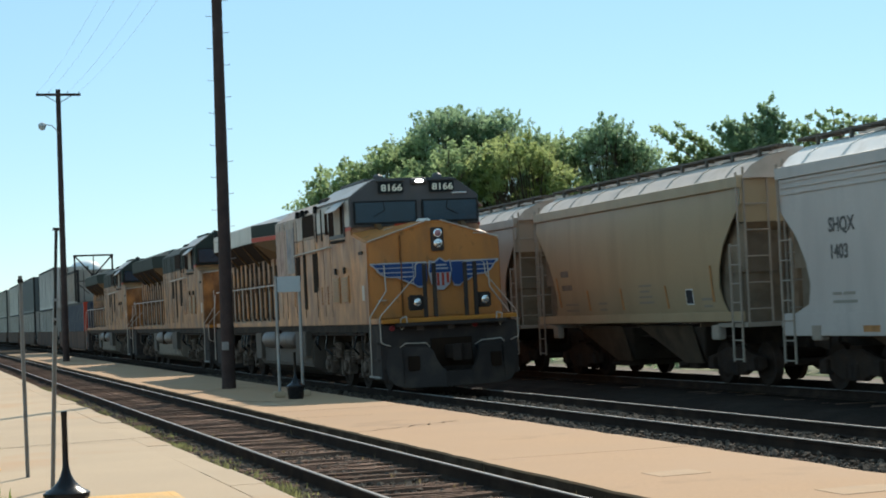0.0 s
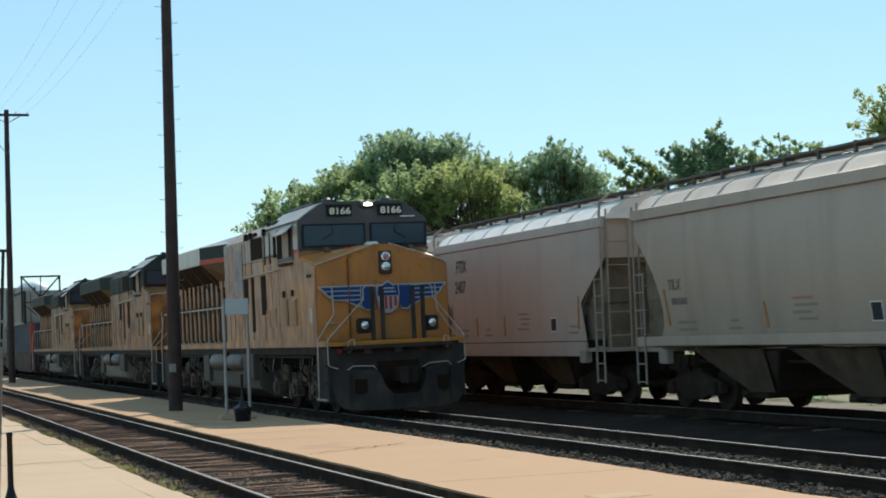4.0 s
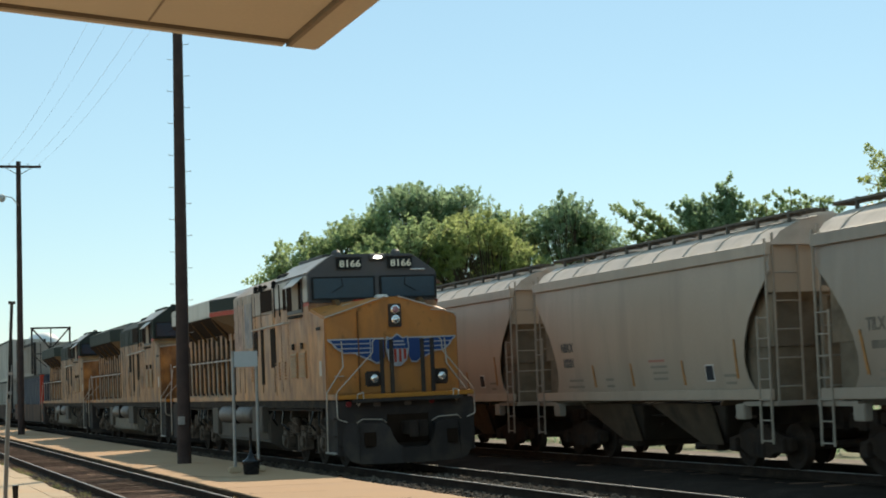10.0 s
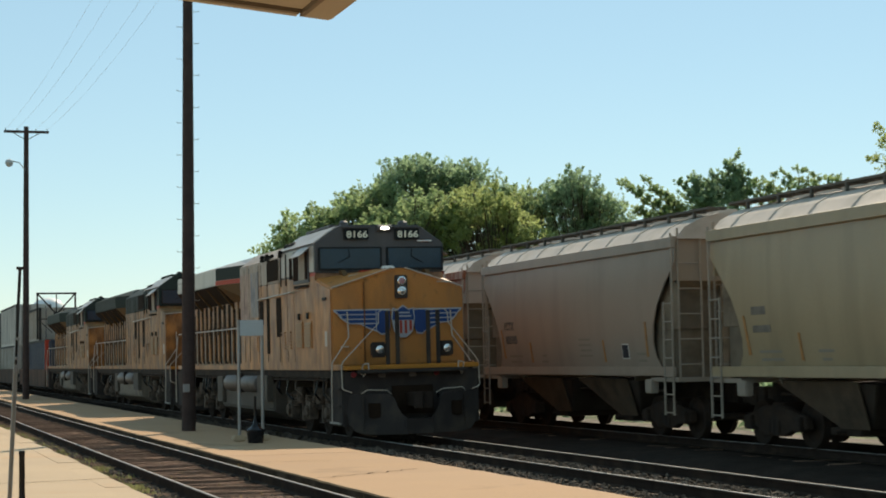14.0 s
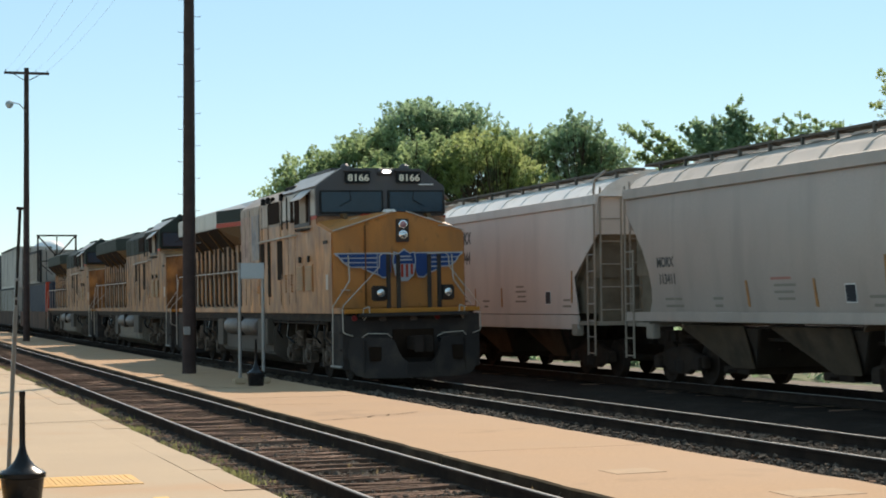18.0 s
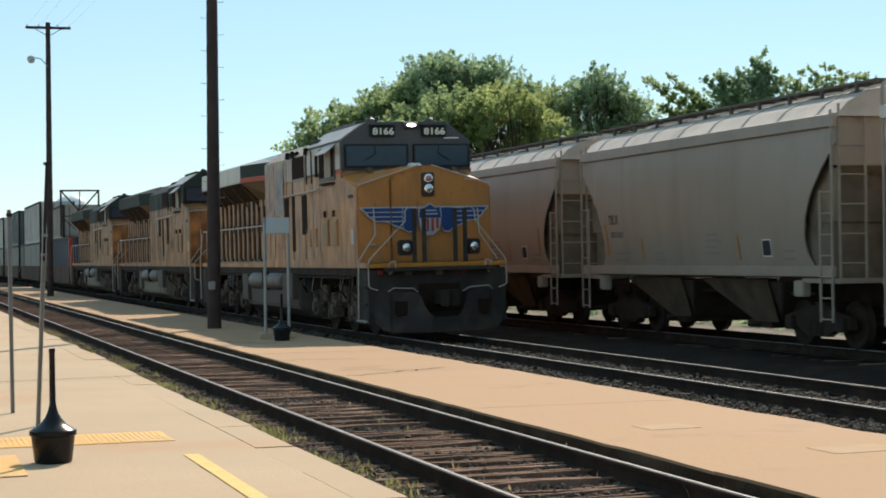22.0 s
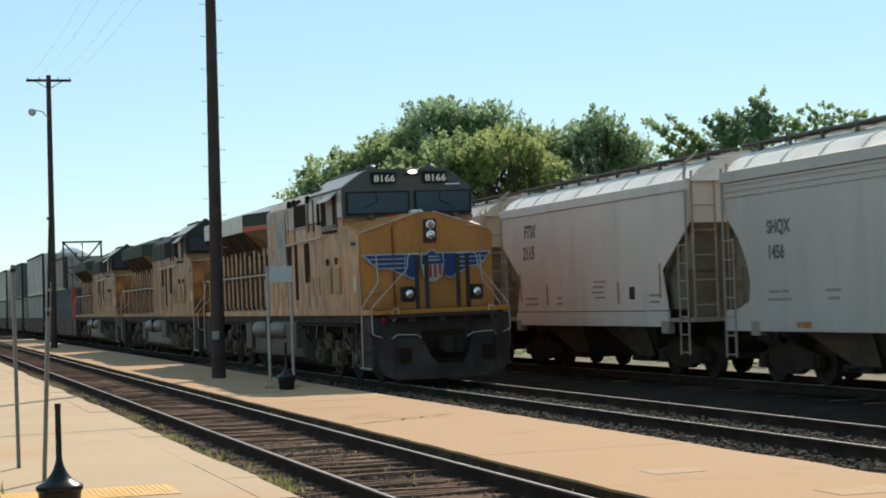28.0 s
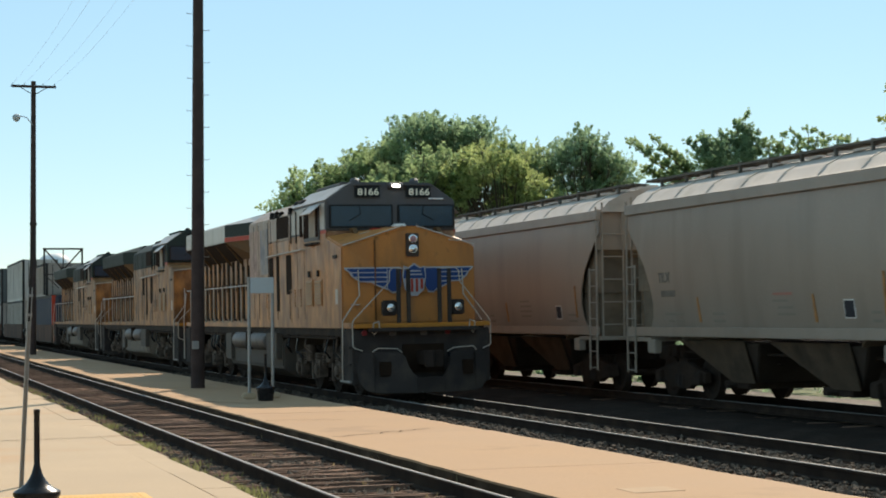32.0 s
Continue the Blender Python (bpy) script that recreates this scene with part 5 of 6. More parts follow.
    for k in range(8):
        part("roof_rib", kept(("rib", roof_paint.name), lambda: rib_shape().mesh("roof_rib", roof_paint)), None, car, at=pose(0, -4.9 + k * 1.4, 0))
    part("hatch", kept("hatch", lambda: Shape().box(-0.3, -4.9, 4.46, 0.3, 4.9, 4.66).mesh("hatch", ROOF_WHITE, 0.02)), None, car, "long roof hatch cover")
    for sx in (-1, 1):
        def board():
            s = Shape()
            for k in range(5):
                s.box(sx * (0.52 + k * 0.085), -6.0, 4.56, sx * (0.58 + k * 0.085), 6.0, 4.60)
            for k in range(15):
                s.box(sx * 0.52, -5.95 + k * 0.85, 4.54, sx * 0.93, -5.91 + k * 0.85, 4.56)
            return s.mesh("running_board", GRATING)
        part("running_board", kept(("board", sx), board), None, car, "grated roof walkway")
        for k in range(10) if sx < 0 else (0, 3, 6, 9):
            part("board_bracket", kept(("stand", sx), lambda: Shape().box(sx * 0.86, -0.025, 4.24, sx * 0.92, 0.025, 4.62).tube((sx * 0.88, 0, 4.28), (sx * 0.5, 0.35, 4.40), 0.015).mesh("board_bracket", GRATING)), None, car, at=pose(0, -5.3 + k * 1.175, 0))
    for yc in (-1.85, 1.85):
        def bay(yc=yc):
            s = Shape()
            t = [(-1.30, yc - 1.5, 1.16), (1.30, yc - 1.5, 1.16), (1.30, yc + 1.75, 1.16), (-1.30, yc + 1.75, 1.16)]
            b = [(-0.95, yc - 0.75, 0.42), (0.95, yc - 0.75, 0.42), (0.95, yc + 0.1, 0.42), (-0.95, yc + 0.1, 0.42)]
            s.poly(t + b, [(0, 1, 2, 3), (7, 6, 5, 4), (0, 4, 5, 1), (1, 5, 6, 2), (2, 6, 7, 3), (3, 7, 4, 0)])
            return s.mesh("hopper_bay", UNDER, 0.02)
        hb = part("hopper_bay", kept(("bay", yc), bay), None, car, "grimy discharge bay, darkened for shade")
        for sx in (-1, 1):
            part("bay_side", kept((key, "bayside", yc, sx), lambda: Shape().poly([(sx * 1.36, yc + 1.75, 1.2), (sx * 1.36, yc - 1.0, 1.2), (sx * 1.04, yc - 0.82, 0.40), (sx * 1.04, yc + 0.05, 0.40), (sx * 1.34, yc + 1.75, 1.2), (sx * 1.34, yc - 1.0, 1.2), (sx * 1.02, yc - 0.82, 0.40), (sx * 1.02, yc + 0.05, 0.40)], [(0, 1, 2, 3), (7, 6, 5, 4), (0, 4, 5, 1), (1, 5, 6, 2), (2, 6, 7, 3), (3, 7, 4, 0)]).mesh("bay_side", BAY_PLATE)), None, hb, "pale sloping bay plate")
        part("outlet_gate", kept(("gate", yc), lambda: Shape().box(-1.0, yc - 0.5, 0.28, 1.0, yc + 0.5, 0.42).tube((-1.2, yc, 0.34), (1.2, yc, 0.34), 0.04).mesh("outlet_gate", TRUCK, 0.02)), None, hb)
    part("brake_gear", kept("brake", lambda: Shape().lathe([(0.14, 2.9), (0.16, 2.95), (0.16, 3.3), (0.1, 3.35)], 12, (-0.7, 0, 0.85), "y").tube((-0.7, 2.9, 0.85), (-0.7, 0.6, 0.75), 0.025).tube((-1.0, -4.0, 0.95), (-1.0, 4.0, 0.95), 0.03).mesh("brake_gear", TRUCK)), None, car)
    # stencils low on the side
    rng = random.Random(100 + n)

    def lean(z):
        return -lean_at(kind, z)

    def bar(y, z, w, h, m):
        me = kept(("bar", round(w, 2), round(h, 2), m.name), lambda: Shape().box(-HALF - 0.004, -w / 2, -h / 2, -HALF - 0.001, w / 2, h / 2).mesh("stencil", m))
        part("stencil", me, None, car, at=on_side(kind, y, z))

    faded = INK_FADED
    part("placard", kept("placard", lambda: Shape().box(-HALF - 0.008, -0.15, -0.14, -HALF - 0.001, 0.15, 0.14).mesh("placard", INK)), None, car, "small black placard", at=on_side(kind, -2.75 if kind != "round" else -3.1, 1.78))
    part("placard_edge", kept("placard_edge", lambda: Shape().box(-HALF - 0.006, -0.17, -0.16, -HALF - 0.0005, 0.17, 0.16).mesh("placard_edge", WHITE)), None, car, at=on_side(kind, -2.75 if kind != "round" else -3.1, 1.78))
    for y in (-4.2, -2.0, 0.4, 2.4, 4.25)[: (5 if kind != "ridged" else 0)]:
        if rng.random() < 0.8:
            tall, tip = (0.36, 0.1 if y > 0 else -0.02) if abs(y) > 4 else (0.24, 0.03)
            me = kept(("streak", tall, tip), lambda: Shape().prism("x", [(-0.04, -tall), (0.04, -tall), (0.03 + tip, tall), (-0.03 + tip, tall)], -HALF - 0.012, -HALF - 0.001).mesh("reflector", ORANGE_STREAK))
            part("reflector", me, None, car, "faded orange reflector stripe", at=on_side(kind, y, 1.80 + (0.22 if abs(y) > 4 else 0)))
    if kind == "ridged":
        for y in (-4.8, -1.4, 2.6):
            me = kept("yellowbar", lambda: Shape().box(-HALF - 0.034, -0.26, -0.055, -HALF - 0.031, 0.26, 0.055).mesh("reflector", ORANGE_STREAK))
            part("reflector", me, None, car, "yellow reflector bar", at=pose(0, y, 1.12))
    for k in range(4):
        bar(-0.9 + rng.uniform(-0.1, 0.1), 2.06 - k * 0.12, rng.uniform(0.5, 0.8), 0.045, INK_RED if k == 0 and n % 3 == 0 else faded)
    for y in (-3.9, 3.3, 3.7, 1.6):
        for k in range(2):
            bar(y, 1.72 - k * 0.14, round(rng.uniform(0.3, 0.55), 1), 0.05, faded)
    if not any(len(m[0]) > 2 and m[0].isdigit() for m in marks) and kind == "round":
        bar(3.72, 2.13, 0.66, 0.13, INK_WORN)
        if not marks:
            bar(3.8, 2.46, 0.52, 0.15, INK_WORN)
    for text, size, ink, y, z, shear in marks:
        me = kept(("word", text, size, ink.name), lambda: word_mesh(text, size, ink, shear, 0.92))
        part("lettering", me, None, car, "stencilled reporting mark", at=Matrix.Translation((-HALF - 0.006 + bow(kind, z + size / 2), y, z + size / 2)) @ pose(0, 0, 0, 0, lean(z + size / 2)) @ pose(0, 0, -size / 2) @ SIDE)
    return car


def marks_high(a, b):
    return [(a, 0.31, INK_DULL, 3.95, 3.24, 0.15), (b, 0.31, INK_DULL, 4.05, 2.71, 0.1)]


def marks_mid(a, b):
    return [(a, 0.24, INK_DULL, 3.9, 2.78, 0.0), (b, 0.24, INK_DULL, 3.9, 2.32, 0.0)]


def marks_low(a, b, ink=None):
    return [(a, 0.20, ink or INK_WORN, 4.15, 2.36, 0.0), (b, 0.20, ink or INK_WORN, 4.1, 2.02, 0.0)]


CARS = {
    5: ("round", "beige", []), 4: ("straight", "grey", []), 3: ("round", "dull", []), 2: ("round", "brown", []),
    1: ("ridged", "silver", marks_mid("SHQX", "1403")), 0: ("ridged", "grey", marks_mid("CITX", "900021")), -1: ("straight", "white", marks_high("AOKX", "493739")),
    -2: ("straight", "grey", marks_high("FTIX", "2407")), -3: ("round", "beige", marks_low("TILX", "")), -4: ("straight", "grey", marks_high("CBFX", "315140")),
    -5: ("round", "grey", [("GATX", 0.5, INK, -1.6, 3.2, 0.25)]), -6: ("round", "beige", marks_low("MGRX", "113001", INK_DULL)), -7: ("straight", "grey", marks_high("AOKX", "492185")),
    -8: ("round", "beige", marks_low("FCTX", "806967", INK_DULL)), -9: ("round", "beige", marks_low("NBKX", "10201", INK_DULL)), -10: ("round", "dull", marks_low("TILX", "")),
    -11: ("round", "beige", marks_low("CRDX", "", INK_DULL)), -12: ("round", "rust", []), -13: ("round", "dull", marks_low("FCTX", "805985", INK_DULL)),
    -14: ("round", "brown", []), -15: ("round", "dull", marks_low("PNSX", "1015")), -16: ("round", "beige", marks_low("TILX", "")), -17: ("straight", "white", marks_high("AOKX", "493944")),
    -18: ("round", "grey", marks_low("MORX", "113411", INK_DULL)), -19: ("round", "beige", marks_low("FTIX", "235", INK_DULL)), -20: ("round", "dull", []), -21: ("round", "dull", []),
    -22: ("round", "dull", marks_low("TILX", "", INK_DULL)), -23: ("straight", "white", marks_high("AOKX", "493772")), -24: ("straight", "grey", marks_high("AOKX", "493676")), -25: ("straight", "white", marks_high("AOKX", "493835")),
    -26: ("round", "dull", []), -27: ("round", "beige", []), -28: ("straight", "white", marks_high("FTIX", "2115")), -29: ("ridged", "silver", marks_mid("SHQX", "1456")),
    -30: ("round", "beige", marks_low("TILX", "")), -31: ("straight", "grey", marks_high("AOKX", "493325")), -32: ("round", "dull", marks_low("", "")), -33: ("round", "dull", marks_low("TILX", "")),
    -34: ("round", "beige", []), -35: ("straight", "grey", []),
}
train = {}
for n, (kind, paint, marks) in CARS.items():
    train[n] = hopper(n, kind, paint, [m for m in marks if m[0]])
# the pink placard of one wagon and the rust runs of another
part("pink_placard", Shape().box(-HALF - 0.01, 1.3, 2.2, -HALF - 0.001, 2.0, 2.85), DECAL_PINK, train[0], "pink and white square placard")
for y, w in ((0.9, 0.8), (-0.8, 1.1), (-2.0, 0.6)):
    part("green_mark", Shape().prism("x", [(y - w / 2, 1.65), (y + w / 2, 1.62), (y + w / 2, 2.05), (y, 2.15), (y - w / 2, 2.0)], -HALF + 0.095, -HALF + 0.12), GREEN_MARK, train[-12], "faded green marking")


# ---- container wagons at the back of the standing train ----
def corrugated(x0, x1, y0, y1, z0, z1):
    s = Shape().box(x0 + 0.03, y0 + 0.03, z0, x1 - 0.03, y1 - 0.03, z1)
    n = int((y1 - y0) / 0.4)
    for sx in (x0, x1):
        for k in range(n):
            y = y0 + 0.1 + k * (y1 - y0 - 0.2) / n
            s.box(sx, y, z0 + 0.15, sx + (0.04 if sx == x0 else -0.04), y + 0.2, z1 - 0.15)
    for y in (y0, y1 - 0.12):
        for x in (x0, x1 - 0.12):
            s.box(x, y, z0, x + 0.12, y + 0.12, z1)
    for x in (x0, x1 - 0.1):
        s.box(x, y0, z1 - 0.12, x + 0.1, y1, z1)
        s.box(x, y0, z0, x + 0.1, y1, z0 + 0.15)
    return s


BOX_GREY = material("grey container paint", (0.37, 0.33, 0.285), 0.5, var=0.2, scale=0.6, bump=0.03, dirt=(0.17, 0.145, 0.12), amount=0.35, spec=0.25, streak=0.2)
BOX_WHITE = material("white container paint", (0.56, 0.51, 0.45), 0.5, var=0.18, scale=0.6, bump=0.03, dirt=(0.25, 0.22, 0.185), amount=0.35, spec=0.3, streak=0.2)
BOX_DARK = material("dark grey container paint", (0.09, 0.1, 0.1), 0.5, spec=0.25, var=0.12, scale=0.8, bump=0.03)
BOX_BLUE = material("blue container paint", (0.036, 0.046, 0.075), 0.55, spec=0.2, var=0.12, scale=0.8, bump=0.03, dirt=(0.1, 0.1, 0.1), amount=0.2)


BOX_BROWN = material("brownish grey container paint", (0.34, 0.295, 0.25), 0.6, var=0.2, scale=0.6, bump=0.03, spec=0.2, dirt=(0.2, 0.165, 0.13), amount=0.35, streak=0.2)
WELL_BROWN = material("rusty brown wagon paint", (0.125, 0.075, 0.054), 0.8, var=0.25, scale=1.0, bump=0.08, spec=0.08, dirt=(0.05, 0.037, 0.03), amount=0.35, streak=0.3)


def well_wagon(y0, y1):
    w = thing("well_wagon", "low well wagon carrying stacked containers", "well wagon", pose(TRACK_B, (y0 + y1) / 2, 0), group="well wagons of the standing train")
    h = (y1 - y0) / 2
    for sx in (-1, 1):
        part("side_beam", Shape().box(sx * 1.30, -h + 1.5, 0.42, sx * 1.42, h - 1.5, 1.42), WELL_BROWN, w, bevel=0.02)
    for sy in (-1, 1):
        part("end_deck", Shape().box(-1.35, sy * (h - 1.8), 0.85, 1.35, sy * (h - 0.2), 1.1), STEEL_DARK, w, bevel=0.02)
        hopper_bogie(w, sy * (h - 1.0))
        part("coupler", Shape().box(-0.14, sy * (h - 0.3), 0.72, 0.14, sy * (h + 0.35), 1.0), TRUCK, w)
    part("well_floor", Shape().box(-1.3, -h + 1.8, 0.36, 1.3, h - 1.8, 0.42), STEEL_DARK, w)
    return w


def container(y0, y1, z0, z1, mat, label):
    c = thing("container", label, "container", pose(TRACK_B, y0, z0), group="stacked containers")
    h, l = z1 - z0, y1 - y0
    part("body", corrugated(-1.22, 1.22, 0, l, 0, h), mat, c)
    for x in (-1.235, 1.085):
        part("corner_post", Shape().box(x, -0.012, 0.0, x + 0.15, 0.16, h), STEEL_DARK, c, "dark corner post", bevel=0.01)
    for x in (-1.06, 0.01):
        door = part("door", Shape().box(x, -0.03, 0.12, x + 1.05, -0.001, h - 0.1), mat, c, bevel=0.01)
        for k in (0.25, 0.8):
            part("lock_bar", Shape().tube((x + k, -0.05, 0.1), (x + k, -0.05, h - 0.12), 0.02), STEEL_DARK, door)
    part("top_rail", Shape().box(-1.235, 0.165, h - 0.14, -1.205, l, h + 0.004), STEEL_DARK, c)
    return c


spans = [(101.6, 123.0), (124.0, 145.5), (146.5, 168), (169, 190.5), (191.5, 213), (214, 235.5), (236.5, 258), (259, 280.5), (281.5, 303)]
tops = [None, (BOX_WHITE, "white"), (BOX_DARK, "dark grey"), (BOX_WHITE, "white"), (BOX_GREY, "grey"), (BOX_WHITE, "white"), (BOX_GREY, "grey"), (BOX_WHITE, "white"), (BOX_GREY, "grey")]
for i, (a, b) in enumerate(spans):
    well_wagon(a, b)
    if i == 0:
        container(a + 3.2, b - 3.2, 0.42, 3.18, BOX_BLUE, "dark blue container low in a well wagon")
        part("end_post", Shape().box(-1.26, -0.02, 0.0, -1.0, 0.12, 2.74), RED, bpy.data.objects["container"], "red end post")
    else:
        container(a + 3.2, b - 3.2, 0.42, 3.12, BOX_GREY, "pale grey container in the lower tier of a stack")
        container(a + 3.0, b - 3.0, 3.125, 6.02, tops[i][0], tops[i][1] + " container on top of another")

# open steel frame on the blue container
fr = thing("steel_frame", "dark open steel rack with V bracing on a blue container", "steel frame", pose(10.33, 104.9, 3.19))
for x in (-1.1, 1.1):
    part("frame_post", Shape().box(x - 0.05, -0.05, 0, x + 0.05, 0.05, 2.66), STEEL_DARK, fr)
part("frame_beam", Shape().box(-1.17, -0.06, 2.66, 1.17, 0.06, 2.76), STEEL_DARK, fr)
part("frame_brace", Shape().tube((-1.05, 0, 2.65), (-0.03, 0, 1.5), 0.045).tube((1.05, 0, 2.65), (0.03, 0, 1.5), 0.045), STEEL_DARK, fr)
part("frame_hanger", Shape().tube((0, 0, 1.42), (0, 0, 2.65), 0.035), STEEL_DARK, fr)
part("gusset_plate", Shape().prism("y", [(-0.2, 1.42), (0.2, 1.42), (0.12, 1.62), (-0.12, 1.62)], -0.03, 0.03), STEEL_DARK, fr)
part("lower_bracket", Shape().tube((-1.05, 0, 1.2), (-0.3, 0, 1.2), 0.03).tube((-1.05, 0, 1.15), (-0.25, 0, 0.4), 0.03), STEEL_DARK, fr)
container(109.0, 121.2, 3.19, 5.2, BOX_BROWN, "brownish grey container on top of a blue one")


# ---- poles and wires ----
def pole(x, y, h, r0, r1, lean, steps):
    p = thing("utility_pole", "tall dark creosoted wooden utility pole" + (" with climbing steps" if steps else " with a crossarm and a lamp"), "utility pole", pose(x, y, PLAT), group="poles on the island platform")
    s = Shape().lathe([(r0 + (r1 - r0) * k / 10, h * k / 10) for k in range(11)], 18)
    s.v = [(x_ + lean * z_ / h, y_, z_) for x_, y_, z_ in s.v]
    part("shaft", s, POLE_WOOD, p, smooth=True)
    if steps:
        k, z = 0, 3.2
        while z < h - 0.6:
            sx = -1 if k % 2 else 1
            x0 = lean * z / h
            part("climbing_step", Shape().bar([(x0, 0, z), (x0 + sx * 0.27, 0, z), (x0 + sx * 0.27, 0, z + 0.03)], 0.007), GALV, p)
            z += 0.4
            k += 1
        part("conduit_box", Shape().box(-0.16, -0.2, 0.95, 0.0, -0.14, 1.15), GALV, p, bevel=0.01)
    arm = part("crossarm", Shape().box(lean - 1.08, -0.16, h - 0.33, lean + 1.08, -0.04, h - 0.21), POLE_WOOD, p, bevel=0.01)
    for sx in (-1, 1):
        part("arm_brace", Shape().tube((lean + sx * 0.65, -0.14, h - 0.32), (lean, -0.14, h - 0.7), 0.018), STEEL_DARK, arm)
    for k in (-1.0, -0.45, 0.45, 1.0):
        part("insulator", Shape().lathe([(0.012, h - 0.21), (0.012, h - 0.18), (0.024, h - 0.17), (0.022, h - 0.12), (0.012, h - 0.11)], 10, (lean + k, -0.1, 0)), STEEL_DARK, arm)
    return p


POLE_1, POLE_2 = (7.38, 42.6), (7.13, 87.4)
pole(*POLE_1, 13.4, 0.175, 0.11, 0.08, True)
p2 = pole(*POLE_2, 13.42, 0.17, 0.115, 0.05, False)
part("lamp_arm", Shape().bar([(0.05, -0.1, 11.2), (-0.3, -0.1, 11.62), (-0.62, -0.1, 11.68)], 0.025), GALV, p2, "thin curved lamp arm")
part("lamp_head", Shape().lathe([(0.05, 11.78), (0.16, 11.72), (0.2, 11.6), (0.14, 11.45), (0.05, 11.4)], 16, (-0.78, -0.1, 0)), SIGN_PALE, p2, "pale rounded lamp head", smooth=True)


def sagging(xa, ya, za, xb, yb, zb, sag, r=0.007, n=24):
    """One continuous thin tube that hangs between two points."""
    v, f = [], []
    for i in range(n + 1):
        k = i / n
        p = (xa + (xb - xa) * k, ya + (yb - ya) * k, za + (zb - za) * k - 4 * sag * k * (1 - k))
        v += [(p[0] + r * math.cos(a), p[1], p[2] + r * math.sin(a)) for a in (0.5, 2.07, 3.64, 5.21)]
        if i:
            o = 4 * i
            f += [(o - 4 + j, o - 4 + (j + 1) % 4, o + (j + 1) % 4, o + j) for j in range(4)]
    f += [(3, 2, 1, 0), (4 * n, 4 * n + 1, 4 * n + 2, 4 * n + 3)]
    return Shape().poly(v, f)


WIRE_GREY = material("weathered grey wire", (0.42, 0.46, 0.5), 0.6, var=0.1, bump=0.0)
wires = thing("overhead_wires", "four thin dark overhead wires between the poles", "wires")
for k in (-1.0, -0.45, 0.45, 1.0):
    for (xa, ya, za), (xb, yb, zb) in (((POLE_2[0] + 0.05 + k, POLE_2[1] - 0.1, 13.31), (POLE_1[0] + 0.08 + k, POLE_1[1] - 0.1, 13.31)), ((POLE_1[0] + 0.08 + k, POLE_1[1] - 0.1, 13.31), (7.6 + k, -2, 13.31))):
        part("wire", sagging(xa, ya, za, xb, yb, zb, 0.55, 0.0035), WIRE_GREY, wires)


# ---- signs, posts and bins on the platforms ----
sg = thing("platform_sign", "small pale sign back on two grey steel posts in concrete footings", "sign", pose(7.62, 36.3, PLAT))
for x in (-0.26, 0.26):
    part("post", Shape().tube((x, 0.04 * (1 if x > 0 else -1), 0), (x, 0.04 * (1 if x > 0 else -1), 2.56), 0.035, n=12), GALV, sg, smooth=True)
    part("footing", Shape().prism("z", [(x - 0.13, -0.14), (x + 0.13, -0.13), (x + 0.14, 0.14), (x - 0.14, 0.13)], 0, 0.13), CONCRETE_NEAR, sg, "rough concrete footing", bevel=0.03)
part("panel", Shape().box(-0.25, -0.06, 2.22, 0.27, -0.045, 2.55), SIGN_PALE, sg, "pale sheet metal panel", bevel=0.004)


def ash_bin(x, y, k):
    b = thing("ash_bin", "black plastic cigarette bin with a tall neck", "ash bin", pose(x, y, PLAT), group="ash bins")
    part("tub", Shape().lathe([(0.15 * k, 0), (0.158 * k, 0.02), (0.182 * k, 0.225), (0.197 * k, 0.235), (0.197 * k, 0.27), (0.17 * k, 0.27)], 32), BLACK, b, smooth=True)
    part("neck", Shape().lathe([(0.19 * k, 0.271), (0.175 * k, 0.285), (0.135 * k, 0.305), (0.1 * k, 0.335), (0.068 * k, 0.375), (0.046 * k, 0.42), (0.033 * k, 0.465), (0.026 * k, 0.5), (0.024 * k, 0.92), (0.027 * k, 0.925), (0.027 * k, 0.96)], 28), BLACK, b, "slender flared neck", smooth=True)
    return b


ash_bin(1.22, 15.2, 1.0)
ash_bin(7.50, 35.3, 1.0)


def sign_post(x, y, h, lean, label):
    p = thing("sign_post", label, "sign post", pose(x, y, PLAT, 0, lean, 0), group="sign posts along the platform")
    part("post", Shape().prism("z", [(-0.022, -0.022), (-0.013, -0.022), (-0.013, 0.01), (0.013, 0.01), (0.013, -0.022), (0.022, -0.022), (0.022, 0.022), (-0.022, 0.022)], 0, h), GALV, p)
    return p


sp = sign_post(1.345, 18.55, 2.05, 2.7, "thin leaning grey steel post with a brown upper tube")
part("upper_tube", Shape().tube((0.0, 0.02, 1.7), (0.0, 0.02, 2.72), 0.017, n=10), STEEL_DARK, sp, "dark brown tube", smooth=True)
part("cap", Shape().box(-0.035, 0.0, 2.69, 0.035, 0.04, 2.72), STEEL_DARK, sp)
for z in (1.75, 1.95):
    part("clamp", Shape().box(-0.028, -0.03, z, 0.028, 0.045, z + 0.03), GALV, sp)
sp = sign_post(1.20, 20.3, 2.28, -0.3, "thin upright grey steel post with a clamp near its top")
part("clamp", Shape().box(-0.03, -0.035, 2.2, 0.03, 0.03, 2.24), STEEL_DARK, sp)
wp = thing("information_panel", "dark framed information panel standing on edge", "sign", pose(0.60, 17.2, PLAT, 0, 2.5, 0))
part("panel", Shape().box(-0.03, -0.5, 1.0, 0.03, 0.5, 2.15), STEEL_DARK, wp, bevel=0.01)
for y in (-0.4, 0.4):
    part("leg", Shape().tube((0, y, 0), (0, y, 1.0), 0.03), STEEL_DARK, wp)

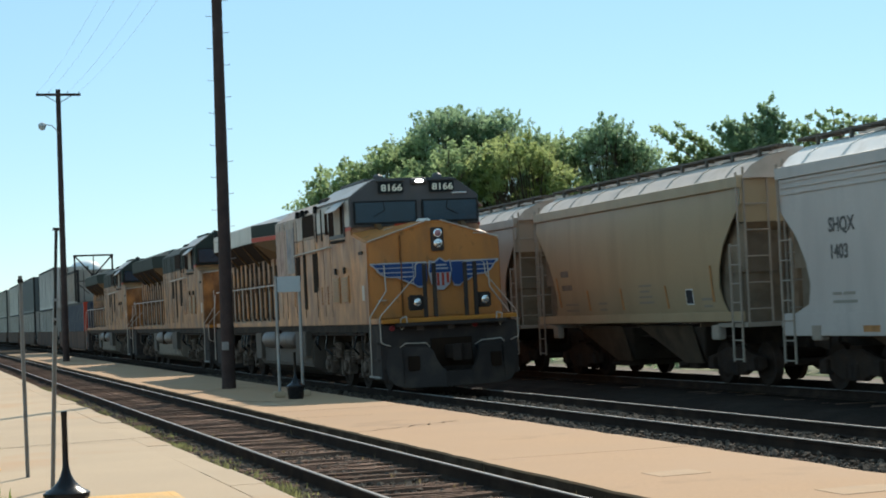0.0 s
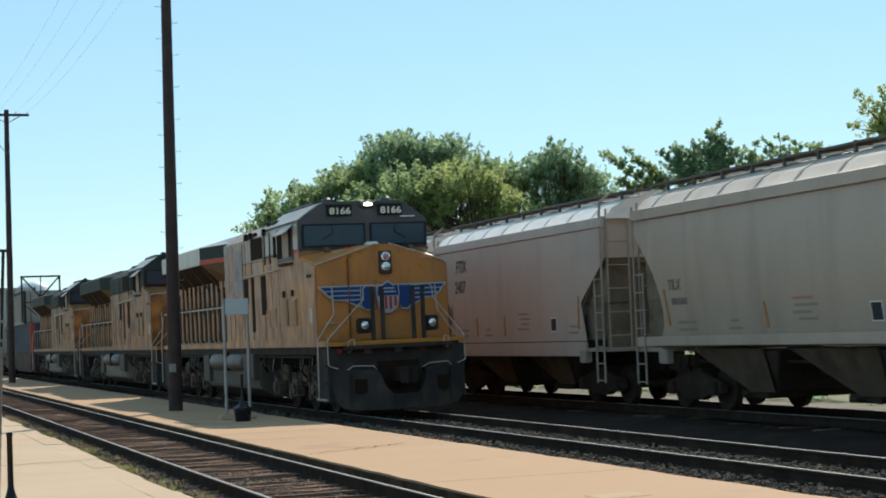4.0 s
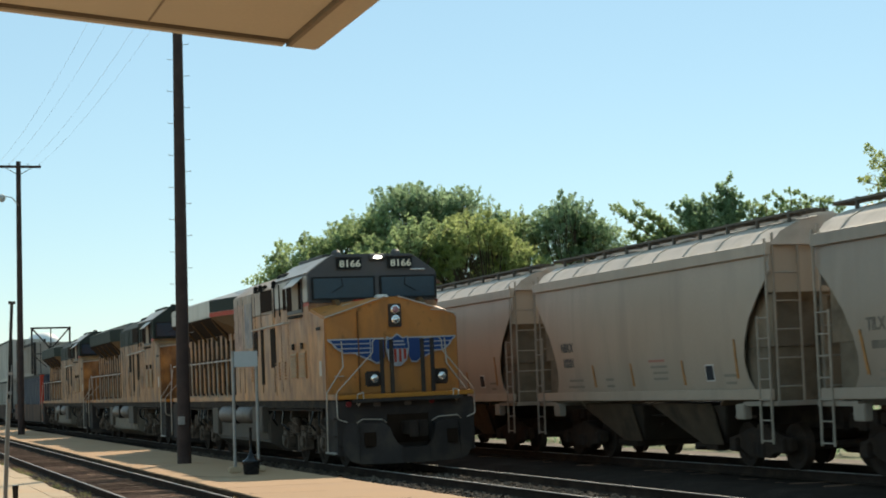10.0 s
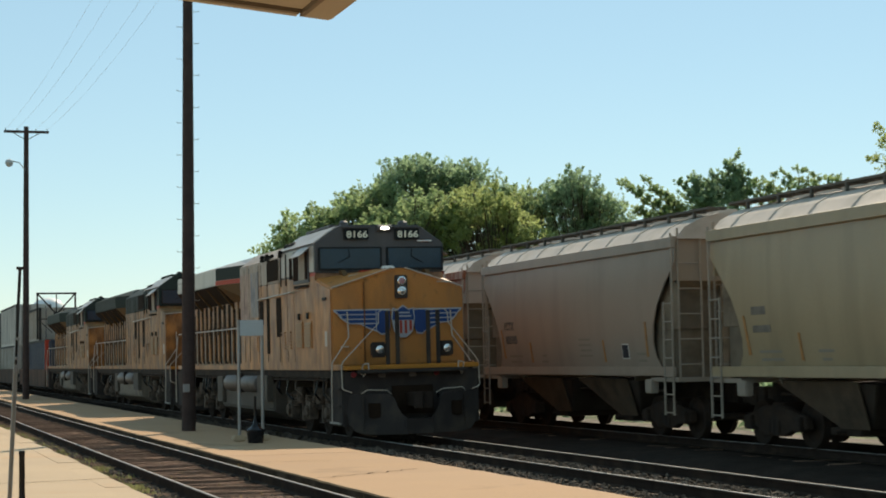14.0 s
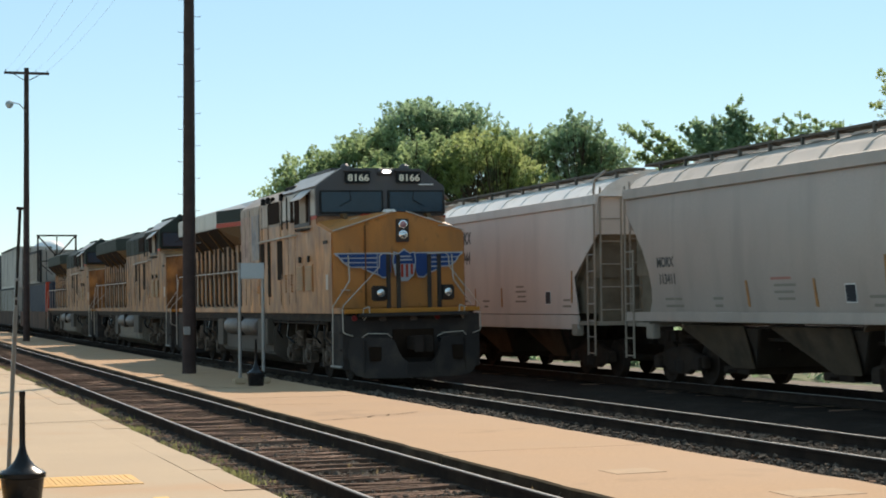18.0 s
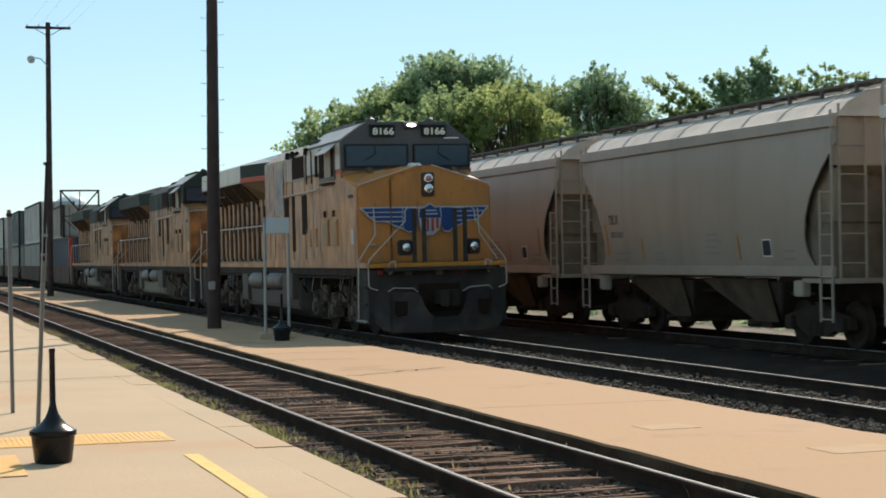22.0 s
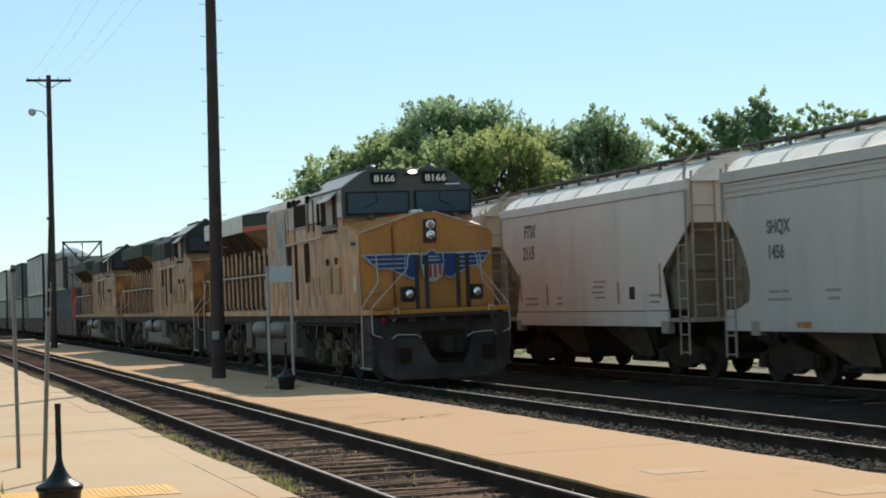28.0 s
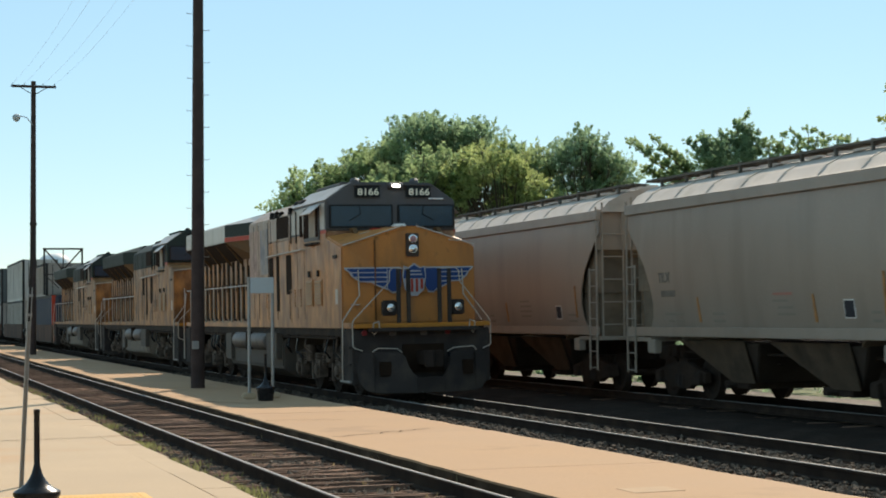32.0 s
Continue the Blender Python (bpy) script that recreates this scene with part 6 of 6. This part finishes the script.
# low planter with grass at the platform's side
pl = thing("planter_bed", "low grassy bed with a pale kerb", "planter", pose(0, 0, 0), kind="structure")
part("kerb", Shape().prism("z", [(0.0, 14.2), (0.58, 14.6), (0.6, 16.0), (0.42, 17.9), (0.0, 18.2)], PLAT, PLAT + 0.14), CONCRETE_NEAR, pl, bevel=0.02)

# ---- canopy over the platform ----
can = thing("platform_canopy", "beige painted station canopy with a metal edge", "canopy", pose(0.05, 0, 0))
slope = lambda x: 3.885 + (2.75 - x) * 0.095
part("soffit", Shape().prism("y", [(2.5, slope(2.5)), (-6, slope(-6)), (-6, slope(-6) + 0.12), (2.5, slope(2.5) + 0.12)], -14, 10.36), CANOPY, can, "plain beige soffit")
for i in range(9):
    y = 9.0 - i * 2.4
    part("soffit_seam", Shape().prism("y", [(2.49, slope(2.49) - 0.004), (-6, slope(-6) - 0.004), (-6, slope(-6) - 0.001), (2.49, slope(2.49) - 0.001)], y, y + 0.012), CANOPY_TRIM, can)
for x in (1.62, 0.2, -1.4):
    part("soffit_seam", Shape().box(x, -14, slope(x) - 0.006, x + 0.012, 10.36, slope(x) - 0.002), CANOPY_TRIM, can)
part("edge_trim", Shape().box(2.505, -14, slope(2.5) - 0.03, 2.535, 10.45, slope(2.5) + 0.12), CANOPY_TRIM, can, "brown edge strip")
part("gutter", Shape().prism("y", [(2.54, slope(2.5) - 0.01), (2.73, slope(2.73) - 0.005), (2.785, slope(2.75) + 0.06), (2.785, slope(2.75) + 0.2), (2.54, slope(2.5) + 0.2)], -14, 10.56), CANOPY, can, "pale gutter along the edge", bevel=0.01)
part("front_trim", Shape().prism("y", [(2.5, slope(2.5) - 0.02), (-6, slope(-6) - 0.02), (-6, slope(-6) + 0.2), (2.5, slope(2.5) + 0.2)], 10.37, 10.45), CANOPY_TRIM, can, "brown front edge", bevel=0.01)
part("front_lip", Shape().prism("y", [(2.5, slope(2.5) - 0.012), (-6, slope(-6) - 0.012), (-6, slope(-6) + 0.2), (2.5, slope(2.5) + 0.2)], 10.455, 10.54), CANOPY, can)
for y in (6.0, -3.0, -12.0):
    part("canopy_post", Shape().box(-4.1, y - 0.1, PLAT, -3.9, y + 0.1, slope(-4) - 0.002), CANOPY_TRIM, can, bevel=0.01)

# ---- far things ----
ch = thing("factory_chimney", "tall slim brick factory chimney far off", "chimney", pose(17.1, 400, -0.42))
part("shaft", Shape().lathe([(1.35, 0.9), (1.22, 12), (1.02, 33.5), (0.8, 33.6)], 24), BRICK, ch, smooth=True)
part("base", Shape().lathe([(1.6, 0), (1.6, 0.8), (1.36, 0.95)], 24), BRICK, ch)
part("crown", Shape().lathe([(1.02, 33.4), (1.1, 33.6), (1.1, 34.4), (0.8, 34.5)], 24), BRICK, ch, "corbelled brick crown")
for z in (31.0, 32.2):
    part("iron_band", Shape().lathe([(1.05, z), (1.075, z + 0.02), (1.075, z + 0.16), (1.04, z + 0.18)], 24), STEEL_DARK, ch)
tk = thing("storage_tank", "white domed storage tank beyond the train", "tank", pose(24.6, 262, -0.42))
part("shell", Shape().lathe([(2.5, 0), (2.5, 10.2)], 32), TANK_WHITE, tk, smooth=True)
part("dome", Shape().lathe([(2.52, 10.2), (2.3, 10.9), (1.7, 11.5), (0.8, 11.85), (0.1, 11.9)], 32), TANK_WHITE, tk, smooth=True)


# ---- trees ----
def crown_mesh(name, blobs, count, size, mat, seed):
    """Leafy shoots that reach out and up from inside the given ellipsoids: centre, radii, share."""
    rs = np.random.RandomState(seed)
    V, F = [], []
    total = sum(b[2] for b in blobs)
    base = 0
    unit = lambda v: v / np.maximum(np.linalg.norm(v, axis=1), 1e-6)[:, None]
    for (cx, cy, cz), (rx, ry, rz), share in blobs:
        n = int(count * share / total)
        m = max(3, n // 16)
        radii = np.array((rx, ry, rz))
        out = unit(rs.normal(size=(m, 3)))
        foot = np.array((cx, cy, cz)) + out * rs.uniform(0.0, 1.0, m)[:, None] ** 0.5 * radii * 1.1
        way = unit(out * 0.7 + np.array((0, 0, 0.65)) + rs.normal(size=(m, 3)) * 0.3)
        long = (0.28 + 0.36 * min(max(rx, rz), 1.3)) * rs.uniform(0.5, 1.35, m)
        which = rs.randint(0, m, n)
        f = rs.uniform(0, 1, n) ** 0.9
        side = unit(np.cross(way[which], rs.normal(size=(n, 3))))
        spread = (0.05 + 0.3 * long[which]) * (1.0 - 0.8 * f) * rs.uniform(0.3, 1.1, n)
        p = foot[which] + way[which] * (long[which] * f)[:, None] + side * spread[:, None]
        a = unit(way[which] * 0.7 + side * 0.75 + np.array((0, 0, -0.2)) + rs.normal(size=(n, 3)) * 0.25)
        b = unit(np.cross(a, rs.normal(size=(n, 3))))
        L = size * rs.uniform(0.6, 1.3, n)[:, None]
        q = np.stack([p - a * L * 0.8, p + b * L * 0.42, p + a * L, p - b * L * 0.42], 1)
        V.append(q.reshape(-1, 3))
        F.append(np.arange(n * 4).reshape(-1, 4) + base)
        base += n * 4
    V, F = np.concatenate(V), np.concatenate(F)
    me = bpy.data.meshes.new(name)
    me.from_pydata(V.tolist(), [], F.tolist())
    me.materials.append(mat)
    return me


def tree(x, y, h, blobs, count, size, mat, seed, label, boughs=()):
    t = thing("tree", label, "tree", pose(x, y, -0.42), group="trees beyond the yard")
    rng = random.Random(seed)
    s = Shape()
    fork = h * 0.3
    s.tube((0, 0, 0), (0.1, 0, fork), 0.30, 0.22, 12)
    part("trunk", s, BARK, t, smooth=True)
    for (ax, az), (bx, bz), k, rad in boughs:
        part("limb", Shape().tube((0.1, 0, fork), (ax, 0, az), 0.09, 0.05, 7).tube((ax, 0, az), (bx, 0, bz - 0.15), 0.045, 0.012, 6), BARK, t)
    for (cx, cy, cz), (rx, ry, rz), share in () if boughs else blobs:
        lim = Shape()
        end = Vector((cx, cy, cz))
        mid = Vector((0.1, 0, fork)).lerp(end, 0.5) + Vector((rng.uniform(-0.4, 0.4), rng.uniform(-0.4, 0.4), 0.3))
        th = 1.0 if len(blobs) < 16 else 0.35
        lim.tube((0.1, 0, fork * 0.9), mid, 0.15 * th, 0.1 * th, 8).tube(mid, end, 0.1 * th, 0.03 * th, 7)
        for k in range(7 if len(blobs) < 16 else 2):
            d = Vector((rng.uniform(-1, 1) * rx, rng.uniform(-1, 1) * ry, rng.uniform(-0.2, 1) * rz)) * 0.85
            lim.tube(mid.lerp(end, 0.6), end + d, 0.045 * th, 0.012 * th, 5)
        part("limb", lim, BARK, t)
    part("crown", crown_mesh("crown", blobs, count, size, mat, seed), None, t, "leafy crown with an uneven outline")
    return t


SKYLINE = [(20.6, 8.0), (21.2, 8.9), (22.5, 10.1), (25, 10.9), (27, 11.6), (28.3, 12.8), (29.2, 13.3), (31.3, 13.6), (33.2, 13.2), (34.4, 12.9), (35, 11.9), (36.1, 11.6), (37.2, 12.1), (38.6, 12.55), (40, 12.0), (41, 11.5), (41.8, 10.4), (42.6, 9.0)]


def mound(x0, x1, depth, low, share, seed, n=30, sink=0.0):
    """Small leaf masses of a crown that spans x0 to x1 about its trunk and rises to the wood's uneven skyline."""
    r = random.Random(seed)
    xc, out = (x0 + x1) / 2, []
    xs, zs = [p[0] for p in SKYLINE], [p[1] for p in SKYLINE]
    for i in range(n):
        x = x0 + (x1 - x0) * ((i + r.uniform(0, 1)) / n if i % 2 else r.uniform(0.0, 1.0))
        rad = r.uniform(0.5, 0.95)
        edge = 1.0 - (2 * abs(x - xc) / (x1 - x0)) ** 2 * 0.12
        topz = (float(np.interp(x, xs, zs)) + 0.15 - sink) * edge - rad * 0.75 + r.uniform(-0.7, 0.1)
        z = topz - (0 if i % 3 == 0 else r.uniform(0, 1) * (topz - low))
        out.append(((x - xc, r.uniform(-depth, depth), z), (rad * 1.1, rad * 1.1, rad * 0.8), rad ** 2))
        if i % 3 == 0:
            for k in range(2):
                out.append(((x - xc + r.uniform(-0.5, 0.5), r.uniform(-depth, depth) * 0.6, topz + rad * 0.7 + r.uniform(-0.25, 0.3)), (0.16, 0.16, 0.34), 0.09))
    return out


leafy = "broad leafy green tree beyond the gravel yard"
dark_leafy = "large dark leafy tree beyond the gravel yard"
SZ = 0.115
for x0, x1, y, depth, low, n, count, mat, seed, words, sink in (
        (20.8, 25.0, 95, 1.6, 4.0, 34, 11000, LEAF_MID, 1, leafy, 0), (23.6, 28.6, 95.5, 2.0, 4.0, 44, 16000, LEAF_MID, 2, leafy, 0), (27.2, 32.4, 97, 2.4, 5.0, 52, 21000, LEAF_DARK, 3, dark_leafy, 0),
        (31.0, 36.2, 97, 2.4, 5.0, 52, 20000, LEAF_DARK, 4, dark_leafy, 0), (34.4, 38.0, 96, 1.8, 4.0, 34, 12000, LEAF_MID, 14, leafy, 0), (37.0, 41.6, 94, 1.8, 4.0, 46, 17000, LEAF_DARK, 6, "dark leafy tree beyond the gravel yard", 0),
        (40.3, 42.7, 95, 1.2, 4.0, 22, 5500, LEAF_YELLOW, 8, "small yellowish tree beyond the gravel yard", 0),
        (29.0, 37.0, 91, 1.6, 3.0, 54, 20000, LEAF_YELLOW, 5, "yellowish green leafy tree in front of darker ones", 2.3), (23.5, 30.0, 91, 1.6, 3.0, 44, 14000, LEAF_MID, 7, leafy, 1.6)):
    tree((x0 + x1) / 2, y, 10.0, mound(x0, x1, depth, low, 1, seed, int(n * 1.5), sink), int(count * 1.75), SZ, mat, seed, words)
loose = "loosely branched green tree with gaps beyond the wagons"

def spray(seed, boughs, fill):
    """Boughs that fan out, with small leaf masses strung along them, over a fuller lower crown."""
    r = random.Random(seed)
    out = []
    for (ax, az), (bx, bz), k, rad in boughs:
        for i in range(k):
            f = i / max(1, k - 1)
            out.append(((ax + (bx - ax) * f + r.uniform(-0.12, 0.12), r.uniform(-0.5, 0.5), az + (bz - az) * f + r.uniform(-0.1, 0.1)), (rad * (1.15 - 0.6 * f), rad, rad * (0.95 - 0.45 * f)), 0.3 + rad * (1.2 - 0.7 * f)))
    return out + fill


def branchy_tree(x, y, seed, boughs, fill, count, size, mat, words):
    """A tree whose boughs show one by one. fill: the fuller masses lower down."""
    return tree(x, y, 9.5, spray(seed, boughs, [((cx, 0, cz), (r, 1.0, rz), w) for cx, cz, r, rz, w in fill]), count, size, mat, seed + 8, words, boughs)


GROUND_GAP = 0.42
up = lambda tips, foot, k, rad: [((foot(tx), 10.9 + GROUND_GAP), (tx, tz + GROUND_GAP - 0.1), k, rad) for tx, tz in tips]
branchy_tree(45.2, 95, 1, [((0.7, 10.0), (-2.6, 12.3), 15, 0.13), ((0.8, 10.2), (-2.0, 12.2), 13, 0.15), ((1.2, 10.4), (-1.1, 12.5), 12, 0.17), ((0.5, 9.9), (-2.2, 10.9), 9, 0.16), ((0.6, 9.9), (-1.6, 10.7), 8, 0.16), ((1.0, 10.4), (-0.2, 11.8), 8, 0.18), ((1.2, 10.3), (0.6, 11.5), 7, 0.2)],
             [(0.3, 9.9, 1.6, 0.6, 3.0), (0.2, 8.8, 2.2, 0.9, 2.5), (-2.6, 9.9, 0.6, 0.7, 0.9)], 9000, 0.11, LEAF_MID, loose)
branchy_tree(48.0, 95, 2, [((0.0, 11.0), (-1.6, 12.4), 6, 0.24), ((0.0, 11.2), (-0.9, 12.75), 6, 0.26), ((0.1, 11.2), (-0.3, 12.6), 5, 0.26), ((0.3, 11.2), (0.5, 12.75), 6, 0.26), ((0.4, 11.2), (1.1, 12.3), 5, 0.26)],
             [(-0.6, 11.3, 1.0, 0.7, 3.0), (0.6, 11.3, 1.0, 0.7, 3.0), (0.0, 10.0, 1.9, 1.0, 4.0)], 11000, 0.115, LEAF_DARK, loose)
branchy_tree(50.3, 95.5, 3, [((0.0, 11.5), (0.0, 14.05), 9, 0.22), ((0.0, 11.8), (-0.5, 13.65), 7, 0.2), ((0.1, 11.6), (0.3, 13.3), 6, 0.24), ((0.2, 11.5), (0.75, 12.9), 6, 0.24), ((-0.1, 11.5), (-0.85, 12.6), 6, 0.24), ((0.2, 11.4), (1.25, 12.4), 6, 0.22)],
             [(0.0, 12.0, 0.75, 0.8, 3.0), (0.1, 11.2, 1.2, 0.7, 3.0), (0.0, 10.2, 1.5, 0.8, 2.5)], 10000, 0.115, LEAF_DARK, "pointed dark green tree beyond the wagons")
branchy_tree(54.2, 95, 4, up([(-2.5, 12.25), (-1.95, 12.35), (-1.5, 12.7), (-1.0, 12.2), (-0.5, 12.9), (0.3, 12.98), (0.7, 12.4), (0.98, 12.93), (1.75, 12.77), (2.3, 12.6), (2.9, 12.7), (3.5, 12.5)], lambda tx: tx * 0.95, 8, 0.12),
             [(0.3, 10.9, 3.2, 0.45, 2.5), (0.3, 10.0, 3.2, 0.7, 2.5)], 9000, 0.1, LEAF_MID, "young tree with upright leafy shoots beyond the wagons")
branchy_tree(46.1, 70, 5, [((0.0, 10.6), (tx, tz), 8, 0.17) for tx, tz in ((-1.9, 11.0), (-1.7, 12.3), (-1.1, 11.8), (-0.5, 12.7), (0.1, 12.2), (0.6, 12.8), (1.2, 13.1), (1.6, 12.4))],
             [(0.0, 10.6, 1.5, 0.6, 3.0), (0.0, 9.2, 1.8, 1.0, 3.0)], 9000, 0.085, LEAF_YELLOW, "leafy green tree standing nearer beyond the wagons")

# low bushes behind the gravel yard
bush = crown_mesh("bushes", [((23.6 + 0.5 * math.sin(i * 1.7), 10 + i * 2.2, 0.35), (1.2, 1.6, 0.9 + 0.2 * math.sin(i * 2.9)), 1.0) for i in range(62)], 34000, 0.13, LEAF_DARK, 41)
tagged(new("bushes", bush), "low dark bushes along the far side of the gravel yard", "bushes", kind="stuff")


# ---- weeds, stones and sleepers ----
def tufts(name, label, spots, mat, seed):
    rs = random.Random(seed)
    v, f = [], []
    for x, y, z, k, h in spots:
        for _ in range(k):
            bx, by = x + rs.gauss(0, 0.08), y + rs.gauss(0, 0.16)
            a, hh, w = rs.uniform(0, 6.28), h * rs.uniform(0.5, 1.2), rs.uniform(0.008, 0.016)
            lean = rs.uniform(0.02, 0.6) * hh
            dx, dy = math.cos(a), math.sin(a)
            n = len(v)
            v += [(bx - dy * w, by + dx * w, z), (bx + dy * w, by - dx * w, z), (bx + dx * lean * 0.5 + dy * w * 0.7, by + dy * lean * 0.5 - dx * w * 0.7, z + hh * 0.6), (bx + dx * lean * 0.5 - dy * w * 0.7, by + dy * lean * 0.5 + dx * w * 0.7, z + hh * 0.6), (bx + dx * lean, by + dy * lean, z + hh)]
            f += [(n, n + 1, n + 2, n + 3), (n + 3, n + 2, n + 4)]
    me = bpy.data.meshes.new(name)
    me.from_pydata(v, [], f)
    me.materials.append(mat)
    return tagged(new(name, me), label, "grass", kind="stuff")


rs = random.Random(21)
spots = [(3.62 + rs.gauss(0, 0.12), rs.uniform(12, 60), BED - 0.05, rs.randint(5, 14), rs.uniform(0.03, 0.07)) for _ in range(130)]
for c, k in ((15.5, 60), (18.5, 40), (20.6, 60), (23.0, 50), (25.2, 35), (29, 60), (34, 50), (41, 60), (48, 60), (55, 50)):
    spots += [(3.72 + rs.gauss(0, 0.13), c + rs.gauss(0, 0.55), BED, 6, rs.uniform(0.04, 0.11)) for _ in range(k // 2)]
spots += [(3.75 + rs.gauss(0, 0.1), c + rs.gauss(0, 0.3), BED, 40, 0.07) for c in (14.6, 17.3, 17.8, 20.2, 23.4, 33.0, 40.0, 46.0)]
spots += [(3.45 + abs(rs.gauss(0, 0.2)), rs.uniform(11.5, 21), BED, rs.randint(5, 12), rs.uniform(0.02, 0.055)) for _ in range(150)]
spots += [(3.5 + abs(rs.gauss(0, 0.15)), c + rs.gauss(0, 0.35), BED, 34, rs.uniform(0.06, 0.13)) for c in (12.6, 13.9, 16.0, 18.4, 22.0, 26.3, 31.0, 37.0, 44.0, 52.0) for _ in range(9)]
tufts("weeds", "sparse green weeds along the platform's edge", spots, leaf_material("weed green", (0.125, 0.13, 0.05)), 5)
spots = [(rs.uniform(5.72, 5.95), rs.uniform(11, 30), BED, rs.randint(3, 9), rs.uniform(0.08, 0.2)) for _ in range(22)] + [(rs.uniform(4.3, 5.5), rs.uniform(11, 30), BED, rs.randint(2, 6), rs.uniform(0.04, 0.09)) for _ in range(22)]
spots += [(3.42 + abs(rs.gauss(0, 0.22)), rs.uniform(11.5, 40), BED - 0.02, rs.randint(8, 18), rs.uniform(0.02, 0.06)) for _ in range(260)]
tufts("weeds", "thin dry weeds and straw beside and between the rails", spots, leaf_material("dry weed", (0.16, 0.12, 0.06)), 6)
spots = [(rs.uniform(0.05, 0.56), rs.uniform(14.7, 16.2), PLAT + 0.14, 22, 0.13) for _ in range(60)] + [(rs.uniform(0.05, 0.4), rs.uniform(16, 18.0), PLAT + 0.14, 22, 0.13) for _ in range(50)]
tufts("grass", "green grass in the low bed", spots, leaf_material("grass green", (0.11, 0.16, 0.03)), 7)


def stones(name, spans, n, seed, label):
    """Broken stones, scattered over strips x0, x1, y0, y1 at height z."""
    rs = np.random.RandomState(seed)
    ico = [(0, 0, 1), (0.89, 0, 0.45), (0.28, 0.85, 0.45), (-0.72, 0.53, 0.45), (-0.72, -0.53, 0.45), (0.28, -0.85, 0.45), (0.3, 0.5, -0.5), (-0.6, 0, -0.5), (0.3, -0.5, -0.5)]
    tri = [(0, 1, 2), (0, 2, 3), (0, 3, 4), (0, 4, 5), (0, 5, 1), (1, 6, 2), (2, 6, 3), (3, 6, 7), (3, 7, 4), (4, 7, 8), (4, 8, 5), (5, 8, 1), (1, 8, 6)]
    ico = np.array(ico)
    V, F = [], []
    area = sum((b - a) * (math.log(d / c)) for a, b, c, d, z in spans)
    base = 0
    for x0, x1, y0, y1, z in spans:
        m = int(n * (x1 - x0) * math.log(y1 / y0) / area)
        ys = y0 * (y1 / y0) ** rs.uniform(0, 1, m)
        p = np.stack([rs.uniform(x0, x1, m), ys, z + rs.uniform(-0.01, 0.025, m)], 1)
        sc = rs.uniform(0.014, 0.034, (m, 1, 1)) * rs.uniform(0.6, 1.3, (m, 1, 3)) * (1 + ys / 60)[:, None, None]
        jit = ico[None] + rs.normal(size=(m, 9, 3)) * 0.13
        a = rs.uniform(0, 6.28, m)
        c, s = np.cos(a)[:, None], np.sin(a)[:, None]
        q = jit * sc
        q = np.stack([q[:, :, 0] * c - q[:, :, 1] * s, q[:, :, 0] * s + q[:, :, 1] * c, q[:, :, 2]], 2) + p[:, None]
        V.append(q.reshape(-1, 3))
        F.append((np.array(tri)[None] + 9 * np.arange(m)[:, None, None]).reshape(-1, 3) + base)
        base += m * 9
    V, F = np.concatenate(V), np.concatenate(F)
    me = bpy.data.meshes.new(name)
    me.from_pydata(V.tolist(), [], F.tolist())
    me.materials.append(STONE)
    return tagged(new(name, me), label, "stones", kind="stuff")


stones("ballast_stones", [(8.6, 10.08, 12, 60, BED + 0.01), (10.24, 11.58, 12, 38, BED + 0.01), (11.74, 12.6, 14, 50, BED + 0.005), (3.42, 4.1, 11, 45, BED + 0.005), (3.42, 4.1, 11, 26, BED + 0.01), (4.25, 5.6, 11, 24, BED - 0.01), (5.75, 5.98, 11, 40, BED)], 19000, 9, "broken grey ballast stones")

rng = random.Random(31)


def sleeper_mesh(seed):
    """A split and worn sleeper: an uneven top in narrow strips."""
    r = random.Random(seed)
    sh = Shape()
    edges = [-0.115 + 0.23 * k / 4 + (r.uniform(-0.015, 0.015) if 0 < k < 4 else 0) for k in range(5)]
    for a, b in zip(edges, edges[1:]):
        l, m = r.uniform(1.2, 1.3), r.uniform(1.2, 1.3)
        top = [r.uniform(-0.025, 0.012) for _ in range(5)]
        xs = [-l, -l * 0.5, 0.0, m * 0.5, m]
        sh.prism("y", [(-l, -0.19), (m, -0.19)] + [(x, z) for x, z in zip(reversed(xs), top)], a + 0.003, b - 0.003)
    return sh.mesh("sleeper", TIE)


tie_mesh = [sleeper_mesh(k) for k in range(7)]
for xc, root, y0, y1, z in ((TRACK_A, track_a, 9.0, 130.0, -0.14), (TRACK_B, track_b, 9.0, 36.0, -0.195), (TRACK_C, track_c, 14.0, 45.0, -0.195)):
    y = y0
    while y < y1:
        part("sleeper", rng.choice(tie_mesh), None, root, at=pose(xc + rng.uniform(-0.08, 0.08), y, z + rng.uniform(-0.03, 0.004), 0, rng.uniform(-0.5, 0.5), rng.uniform(-2.2, 2.2)))
        y += 0.52 + rng.uniform(-0.03, 0.03)


def motions():
    """The hopper train rolls away at a nearly steady pace."""
    lag = ((0, -0.40), (4, -0.43), (8, -0.37), (12, -0.1), (16, 0.0), (20, 0.05), (24, -0.02), (28, -0.12), (32, -0.37))
    for n, car in train.items():
        y = FIRST_GAP + CARLEN / 2 + CARLEN * n
        walk(car, [(float(t), pose(TRACK_C, y + SPEED * t + d, 0)) for t, d in lag])


motions()
